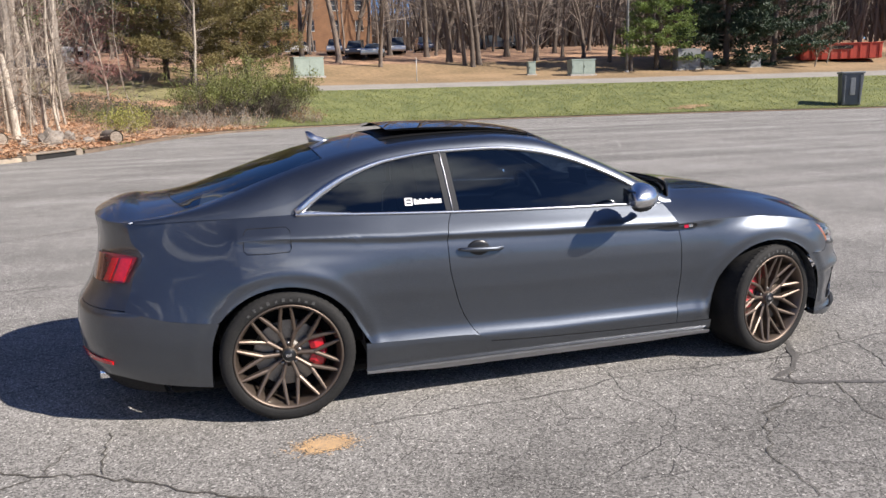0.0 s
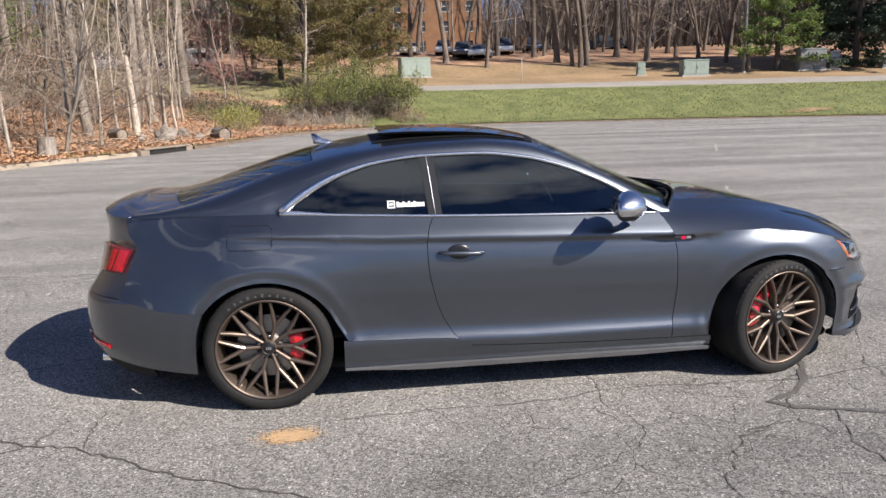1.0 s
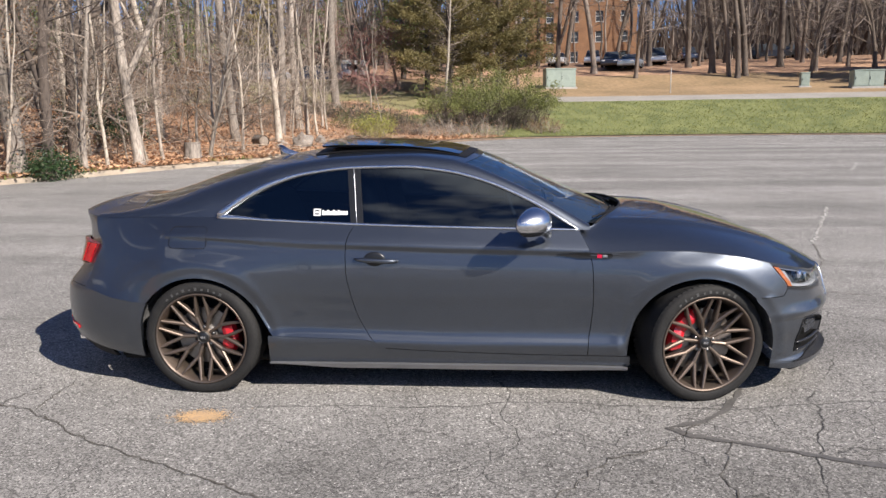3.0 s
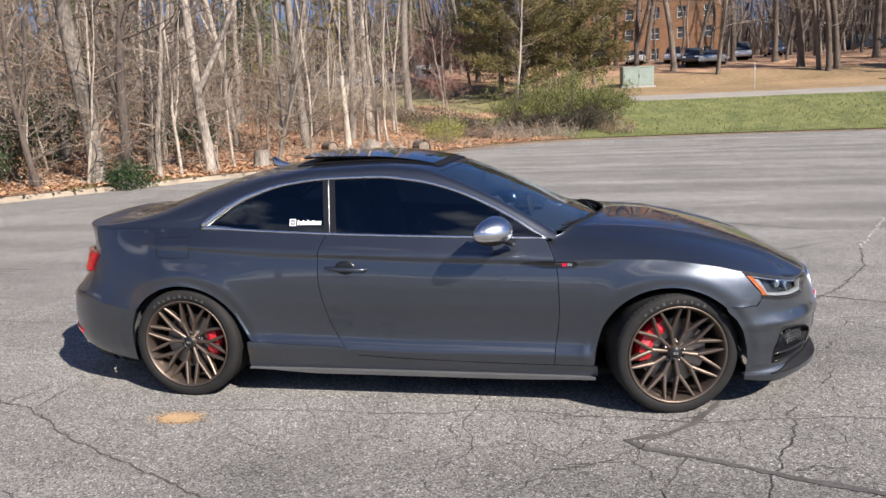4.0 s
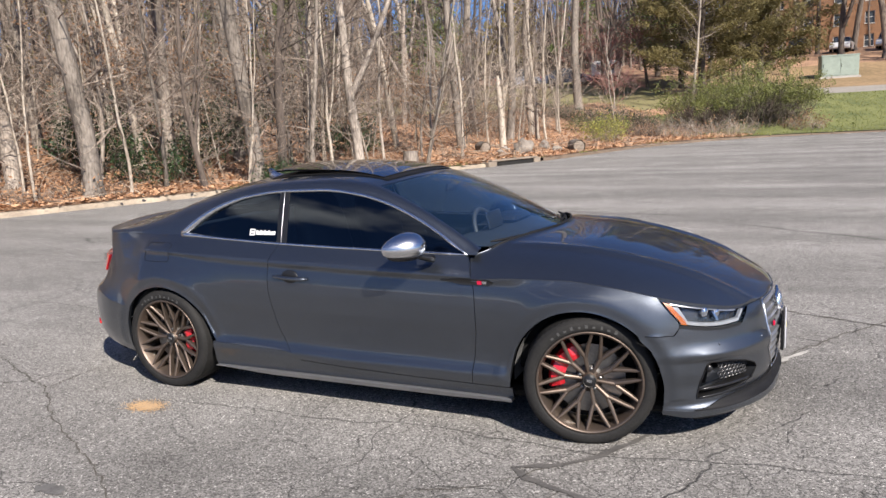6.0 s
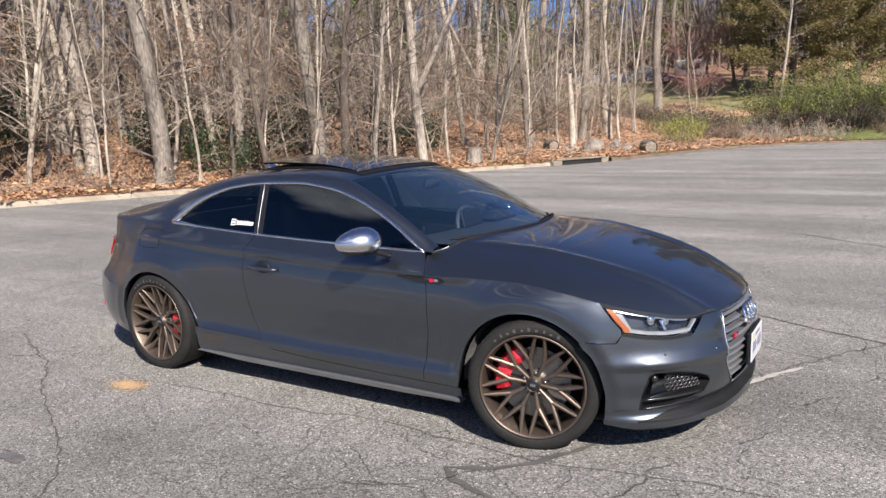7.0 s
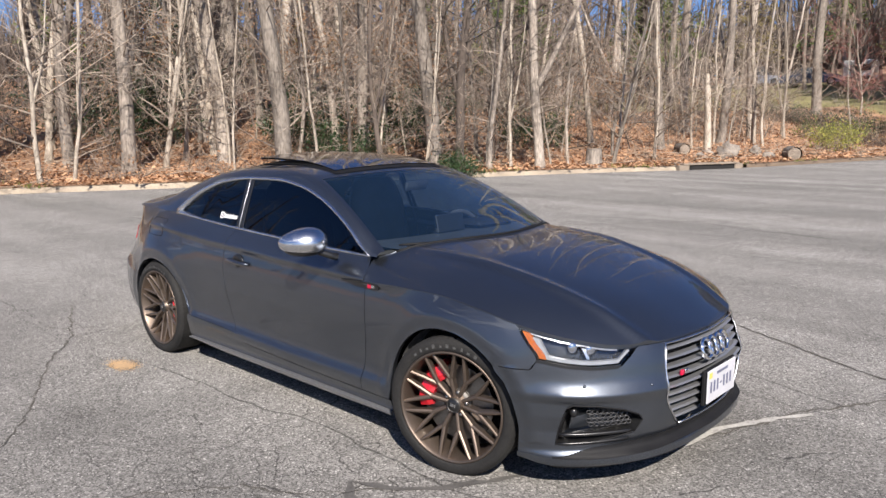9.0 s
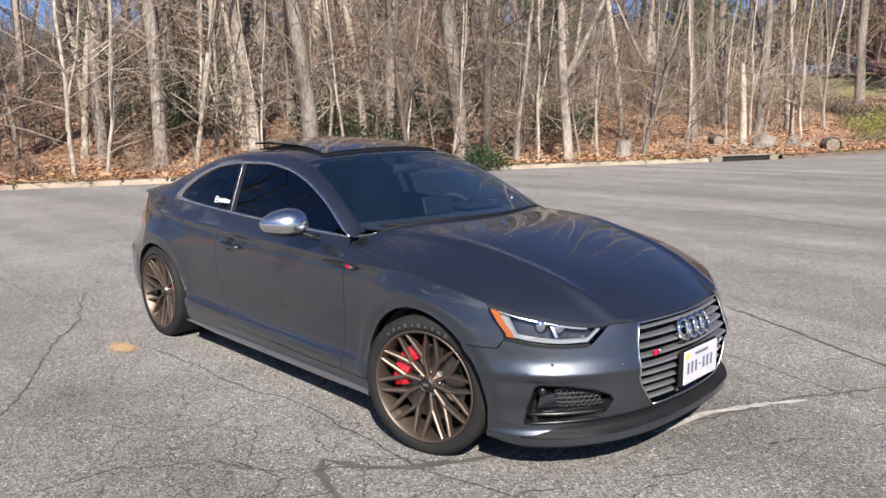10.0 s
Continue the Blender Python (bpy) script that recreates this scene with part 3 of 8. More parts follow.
TAIL_DARK = surface("dark_red_lamp_lens", (0.22, 0.014, 0.02), (0.12, 0.01, 0.014), 14, 60, 0.10, coat=1.0)
AMBER = surface("amber_marker", (0.46, 0.125, 0.018), (0.32, 0.075, 0.012), 20, 90, 0.2, coat=0.6)
DRL = surface("white_light_guide", (0.30, 0.31, 0.33), (0.22, 0.23, 0.24), 20, 90, 0.25)
PLATE_WHITE = surface("plate_white", (0.54, 0.54, 0.57), (0.47, 0.47, 0.50), 8, 90, 0.4)
PLATE_INK = surface("plate_ink", (0.14, 0.15, 0.22), None, 8, 90, 0.5)
STICKER = surface("white_vinyl", (0.80, 0.80, 0.80), (0.74, 0.74, 0.74), 8, 90, 0.5)
YELLOW = surface("yellow_decal", (0.65, 0.55, 0.12), None, 8, 90, 0.5)
LEATHER = surface("dark_grey_leather", (0.055, 0.055, 0.058), (0.035, 0.035, 0.037), 9, 120, 0.5, bump=0.2, bump_scale=200)
LINING = surface("pale_headliner", (0.52, 0.52, 0.51), (0.44, 0.44, 0.43), 9, 120, 0.9)
GLASS_SIDE = glass_material("dark_tinted_glass", (0.065, 0.092, 0.128), ior=1.62)
# the screen's sky reflection is partly painted on as a faint blue diffuse veil
GLASS_SCREEN = glass_material("windscreen_glass", (0.80, 0.88, 0.93), ior=1.95, veil=(0.22, 0.50, 0.85, 0.014))
GLASS_REAR = glass_material("rear_window_glass", (0.24, 0.27, 0.29), ior=1.62)
GLASS_LAMP = glass_material("clear_lamp_glass", (0.93, 0.94, 0.95), ior=1.45)
GLASS_ROOF = surface("black_roof_glass", (0.008, 0.008, 0.010), (0.006, 0.006, 0.007), 4, 40, 0.03, coat=1.0)
DASH = surface("grey_dashboard_plastic", (0.030, 0.031, 0.033), (0.020, 0.021, 0.022), 9, 200, 0.6, bump=0.1, bump_scale=300)
BADGE_RED = surface("red_badge", (0.55, 0.01, 0.05), None, 8, 90, 0.3)

AX_F, AX_R, HUB_Z, TYRE_R = 1.3825, -1.3825, 0.322, 0.326

# plan of the widest line of the body, from the middle of the nose round to the middle of the tail
PLAN = [(2.272, 0), (2.266, 0.12), (2.25, 0.25), (2.222, 0.38), (2.172, 0.50), (2.10, 0.62), (2.0, 0.735), (1.87, 0.825), (1.70, 0.888), (1.52, 0.914), (1.3825, 0.92),
        (1.1, 0.914), (0.8, 0.906), (0.4, 0.902), (0, 0.902), (-0.4, 0.904), (-0.8, 0.91), (-1.1, 0.918), (-1.3825, 0.923), (-1.6, 0.915), (-1.8, 0.888),
        (-1.98, 0.846), (-2.13, 0.785), (-2.25, 0.70), (-2.335, 0.58), (-2.39, 0.42), (-2.42, 0.22), (-2.43, 0)]


def plan_table(n=700):
    def cr(a, b, c, d, t):
        return 0.5 * (2 * b + (c - a) * t + (2 * a - 5 * b + 4 * c - d) * t * t + (3 * b - a - 3 * c + d) * t**3)

    ext = [(PLAN[1][0], -PLAN[1][1])] + PLAN + [(PLAN[-2][0], -PLAN[-2][1])]
    raw = []
    for i in range(1, len(ext) - 2):
        for k in range(30):
            t = k / 30
            raw.append(tuple(cr(ext[i - 1][c], ext[i][c], ext[i + 1][c], ext[i + 2][c], t) for c in (0, 1)))
    raw.append(PLAN[-1])
    acc = [0.0]
    for a, b in zip(raw, raw[1:]):
        acc.append(acc[-1] + math.dist(a, b))
    s = np.linspace(0, acc[-1], n)
    x, w = np.interp(s, acc, [r[0] for r in raw]), np.interp(s, acc, [r[1] for r in raw])
    dx, dw = np.gradient(x, s), np.gradient(w, s)
    for _ in range(12):
        dx[1:-1] = (dx[:-2] + 2 * dx[1:-1] + dx[2:]) / 4
        dw[1:-1] = (dw[:-2] + 2 * dw[1:-1] + dw[2:]) / 4
    return s, x, w, dx, dw


PS, PX, PW, PDX, PDW = plan_table()
PMAX = float(PS[-1])


def p_of_x(x):
    return float(np.interp(-x, -PX, PS))


INSETS = [
    (0.0, [(0.14, 0.08), (0.172, 0.04), (0.19, 0.020), (0.232, 0.020), (0.242, 0.050), (0.262, 0.052), (0.278, 0.040), (0.35, 0.022), (0.45, 0.012), (0.55, 0.028), (0.62, 0.052), (0.66, 0.072), (0.70, 0.12), (0.8, 0.3)]),
    (p_of_x(2.172), [(0.12, 0.07), (0.16, 0.022), (0.178, 0.004), (0.216, 0.004), (0.226, 0.036), (0.25, 0.042), (0.27, 0.034), (0.35, 0.02), (0.42, 0.016), (0.455, 0.006), (0.475, 0.0), (0.49, 0.006), (0.53, 0.024), (0.60, 0.042), (0.655, 0.066), (0.70, 0.12), (0.8, 0.26)]),
    (p_of_x(1.93), [(0.12, 0.05), (0.17, 0.015), (0.20, 0.012), (0.23, 0.025), (0.30, 0.025), (0.38, 0.014), (0.435, 0.012), (0.455, -0.002), (0.475, -0.007), (0.49, 0.0), (0.53, 0.016), (0.60, 0.024), (0.66, 0.035), (0.70, 0.052), (0.76, 0.10), (0.85, 0.2)]),
    (p_of_x(1.70), [(0.12, 0.06), (0.18, 0.03), (0.30, 0.012), (0.45, 0.0), (0.58, 0.004), (0.66, 0.014), (0.72, 0.03), (0.765, 0.052), (0.80, 0.08), (0.9, 0.2)]),
    (p_of_x(1.3825), [(0.14, 0.05), (0.3, 0.02), (0.45, 0.005), (0.60, 0.0), (0.69, 0.006), (0.74, 0.016), (0.78, 0.034), (0.815, 0.062), (0.83, 0.072), (0.9, 0.16)]),
    (p_of_x(0.85), [(0.14, 0.075), (0.17, 0.05), (0.21, 0.028), (0.25, 0.018), (0.295, 0.013), (0.31, 0.014), (0.336, 0.026), (0.366, 0.034), (0.40, 0.036), (0.50, 0.033), (0.58, 0.029), (0.65, 0.029), (0.71, 0.034), (0.76, 0.043), (0.79, 0.050), (0.802, 0.050), (0.812, 0.041), (0.84, 0.060), (0.88, 0.095), (0.925, 0.136), (0.96, 0.17)]),
    (p_of_x(0.0), [(0.14, 0.075), (0.17, 0.05), (0.21, 0.028), (0.25, 0.018), (0.288, 0.011), (0.304, 0.012), (0.332, 0.026), (0.362, 0.036), (0.40, 0.038), (0.50, 0.036), (0.58, 0.032), (0.66, 0.032), (0.72, 0.036), (0.77, 0.045), (0.805, 0.053), (0.817, 0.054), (0.829, 0.042), (0.836, 0.044), (0.86, 0.058), (0.90, 0.092), (0.94, 0.126), (1.0, 0.178)]),
    (p_of_x(-0.8), [(0.14, 0.08), (0.17, 0.055), (0.21, 0.030), (0.27, 0.018), (0.308, 0.011), (0.325, 0.012), (0.354, 0.026), (0.386, 0.036), (0.42, 0.038), (0.52, 0.035), (0.60, 0.030), (0.68, 0.030), (0.74, 0.035), (0.80, 0.046), (0.834, 0.057), (0.846, 0.058), (0.858, 0.047), (0.865, 0.051), (0.89, 0.072), (0.93, 0.106), (0.97, 0.14), (1.02, 0.185)]),
    (p_of_x(-1.3825), [(0.14, 0.06), (0.3, 0.03), (0.45, 0.008), (0.60, 0.0), (0.69, 0.004), (0.76, 0.02), (0.82, 0.044), (0.87, 0.062), (0.884, 0.066), (0.896, 0.058), (0.903, 0.063), (0.93, 0.092), (0.97, 0.14), (1.0, 0.176), (1.05, 0.23)]),
    (p_of_x(-1.80), [(0.14, 0.08), (0.20, 0.045), (0.30, 0.015), (0.45, 0.0), (0.58, 0.004), (0.66, 0.018), (0.76, 0.045), (0.85, 0.085), (0.90, 0.108), (0.94, 0.132), (0.97, 0.155), (1.0, 0.19), (1.05, 0.25)]),
    (p_of_x(-2.15), [(0.14, 0.12), (0.20, 0.065), (0.26, 0.03), (0.34, 0.008), (0.46, 0.0), (0.57, 0.008), (0.60, 0.022), (0.66, 0.062), (0.74, 0.092), (0.82, 0.115), (0.88, 0.132), (0.93, 0.142), (0.965, 0.148), (0.99, 0.158), (1.05, 0.22)]),
    (PMAX, [(0.14, 0.16), (0.20, 0.09), (0.27, 0.04), (0.36, 0.008), (0.48, 0.0), (0.57, 0.012), (0.605, 0.04), (0.66, 0.085), (0.74, 0.108), (0.83, 0.128), (0.90, 0.135), (0.95, 0.132), (0.985, 0.13), (1.0, 0.135), (1.05, 0.17)]),
]
INSET_P = [k[0] for k in INSETS]
# heights of the shoulder crease and of the crease above the sill along the side
CREASE_P = [p_of_x(x) for x in (0.85, 0.0, -0.8, -1.3825)]
CREASE_HIGH = [0.807, 0.823, 0.852, 0.890]
CREASE_LOW = [0.303, 0.296, 0.3165, 0.3165]


def inset(p, z):
    """Depth of the side behind the widest line: a smooth curve through the stations round p."""
    i = min(max(sum(1 for q in INSET_P if q <= p) - 1, 0), len(INSETS) - 2)
    span = range(max(i - 1, 0), min(i + 3, len(INSETS)))
    high, low = np.interp(p, CREASE_P, CREASE_HIGH), np.interp(p, CREASE_P, CREASE_LOW)
    near_high, near_low = 1 - smoothstep(0.05, 0.16, abs(z - high)), 1 - smoothstep(0.04, 0.12, abs(z - low))
    pts = []
    for k in span:
        dz = near_high * (np.interp(INSET_P[k], CREASE_P, CREASE_HIGH) - high) + near_low * (np.interp(INSET_P[k], CREASE_P, CREASE_LOW) - low)
        pts.append((INSET_P[k], spline(INSETS[k][1], float(z + dz))))
    return spline(pts, p)


def skin(p, z, out=0.0):
    """A point of the body side at plan length p and height z, moved outward by out. y is negative: the side that the camera passes."""
    x, w = float(np.interp(p, PS, PX)), float(np.interp(p, PS, PW))
    dx, dw = float(np.interp(p, PS, PDX)), float(np.interp(p, PS, PDW))
    k = math.hypot(dx, dw) or 1.0
    nx, nw = dw / k, -dx / k
    d = out - inset(p, z)
    for c in (AX_F - 0.005, AX_R - 0.005):
        r = math.hypot(x - c, z - 0.295)
        if z > 0.25 and r < 0.6:
            d += 0.0045 * math.exp(-((r - 0.447) / 0.030) ** 2) - 0.0025 * math.exp(-((r - 0.405) / 0.022) ** 2)
    return Vector((x + nx * d, -max(0.0, w + nw * d), z))


def flip(v, side):
    return Vector((v.x, v.y * side, v.z))


def crease(x):
    return spline([(-2.0, 0.905), (-1.52, 0.893), (-1.3, 0.884), (-1.0, 0.866), (-0.57, 0.846), (0.07, 0.829), (0.64, 0.810), (0.9, 0.811), (1.12, 0.821),
                   (1.27, 0.821), (1.42, 0.810), (1.57, 0.790), (1.70, 0.763), (1.735, 0.755), (1.85, 0.728), (2.0, 0.695), (2.10, 0.670), (2.2, 0.662), (2.28, 0.662)], x)


def belt(x):
    return spline([(-2.5, 0.985), (-2.1, 0.985), (-1.8, 0.99), (-1.29, 0.994), (-1.0, 0.979), (-0.49, 0.955), (0.0, 0.940), (0.724, 0.924), (1.0, 0.92)], x)


def arch(x):
    """Height of the wheel arch's edge over x, or None clear of it."""
    for c, r, zc in ((AX_F - 0.005, 0.388, 0.295), (AX_R - 0.005, 0.384, 0.29)):
        if abs(x - c) < r:
            return zc + math.sqrt(r * r - (x - c) ** 2)
    return None


def grid_faces(nu, nv):
    return [(i * (nv + 1) + j, (i + 1) * (nv + 1) + j, (i + 1) * (nv + 1) + j + 1, i * (nv + 1) + j + 1) for i in range(nu) for j in range(nv)]


def close_back(verts, faces, nu, nv, depth, centre_pull=None):
    """Folds the rim of a grid inward, so that the panel shows its thickness at the gaps."""
    rim = [i * (nv + 1) for i in range(nu + 1)] + [nu * (nv + 1) + j for j in range(1, nv + 1)]
    rim += [i * (nv + 1) + nv for i in range(nu - 1, -1, -1)] + [j for j in range(nv - 1, 0, -1)]
    o = len(verts)
    for r in rim:
        v = Vector(verts[r])
        inward = centre_pull(v) if centre_pull else Vector((0, -1 if v.y > 0 else 1, 0))
        verts.append(v + inward * depth)
    m = len(rim)
    for k in range(m):
        a, b = rim[k], rim[(k + 1) % m]
        faces.append((a, b, o + (k + 1) % m, o + k))


def inside_of(v):
    """Towards the middle of the car, level."""
    d = Vector((max(-1.6, min(1.6, v.x)) - v.x, -v.y, 0))
    return d.normalized() if d.length > 1e-6 else Vector((0, 0, 0))


def patch(name, parent, side, p0, p1, z0, z1, nu, nv, material, label="", out=0.0, flange=0.02, ease_u=None, calm=None, rounds=500):
    """A body panel between plan limits p0(z), p1(z) and heights z0(x), z1(x)."""
    verts = []
    for i in range(nu + 1):
        s = i / nu
        s = ease_u(s) if ease_u else s
        for j in range(nv + 1):
            t = j / nv
            z = 0.55
            for _ in range(6):
                p = p0(z) + (p1(z) - p0(z)) * s
                x = float(np.interp(p, PS, PX))
                z = z0(x, p) + (z1(x, p) - z0(x, p)) * t
            verts.append(flip(skin(p, z, out), side))
    if calm:
        # evens out the surface where calm(x) is above zero, edges kept
        g = np.array([tuple(v) for v in verts]).reshape(nu + 1, nv + 1, 3)
        w = np.array([[calm(g[i, j, 0]) for j in range(nv + 1)] for i in range(nu + 1)])[1:-1, 1:-1, None]
        for _ in range(rounds):
            mean = (g[:-2, 1:-1] + g[2:, 1:-1] + g[1:-1, :-2] + g[1:-1, 2:]) / 4
            g[1:-1, 1:-1] += 0.7 * w * (mean - g[1:-1, 1:-1])
        verts = [Vector(v) for v in g.reshape(-1, 3)]
    faces = grid_faces(nu, nv)
    smooth = len(faces)
    if flange:
        close_back(verts, faces, nu, nv, flange, inside_of)
    me = mesh_of(name, verts, faces, material)
    me.polygons.foreach_set("use_smooth", [k < smooth for k in range(len(faces))])
    bm = bmesh.new()
    bm.from_mesh(me)
    bmesh.ops.remove_doubles(bm, verts=bm.verts, dist=0.0004)
    bmesh.ops.recalc_face_normals(bm, faces=bm.faces)
    bm.to_mesh(me)
    bm.free()
    crisp_edges(me)
    return part_mesh(name, me, parent, label)


def strip(name, parent, pts, radii, material, sides=6, label="", flat=None):
    vs, fs = tube(pts, radii if isinstance(radii, list) else [radii] * len(pts), sides)
    return part_mesh(name, mesh_of(name, vs, fs, material, True), parent, label)


car = thing("coupe", Matrix(), "dark grey metallic two-door coupe with bronze wheels, parked on asphalt", "car")

GAP = 0.0019


def door_front(z):
    return spline([(0.2, 0.772), (0.32, 0.777), (0.42, 0.790), (0.545, 0.800), (0.70, 0.796), (0.81, 0.779), (0.886, 0.746), (0.94, 0.712)], z)


def door_rear(z):
    return spline([(0.25, -0.32), (0.273, -0.345), (0.313, -0.401), (0.371, -0.446), (0.469, -0.495), (0.596, -0.53), (0.691, -0.548), (0.801, -0.552), (0.878, -0.543), (0.955, -0.506), (1.0, -0.48)], z)


def door_low(x):
    return spline([(-0.5, 0.29), (-0.34, 0.274), (0.06, 0.256), (0.52, 0.246), (0.96, 0.245)], x)


def headlamp_rear(z):
    return spline([(0.55, 1.80), (0.58, 1.81), (0.62, 1.833), (0.69, 1.785), (0.755, 1.735), (0.80, 1.70)], z)


P_TIP = p_of_x(2.172)          # inner tip of the headlamp


def lamp_low(x):
    return spline([(1.74, 0.624), (1.833, 0.618), (1.95, 0.598), (2.05, 0.589), (2.112, 0.590), (2.3, 0.590)], x)


def lamp_inner(z):
    return p_of_x(spline([(0.58, 2.106), (0.592, 2.112), (0.668, 2.166), (0.70, 2.18)], z))


def bumper_top(x):
    return spline([(1.74, 0.621), (1.833, 0.615), (1.95, 0.595), (2.05, 0.586), (2.108, 0.586), (2.14, 0.622), (2.17, 0.658), (2.3, 0.658)], x)


def build_sides():
    for side in (1, -1):
        # doors
        patch("door", car, side, lambda z: p_of_x(door_front(z) - GAP), lambda z: p_of_x(door_rear(z) + GAP), lambda x, p: door_low(x) + GAP, lambda x, p: belt(x) - 0.006,
              46, 56, PAINT, "", ease_u=None)
        # front wings: the part round the arch, up to the bonnet's edge
        patch("front_wing", car, side, lambda z: p_of_x(headlamp_rear(z) - GAP), lambda z: p_of_x(door_front(z) + GAP),
              lambda x, p: max(arch(x) or 0.0, 0.577 if x > 1.665 else door_low(x) + GAP), lambda x, p: crease(x) - GAP, 90, 30, PAINT, "", calm=lambda x: 0.8 * smoothstep(0.95, 1.1, x), rounds=30)
        # rear quarters up to the belt, with the arch and the seam to the bumper
        patch("rear_quarter", car, side, lambda z: p_of_x(door_rear(z) - GAP), lambda z: p_of_x(spline([(0.5, -2.125), (0.60, -2.122), (0.74, -2.105), (0.83, -2.06), (0.86, -2.08), (0.90, -2.13), (1.0, -2.16)], z)),
              lambda x, p: max(arch(x) or 0.0, spline([(-2.13, 0.592), (-1.9, 0.545), (-1.65, 0.52)], x) if x < -1.668 else (spline([(-1.1, 0.345), (-0.85, 0.335), (-0.43, 0.32), (-0.36, 0.29)], x) if x > -1.05 else 0.2)),
              lambda x, p: belt(x), 100, 44, PAINT, "", calm=lambda x: smoothstep(-1.58, -1.74, x))
        # sill with its lower blade
        patch("sill", car, side, lambda z: p_of_x(1.0 - 0.02 * (z - 0.2)), lambda z: p_of_x(-1.0), lambda x, p: 0.185 if x > -0.9 else 0.178,
              lambda x, p: (door_low(x) - GAP) if x > -0.34 else spline([(-1.1, 0.345), (-0.85, 0.335), (-0.43, 0.32), (-0.34, 0.29)], x) - GAP, 60, 8, PAINT, "")
        patch("side_skirt", car, side, lambda z: p_of_x(0.99), lambda z: p_of_x(-1.0), lambda x, p: 0.146 + 0.016 * smoothstep(0.5, 1.0, x) + 0.030 * smoothstep(-0.55, -1.0, x), lambda x, p: 0.182, 40, 3, GREY_TRIM,
              "slim grey side skirt blade", out=0.026, flange=0.06)
        # rear bumper side and wrap
        patch("rear_bumper", car, side, lambda z: p_of_x(spline([(0.2, -1.755), (0.4, -1.735), (0.56, -1.68)], z)), lambda z: PMAX, lambda x, p: spline([(-2.5, 0.25), (-2.25, 0.27), (-2.0, 0.225), (-1.75, 0.195)], x),
              lambda x, p: spline([(-2.5, 0.6045), (-2.13, 0.5912), (-1.9, 0.5442), (-1.65, 0.5192)], x), 60, 26, PAINT, "")
        patch("rear_diffuser", car, side, lambda z: p_of_x(-2.0), lambda z: PMAX, lambda x, p: 0.16, lambda x, p: spline([(-2.5, 0.248), (-2.25, 0.267), (-2.0, 0.223)], x), 24, 4, BLACK_MATT,
              "black rear diffuser panel", out=-0.015)
        # tail panel below the boot lid
        patch("tail_panel", car, side, lambda z: p_of_x(spline([(0.5, -2.125), (0.60, -2.122), (0.74, -2.105), (0.83, -2.06), (0.86, -2.08), (0.90, -2.13), (1.0, -2.16)], z)), lambda z: PMAX,
              lambda x, p: spline([(-2.5, 0.606), (-2.1, 0.596)], x), lambda x, p: belt(x) + 0.002, 34, 26, PAINT, "", calm=lambda x: 0.6)
        # tail lamps
        lamp = patch("tail_lamp", car, side, lambda z: p_of_x(spline([(0.69, -2.165), (0.74, -2.148), (0.83, -2.095)], z)), lambda z: p_of_x(-2.36), lambda x, p: spline([(-2.4, 0.715), (-2.2, 0.712), (-2.09, 0.728)], x),
                     lambda x, p: spline([(-2.4, 0.845), (-2.2, 0.838), (-2.05, 0.826)], x), 20, 8, TAIL_DARK, "dark red tail lamp with bright bars", out=0.006, flange=0.03)
        for a, b in ((-2.132, -2.195), (-2.215, -2.255)):
            patch("light_bar", lamp, side, lambda z, a=a: p_of_x(a + 0.4 * (z - 0.78)), lambda z, b=b: p_of_x(b + 0.4 * (z - 0.78)), lambda x, p: 0.724, lambda x, p: 0.829, 6, 5, TAIL_RED, "bright red lamp bar", out=0.010, flange=0.008)
        patch("reflector", car, side, lambda z: p_of_x(-2.20), lambda z: p_of_x(-2.36), lambda x, p: spline([(-2.36, 0.345), (-2.2, 0.328)], x), lambda x, p: spline([(-2.36, 0.375), (-2.2, 0.345)], x), 10, 3, TAIL_RED,
              "red rear reflector strip", out=0.008, flange=0.02)
        # exhaust tip
        vs, fs = tube([(-2.20, -0.56 * side, 0.235), (-2.285, -0.56 * side, 0.24)], [0.036, 0.038], 16, False)
        vi, fi = tube([(-2.285, -0.56 * side, 0.24), (-2.22, -0.56 * side, 0.24)], [0.034, 0.032], 16, True)
        h = Heap()
        h.add(vs, fs), h.add(vi, fi)
        part_mesh("exhaust_tip", h.mesh("exhaust_tip", CHROME, True), car, "round chrome exhaust tip")
        # fuel flap on the near side
        if side > 0:
            flap = patch("fuel_flap", car, side, lambda z: p_of_x(-1.335), lambda z: p_of_x(-1.555), lambda x, p: 0.836, lambda x, p: 0.944, 14, 8, PAINT, "", out=0.0005, flange=0.002)
            loop = [(-1.345, 0.834), (-1.44, 0.832), (-1.54, 0.834), (-1.557, 0.850), (-1.557, 0.89), (-1.555, 0.93), (-1.54, 0.946), (-1.44, 0.946), (-1.35, 0.946), (-1.333, 0.93), (-1.333, 0.89), (-1.333, 0.85), (-1.345, 0.834)]
            strip("flap_seal", flap, [skin(p_of_x(x), z, 0.001) for x, z in loop], 0.0019, BLACK_MATT, 5)
        # handles
        cup = part("handle_recess", ellipsoid((0.062, 0.012, 0.046)), BLACK_GLOSS, car, "black door handle recess", True, Matrix.Translation(flip(skin(p_of_x(-0.390), 0.768, -0.003), side)))
        bar = []
        for k in range(9):
            t = k / 8
            bar.append(flip(skin(p_of_x(-0.50 + 0.24 * t), 0.776 - 0.012 * t, 0.010 + 0.020 * math.sin(math.pi * t) ** 0.5), side))
        vs, fs = tube(bar, [0.006, 0.011, 0.0125, 0.013, 0.013, 0.013, 0.013, 0.012, 0.008], 10)
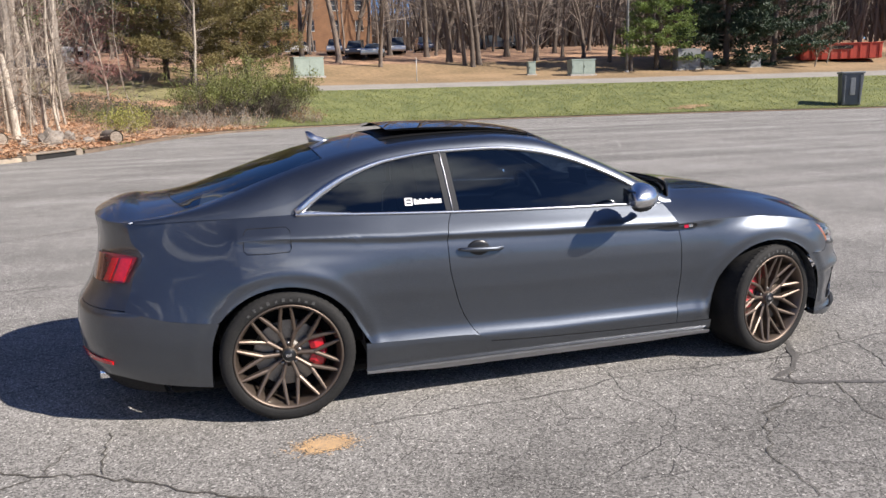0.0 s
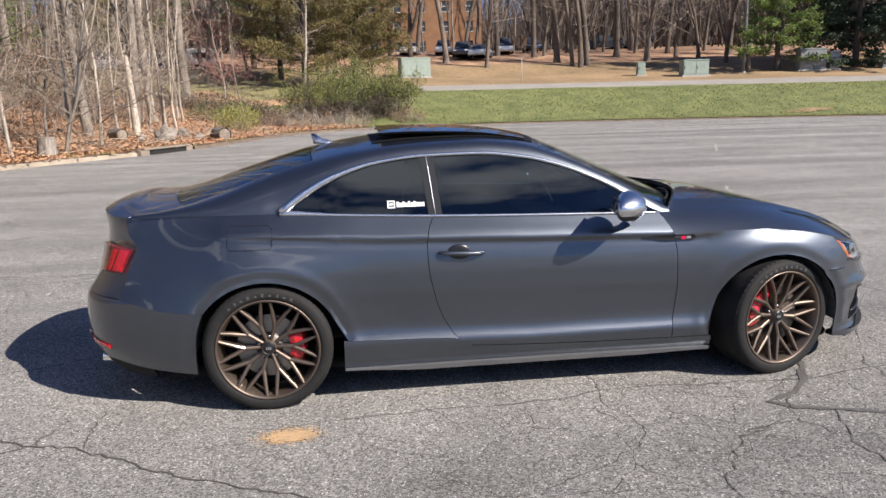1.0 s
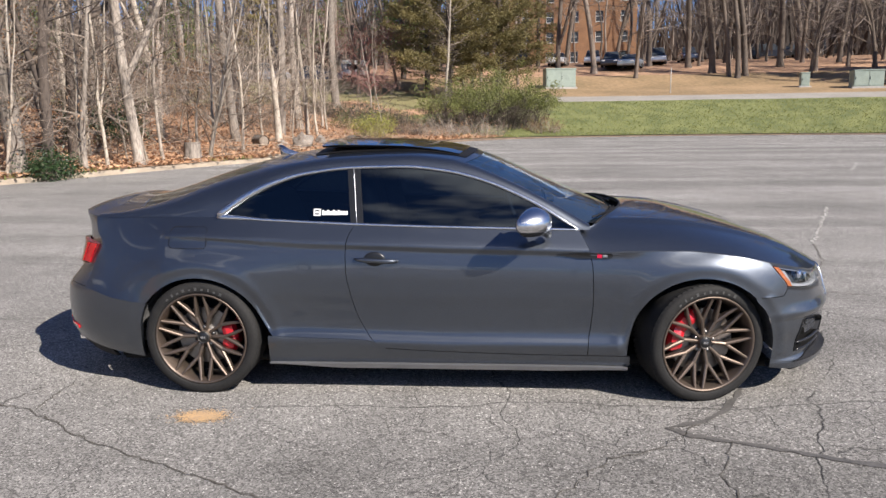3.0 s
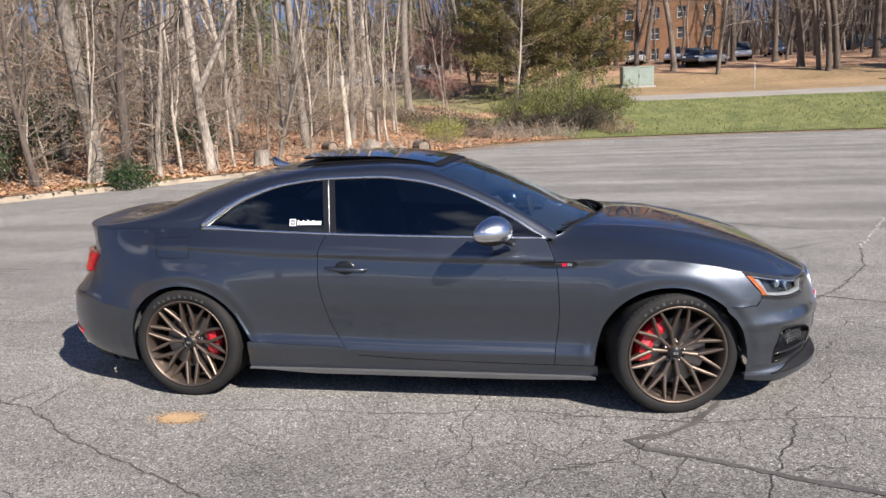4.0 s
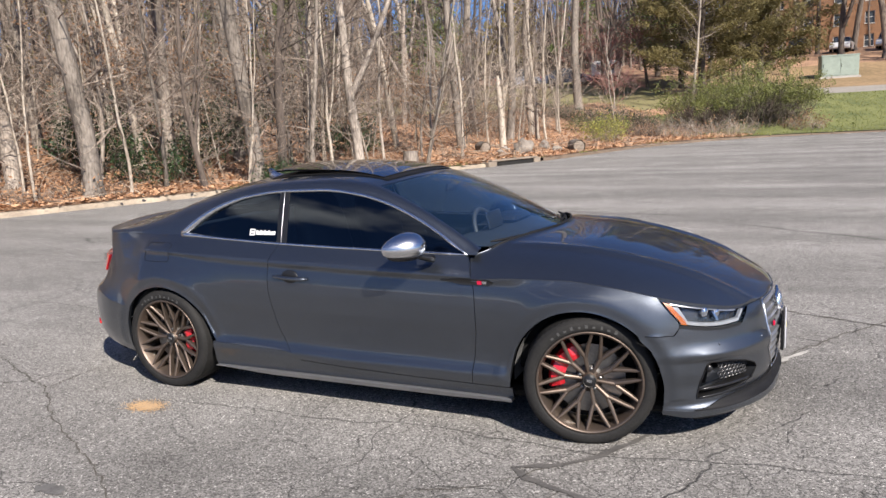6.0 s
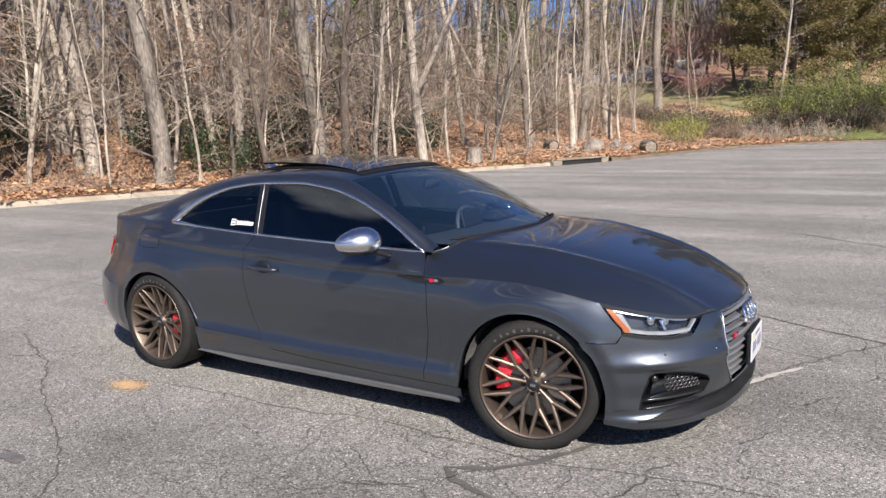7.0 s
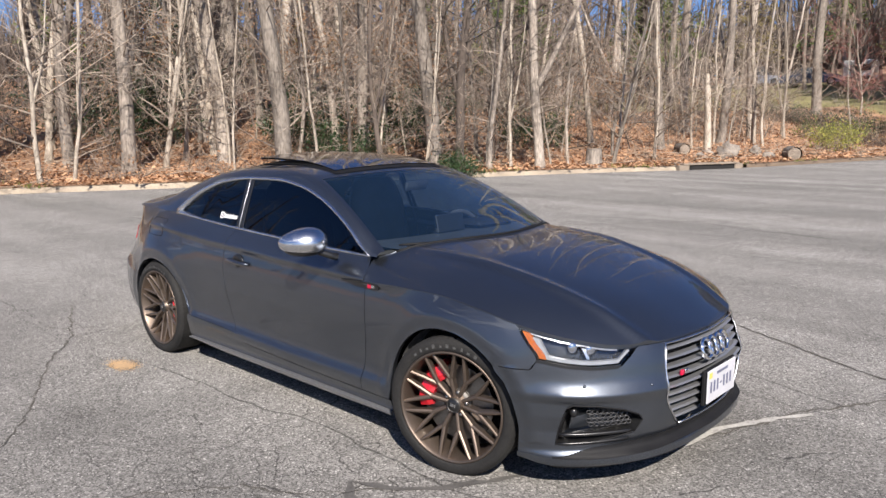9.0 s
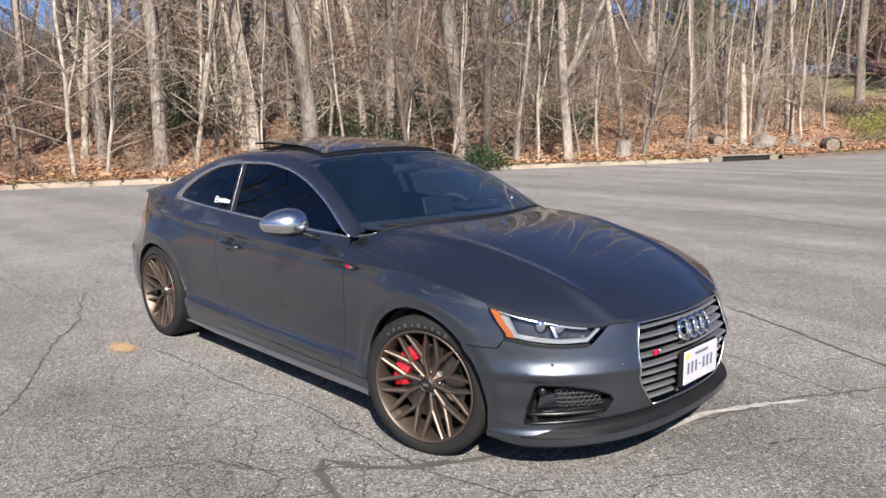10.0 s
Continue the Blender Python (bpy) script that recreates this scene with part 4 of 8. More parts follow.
        part_mesh("door_handle", mesh_of("door_handle", vs, fs, PAINT, True), car)
        # wing vent with a badge
        vent = patch("wing_vent", car, side, lambda z: p_of_x(0.905 - abs(z - 0.795) * 1.5), lambda z: p_of_x(0.60), lambda x, p: 0.796 - 0.017 * smoothstep(0.60, 0.74, x), lambda x, p: 0.799 + 0.011 * smoothstep(0.60, 0.74, x), 26, 3,
                     BLACK_GLOSS, "slim black wing vent", out=0.009, flange=0.012)
        patch("vent_badge", vent, side, lambda z: p_of_x(0.84), lambda z: p_of_x(0.815), lambda x, p: 0.785, lambda x, p: 0.803, 3, 2, BADGE_RED, "small red badge", out=0.012, flange=0.003)
        patch("vent_badge", vent, side, lambda z: p_of_x(0.868), lambda z: p_of_x(0.843), lambda x, p: 0.788, lambda x, p: 0.802, 3, 2, SATIN, "small silver badge", out=0.012, flange=0.003)
        # arch liners: dark shells behind the openings
        for c in (AX_F, AX_R):
            vs, fs = [], []
            n = 26
            for k in range(n + 1):
                a = math.pi * (-0.02 + 1.04 * k / n)
                for y, r in ((-0.842, 0.388), (-0.80, 0.392), (-0.45, 0.392), (-0.45, 0.05)):
                    vs.append((c + r * math.cos(a), y * side, 0.295 + r * math.sin(a)))
            for k in range(n):
                for j in range(3):
                    fs.append((k * 4 + j, k * 4 + j + 1, k * 4 + 5 + j, k * 4 + 4 + j))
            part_mesh("arch_liner", mesh_of("arch_liner", vs, fs, FELT, True), car, "grey felt wheel arch liner")


def ellipsoid(scale, seg=20, rings=12):
    bm = bmesh.new()
    bmesh.ops.create_uvsphere(bm, u_segments=seg, v_segments=rings, radius=1.0)
    for v in bm.verts:
        v.co = Vector((v.co.x * scale[0], v.co.y * scale[1], v.co.z * scale[2]))
    return bm


build_sides()

# ---- nose: bumper skin with openings, grille, lamps ----


def grille_half(z):
    """Half width of the grille's opening along the plan, by height."""
    return spline([(0.285, 0.30), (0.32, 0.335), (0.45, 0.405), (0.56, 0.40), (0.652, 0.372)], z)


GRILLE_Z = (0.285, 0.652)
VENT_RING = [(0.56, 0.300), (0.66, 0.278), (0.80, 0.262), (0.918, 0.254), (0.903, 0.33), (0.872, 0.420), (0.848, 0.433), (0.74, 0.428), (0.62, 0.405), (0.545, 0.376), (0.525, 0.350)]


def in_ring(q, ring):
    c = False
    for (x0, y0), (x1, y1) in zip(ring, ring[1:] + ring[:1]):
        if (y0 > q[1]) != (y1 > q[1]) and q[0] < (x1 - x0) * (q[1] - y0) / (y1 - y0) + x0:
            c = not c
    return c


def lip_low(x):
    return spline([(1.76, 0.180), (1.90, 0.160), (2.05, 0.163), (2.15, 0.174), (2.22, 0.184), (2.28, 0.188)], x)


def lip_top(x):
    return spline([(1.76, 0.204), (1.90, 0.196), (2.05, 0.199), (2.15, 0.208), (2.22, 0.217), (2.28, 0.221)], x)


def build_nose():
    p_end = p_of_x(1.752)
    nu, nv = 110, 70
    for side in (1, -1):
        vs, keep = [], []
        prm = []
        for i in range(nu + 1):
            for j in range(nv + 1):
                z = 0.4
                for _ in range(5):
                    pe = p_of_x(spline([(0.15, 1.757), (0.30, 1.765), (0.42, 1.742), (0.50, 1.706), (0.574, 1.648), (0.60, 1.648)], z))
                    p = pe * i / nu
                    x = float(np.interp(p, PS, PX))
                    z1 = bumper_top(x)
                    z1 = min(z1, spline([(1.6, 0.5735), (1.803, 0.5735), (1.833, 0.614), (1.84, 0.66)], x))
                    z0 = lip_top(x) - 0.004
                    z = z0 + (z1 - z0) * j / nv
                vs.append(flip(skin(p, z), side))
                prm.append((p, z))
        for f in grid_faces(nu, nv):
            p, z = sum(prm[k][0] for k in f) / 4, sum(prm[k][1] for k in f) / 4
            if (p < grille_half(z) and GRILLE_Z[0] < z) or in_ring((p, z), VENT_RING):
                continue
            keep.append(f)
        me = mesh_of("front_bumper", vs, keep, PAINT, True)
        bm = bmesh.new()
        bm.from_mesh(me)
        bmesh.ops.delete(bm, geom=[v for v in bm.verts if not v.link_faces], context="VERTS")
        bmesh.ops.remove_doubles(bm, verts=bm.verts, dist=0.0003)
        inner = [v for v in bm.verts if not v.is_boundary and 1.74 < v.co.x < 1.93 and v.co.z > 0.44]
        for _ in range(10):
            bmesh.ops.smooth_vert(bm, verts=inner, factor=0.5, use_axis_x=True, use_axis_y=True, use_axis_z=True)
        bmesh.ops.recalc_face_normals(bm, faces=bm.faces)
        bm.to_mesh(me)
        bm.free()
        part_mesh("front_bumper", me, car)
        # the lower lip
        patch("front_lip", car, side, lambda z: 0.0, lambda z: p_of_x(1.757), lambda x, p: lip_low(x), lambda x, p: lip_top(x), 60, 6, PAINT, "dark grey painted front lip", out=0.004, flange=0.05)
        patch("front_splitter", car, side, lambda z: 0.0, lambda z: p_of_x(1.90), lambda x, p: lip_low(x) - 0.016, lambda x, p: lip_low(x) - 0.002, 60, 3, BLACK_MATT, "black lower splitter edge", out=-0.004, flange=0.12)
        patch("lip_shadow_gap", car, side, lambda z: 0.0, lambda z: 0.93, lambda x, p: lip_top(x) + 0.002, lambda x, p: lip_top(x) + 0.006 + 0.038 * smoothstep(0.93, 0.72, p), 40, 4, BLACK_MATT, "black strip above the lip", out=0.010, flange=0.01)
        # air inlet: dark bowl, fin, honeycomb
        ring = VENT_RING
        cx, cz = sum(q[0] for q in ring) / len(ring), sum(q[1] for q in ring) / len(ring)
        dense = []
        for (a, b), (c, d) in zip(ring, ring[1:] + ring[:1]):
            dense += [(a + (c - a) * k / 5, b + (d - b) * k / 5) for k in range(5)]
        n = len(dense)
        vs = [flip(skin(p, z, -0.001), side) for p, z in dense] + [flip(skin(cx + (p - cx) * 0.86, cz + (z - cz) * 0.84, -0.075), side) for p, z in dense]
        fs = [(k, (k + 1) % n, n + (k + 1) % n, n + k) for k in range(n)] + [tuple(range(n, 2 * n))]
        inlet = part_mesh("air_inlet", mesh_of("air_inlet", vs, fs, BLACK_GLOSS), car, "black side air inlet with honeycomb")
        strip("inlet_rim", inlet, [flip(skin(p, z, 0.001), side) for p, z in dense + dense[:1]], 0.0035, BLACK_MATT, 6)
        fin = [flip(skin(p, 0.305 - 0.03 * (p - 0.6), -0.004), side) for p in np.linspace(0.565, 0.903, 12)]
        strip("inlet_blade", inlet, fin, [0.004] + [0.009] * 10 + [0.004], BLACK_GLOSS, 6)
        fin = [flip(skin(p, 0.272 - 0.05 * (p - 0.6), 0.002), side) for p in np.linspace(0.585, 0.910, 12)]
        strip("inlet_blade", inlet, fin, [0.004] + [0.007] * 10 + [0.004], BLACK_GLOSS, 6)
        # body-coloured wedge that leads to the fog sensor
        wedge = [flip(skin(p, z, o), side) for p, z, o in ((0.62, 0.322, -0.06), (0.86, 0.318, -0.02), (0.85, 0.372, -0.02), (0.74, 0.382, -0.05))]
        back = [flip(skin(p, z, o - 0.05), side) for p, z, o in ((0.62, 0.312, -0.06), (0.86, 0.305, -0.02), (0.85, 0.372, -0.02), (0.74, 0.392, -0.05))]
        part_mesh("inlet_wedge", mesh_of("inlet_wedge", wedge + back, [(0, 1, 2, 3), (0, 4, 5, 1), (1, 5, 6, 2), (2, 6, 7, 3), (3, 7, 4, 0)], PAINT), inlet)
        part("fog_sensor", ellipsoid((0.018, 0.018, 0.022)), BLACK_GLOSS, inlet, "round black sensor", True, Matrix.Translation(flip(skin(0.84, 0.392, -0.03), side)))
        h = Heap()
        for r in range(5):
            for c in range(9):
                p, z = 0.575 + 0.026 * c + 0.013 * (r % 2), 0.335 + 0.019 * r
                if in_ring((p, z), ring) and p < 0.775:
                    hexa = [flip(skin(p + 0.0125 * math.cos(math.pi * k / 3), z + 0.0095 * math.sin(math.pi * k / 3), -0.028), side) for k in range(7)]
                    h.tube(hexa, [0.0022] * 7, 4, False)
        part_mesh("honeycomb", h.mesh("honeycomb", MESH_BLACK), inlet, "dark honeycomb mesh")
        # headlamp
        rear = lambda z: p_of_x(headlamp_rear(z))
        top = lambda x, p: crease(x) - 0.005
        shell = patch("headlamp", car, side, lamp_inner, rear, lambda x, p: min(lamp_low(x), top(x, p) - 0.002), top, 40, 12, LAMP_BOWL, "headlamp with amber marker and white light guide", out=-0.055, flange=0.0)
        patch("lamp_lens", shell, side, lamp_inner, rear, lambda x, p: min(lamp_low(x), top(x, p) - 0.002), top, 40, 12, GLASS_LAMP, "clear lamp lens", out=0.0, flange=0.0)
        patch("lamp_surround", shell, side, lamp_inner, rear, lambda x, p: lamp_low(x) - 0.009, lambda x, p: min(lamp_low(x), top(x, p)) + 0.004, 40, 2, BLACK_GLOSS, "", out=0.002, flange=0.012)
        patch("light_guide", shell, side, lambda z: lamp_inner(z) + 0.012, lambda z: p_of_x(1.865), lambda x, p: lamp_low(x) + 0.009, lambda x, p: lamp_low(x) + 0.022, 30, 2, DRL, "white light guide along the lamp's base", out=-0.012, flange=0.02)
        patch("light_guide", shell, side, lambda z: lamp_inner(z) + 0.012, lambda z: lamp_inner(z) + 0.030, lambda x, p: lamp_low(x) + 0.010, lambda x, p: crease(x) - 0.020, 4, 8, DRL, "white light guide", out=-0.012, flange=0.02)
        patch("light_guide", shell, side, lambda z: p_of_x(1.885 + 0.6 * (0.62 - z)), lambda z: p_of_x(1.862 + 0.6 * (0.62 - z)), lambda x, p: lamp_low(x) + 0.012, lambda x, p: crease(x) - 0.03, 3, 8, DRL, "white light guide", out=-0.012, flange=0.02)
        patch("light_guide", shell, side, lambda z: P_TIP + 0.12, lambda z: p_of_x(1.80), lambda x, p: crease(x) - 0.022, lambda x, p: crease(x) - 0.011, 24, 2, GREY_TRIM, "grey upper lamp trim", out=-0.014, flange=0.02)
        patch("amber_marker", shell, side, lambda z: p_of_x(headlamp_rear(z) + 0.036), lambda z: p_of_x(headlamp_rear(z) + 0.010), lambda x, p: lamp_low(x) + 0.008, lambda x, p: crease(x) - 0.018, 4, 10, AMBER, "amber side marker", out=-0.006, flange=0.02)
        for p, z, r in ((P_TIP + 0.24, 0.655, 0.030), (P_TIP + 0.325, 0.667, 0.033)):
            c = skin(p, z, -0.045)
            part("projector", ellipsoid((r * 0.7, r * 1.25, r)), CHROME, shell, "small projector lamp", True, Matrix.Translation(flip(c, side)))
        patch("lamp_divider", shell, side, lambda z: P_TIP + 0.27 + 0.5 * (z - 0.65), lambda z: P_TIP + 0.285 + 0.5 * (z - 0.65), lambda x, p: lamp_low(x) + 0.03, lambda x, p: crease(x) - 0.03, 2, 6, SATIN, "silver lamp divider", out=-0.02, flange=0.02)
        # parking sensor dots
        for p, z in ((0.80, 0.515), (0.49, 0.50)):
            part("parking_sensor", ellipsoid((0.008, 0.008, 0.008), 12, 8), PAINT, car, "small round parking sensor", True, Matrix.Translation(flip(skin(p, z, -0.004), side)))

    # grille: one frame, blades, dark back
    zs = np.linspace(GRILLE_Z[0], GRILLE_Z[1], 14)
    back = []
    for z in zs:
        for q in np.linspace(-1, 1, 15):
            p = abs(q) * grille_half(z) * 1.02
            back.append(flip(skin(p, z, -0.085), 1 if q > 0 else -1))
    grille = part_mesh("grille", mesh_of("grille", back, grid_faces(13, 14), BLACK_MATT), car, "six-sided grille with grey blades and silver frame")
    loop = [(grille_half(z), z) for z in zs] + [(-grille_half(z), z) for z in zs[::-1]]
    ring = []
    for (a, b), (c, d) in zip(loop, loop[1:] + loop[:1]):
        n = 12 if abs(c - a) > 0.3 else 1
        ring += [(a + (c - a) * k / n, b + (d - b) * k / n) for k in range(n)]
    ring.append(ring[0])
    strip("grille_frame", grille, [flip(skin(abs(q), z, 0.002), 1 if q > 0 else -1) for q, z in ring], 0.0046, SATIN, 8, "satin silver grille frame")
    for k in range(9):
        z = 0.316 + 0.0385 * k
        hw = grille_half(z) - 0.008
        vs, fs = [], []
        m = 24
        for i in range(m + 1):
            q = -hw + 2 * hw * i / m
            s = 1 if q > 0 else -1
            for dz, o in ((-0.0065, -0.024), (0.0005, -0.004), (0.0065, -0.014), (0.0065, -0.045), (-0.0065, -0.045)):
                vs.append(flip(skin(abs(q), z + dz, o), s))
        for i in range(m):
            for j in range(5):
                fs.append((i * 5 + j, i * 5 + (j + 1) % 5, (i + 1) * 5 + (j + 1) % 5, (i + 1) * 5 + j))
        part_mesh("blade", mesh_of("blade", vs, fs, GREY_TRIM, False), grille)
    # emblem: four plain rings
    emblem = None
    for k in range(4):
        cy = -0.0945 + 0.063 * k
        pts = []
        for i in range(25):
            a = 2 * math.pi * i / 24
            y, z = cy + 0.042 * math.cos(a), 0.585 + 0.042 * math.sin(a)
            pts.append(flip(skin(abs(y), z, 0.012), 1 if y < 0 else -1))
        if emblem is None:
            emblem = strip("emblem", grille, pts, 0.0092, CHROME, 8, "chrome ring emblem")
        else:
            strip("emblem", grille, pts, 0.0092, CHROME, 8, "chrome ring emblem")
    part("grille_badge", box_bm(-0.006, -0.012, -0.012, 0.006, 0.012, 0.012, 0.003), BADGE_RED, grille, "small red badge", m=Matrix.Translation(skin(0.305, 0.523, 0.004)))
    part("grille_badge", box_bm(-0.006, -0.018, -0.009, 0.006, 0.018, 0.009, 0.003), SATIN, grille, "small silver badge", m=Matrix.Translation(skin(0.272, 0.525, 0.004)))
    # plate on its holder; the figures are plain bars
    px = skin(0.0, 0.42).x + 0.018
    plate = part("number_plate", box_bm(-0.004, -0.152, -0.076, 0.004, 0.152, 0.076, 0.003), PLATE_WHITE, car, "white number plate with dark figures as bars", m=Matrix.Translation((px, 0, 0.422)))
    part("plate_holder", box_bm(-0.022, -0.165, -0.085, -0.006, 0.165, 0.080, 0.004), BLACK_MATT, plate, "black plate holder")
    for k, y in enumerate((-0.118, -0.083, -0.048, -0.012, 0.022, 0.058, 0.094)):
        if k != 3:
            part("figure_bar", box_bm(0.0042, y - 0.008, -0.030, 0.0058, y + 0.008, 0.022), PLATE_INK, plate, "dark bar")
        else:
            part("figure_bar", box_bm(0.0042, y - 0.008, -0.008, 0.0058, y + 0.008, 0.0), PLATE_INK, plate, "dark bar")
    part("figure_bar", box_bm(0.0042, -0.06, 0.046, 0.0058, 0.06, 0.058), PLATE_INK, plate, "thin dark bar")
    part("plate_decal", box_bm(0.0042, -0.142, 0.040, 0.0058, -0.112, 0.066), YELLOW, plate, "small yellow decal")


build_nose()

# ---- bonnet, roof, screens, boot ----


def bonnet_mid(x):
    return spline([(0.98, 1.0), (1.06, 0.99), (1.35, 0.955), (1.7, 0.872), (1.9, 0.808), (2.0, 0.768), (2.1, 0.718), (2.16, 0.688), (2.205, 0.664)], x)


def build_bonnet():
    nu, nv = 60, 36
    vs = []
    p_back = p_of_x(0.80)
    for i in range(nu + 1):
        s = i / nu
        p = p_back + (0.001 - p_back) * s
        x = float(np.interp(p, PS, PX))
        edge = skin(p, crease(x) + GAP)
        cx = 1.02 + (2.203 - 1.02) * (1 - (1 - s) ** 1.55)
        mid = Vector((cx, 0, bonnet_mid(cx)))
        pw = spline([(0.0, 5.2), (0.25, 4.0), (0.5, 3.2), (0.75, 2.6), (1.0, 2.2)], s)
        for j in range(-nv, nv + 1):
            w = 1 - abs(j) / nv
            w2 = 1 - (1 - w)
            y = edge.y * (1 - w2)
            xx = edge.x + (mid.x - edge.x) * (1 - (1 - w2) ** 2)
            z = edge.z + (mid.z - edge.z) * (1 - (1 - w2) ** pw)
            if s < 0.2:
                back = door_front(z) + GAP if abs(y) > 0.72 else 0.798 + 0.25 * (1 - (y / 0.713) ** 2)
                if 0.62 < abs(y) <= 0.80:
                    b2 = 0.798 + 0.25 * (1 - (y / 0.713) ** 2)
                    f = smoothstep(0.70, 0.76, abs(y))
                    back = b2 * (1 - f) + (door_front(z) + GAP) * f
                xx = back + (xx - back) * smoothstep(0.0, 0.2, s)
            # a soft ridge that runs from the screen's corner to the grille's corner
            yr = 0.60 - 0.22 * s
            ridge = 0.014 * math.exp(-((abs(y) - yr) / 0.032) ** 2) * smoothstep(0.0, 0.15, s) * (1 - smoothstep(0.75, 0.98, s))
            vs.append(Vector((xx, y * (1 if j <= 0 else -1), z + ridge)))
    faces = grid_faces(nu, 2 * nv)
    n = len(faces)
    close_back(vs, faces, nu, 2 * nv, 0.018, lambda v: Vector((0, 0, -1)))
    me = mesh_of("bonnet", vs, faces, PAINT)
    me.polygons.foreach_set("use_smooth", [k < n for k in range(len(faces))])
    bm = bmesh.new()
    bm.from_mesh(me)
    bmesh.ops.recalc_face_normals(bm, faces=bm.faces)
    bm.to_mesh(me)
    bm.free()
    crisp_edges(me)
    hood = part_mesh("bonnet", me, car, "")
    edge = [Vector(vs[j]) + Vector((-0.002, 0, -0.003)) for j in range(2, 2 * nv - 1, 2) if abs(vs[j].y) < 0.70]
    strip("bonnet_seal", hood, edge, 0.007, BLACK_MATT, 6, "black rubber seal")


build_bonnet()


def rail_z(x):
    """Height of the side window's upper edge."""
    return spline([(-1.30, 0.993), (-1.25, 1.030), (-1.15, 1.098), (-1.0, 1.172), (-0.8, 1.230), (-0.53, 1.260), (-0.25, 1.264), (0.0, 1.238), (0.2, 1.188), (0.4, 1.108), (0.55, 1.030), (0.665, 0.958), (0.73, 0.924)], x)


def lean_y(z, x):
    """Half width of the side glass by height."""
    b = belt(x)
    yb = -skin(p_of_x(x), b).y
    return yb - (z - b) * (0.385 + 0.12 * max(0.0, z - b))


def edge_yz(x):
    y = spline([(-2.26, 0.52), (-2.22, 0.565), (-2.12, 0.60), (-1.95, 0.605), (-1.8, 0.588), (-1.6, 0.572), (-1.4, 0.558), (-1.15, 0.545), (-0.9, 0.54), (-0.6, 0.545), (-0.25, 0.55), (0.0, 0.56), (0.1, 0.572), (0.2, 0.59), (0.4, 0.632), (0.6, 0.675), (0.79, 0.713)], x)
    z = spline([(-2.26, 0.990), (-2.22, 0.991), (-2.12, 0.994), (-1.95, 1.006), (-1.8, 1.035), (-1.6, 1.093), (-1.4, 1.163), (-1.15, 1.238), (-0.9, 1.290), (-0.6, 1.320), (-0.25, 1.328), (0.0, 1.305), (0.1, 1.280), (0.2, 1.243), (0.4, 1.155), (0.6, 1.052), (0.79, 0.944)], x)
    return y, z


def mid_z(x):
    return spline([(-2.32, 1.02), (-2.28, 1.030), (-2.2, 1.040), (-2.1, 1.046), (-1.95, 1.060), (-1.8, 1.095), (-1.5, 1.190), (-1.2, 1.276), (-0.9, 1.334), (-0.6, 1.364), (-0.3, 1.372), (-0.1, 1.362), (0.1, 1.335), (0.2, 1.306), (0.4, 1.222), (0.6, 1.134), (0.8, 1.046), (1.04, 0.952)], x)


def bow(x):
    return spline([(-2.26, -0.035), (-1.8, -0.12), (-1.15, -0.03), (-0.6, 0.0), (-0.25, 0.02), (0.1, 0.09), (0.4, 0.17), (0.79, 0.25)], x)


def top_point(x, q):
    """A point of the upper skin: q from 0 at the screen's edge to 1 at the middle line."""
    ye, ze = edge_yz(x)
    r = 1 - q
    k = 1 - r * r
    xx = x + bow(x) * k
    zc = mid_z(x + bow(x))
    return Vector((xx, -ye * r, ze + (zc - ze) * k))


def pillar_point(x, q, out=0.0):
    """Between the side window's upper edge (or the belt behind it) and the screen's edge."""
    zr = max(rail_z(x), belt(x)) if -1.30 < x < 0.73 else belt(x)
    yr = lean_y(zr, x)
    ye, ze = edge_yz(x)
    a, b = Vector((x, -yr, zr)), Vector((x, -ye, ze))
    side_dir = Vector((0, 0.42, 1.0)).normalized()
    t1 = top_point(x, 0.0) - top_point(x, 0.04)
    t1.x = 0
    t1 = t1.normalized()
    # tangent-matched Bezier corner
    length = (b - a).length
    c1, c2 = a + side_dir * length * 0.42, b + t1 * length * 0.36
    v = a * (1 - q) ** 3 + c1 * 3 * q * (1 - q) ** 2 + c2 * 3 * q * q * (1 - q) + b * q**3
    return v


def skin_sheet(name, rows, material, parent, label="", thick=0.012, smooth=True, down=Vector((0, 0, -1))):
    nu, nv = len(rows) - 1, len(rows[0]) - 1
    vs = [v for r in rows for v in r]
    faces = grid_faces(nu, nv)
    n = len(faces)
    if thick:
        close_back(vs, faces, nu, nv, thick, lambda v: (Vector((-0.2, 0, 0.75)) - v).normalized())
    me = mesh_of(name, vs, faces, material)
    me.polygons.foreach_set("use_smooth", [k < n for k in range(len(faces))])
    bm = bmesh.new()
    bm.from_mesh(me)
    bmesh.ops.remove_doubles(bm, verts=bm.verts, dist=0.0003)
    bmesh.ops.recalc_face_normals(bm, faces=bm.faces)
    bm.to_mesh(me)
    bm.free()
    crisp_edges(me)
    return part_mesh(name, me, parent, label)


def across(x, n=12, q0=0.0):
    left = [top_point(x, q0 + (1 - q0) * k / n) for k in range(n + 1)]
    return left + [Vector((v.x, -v.y, v.z)) for v in left[-2::-1]]


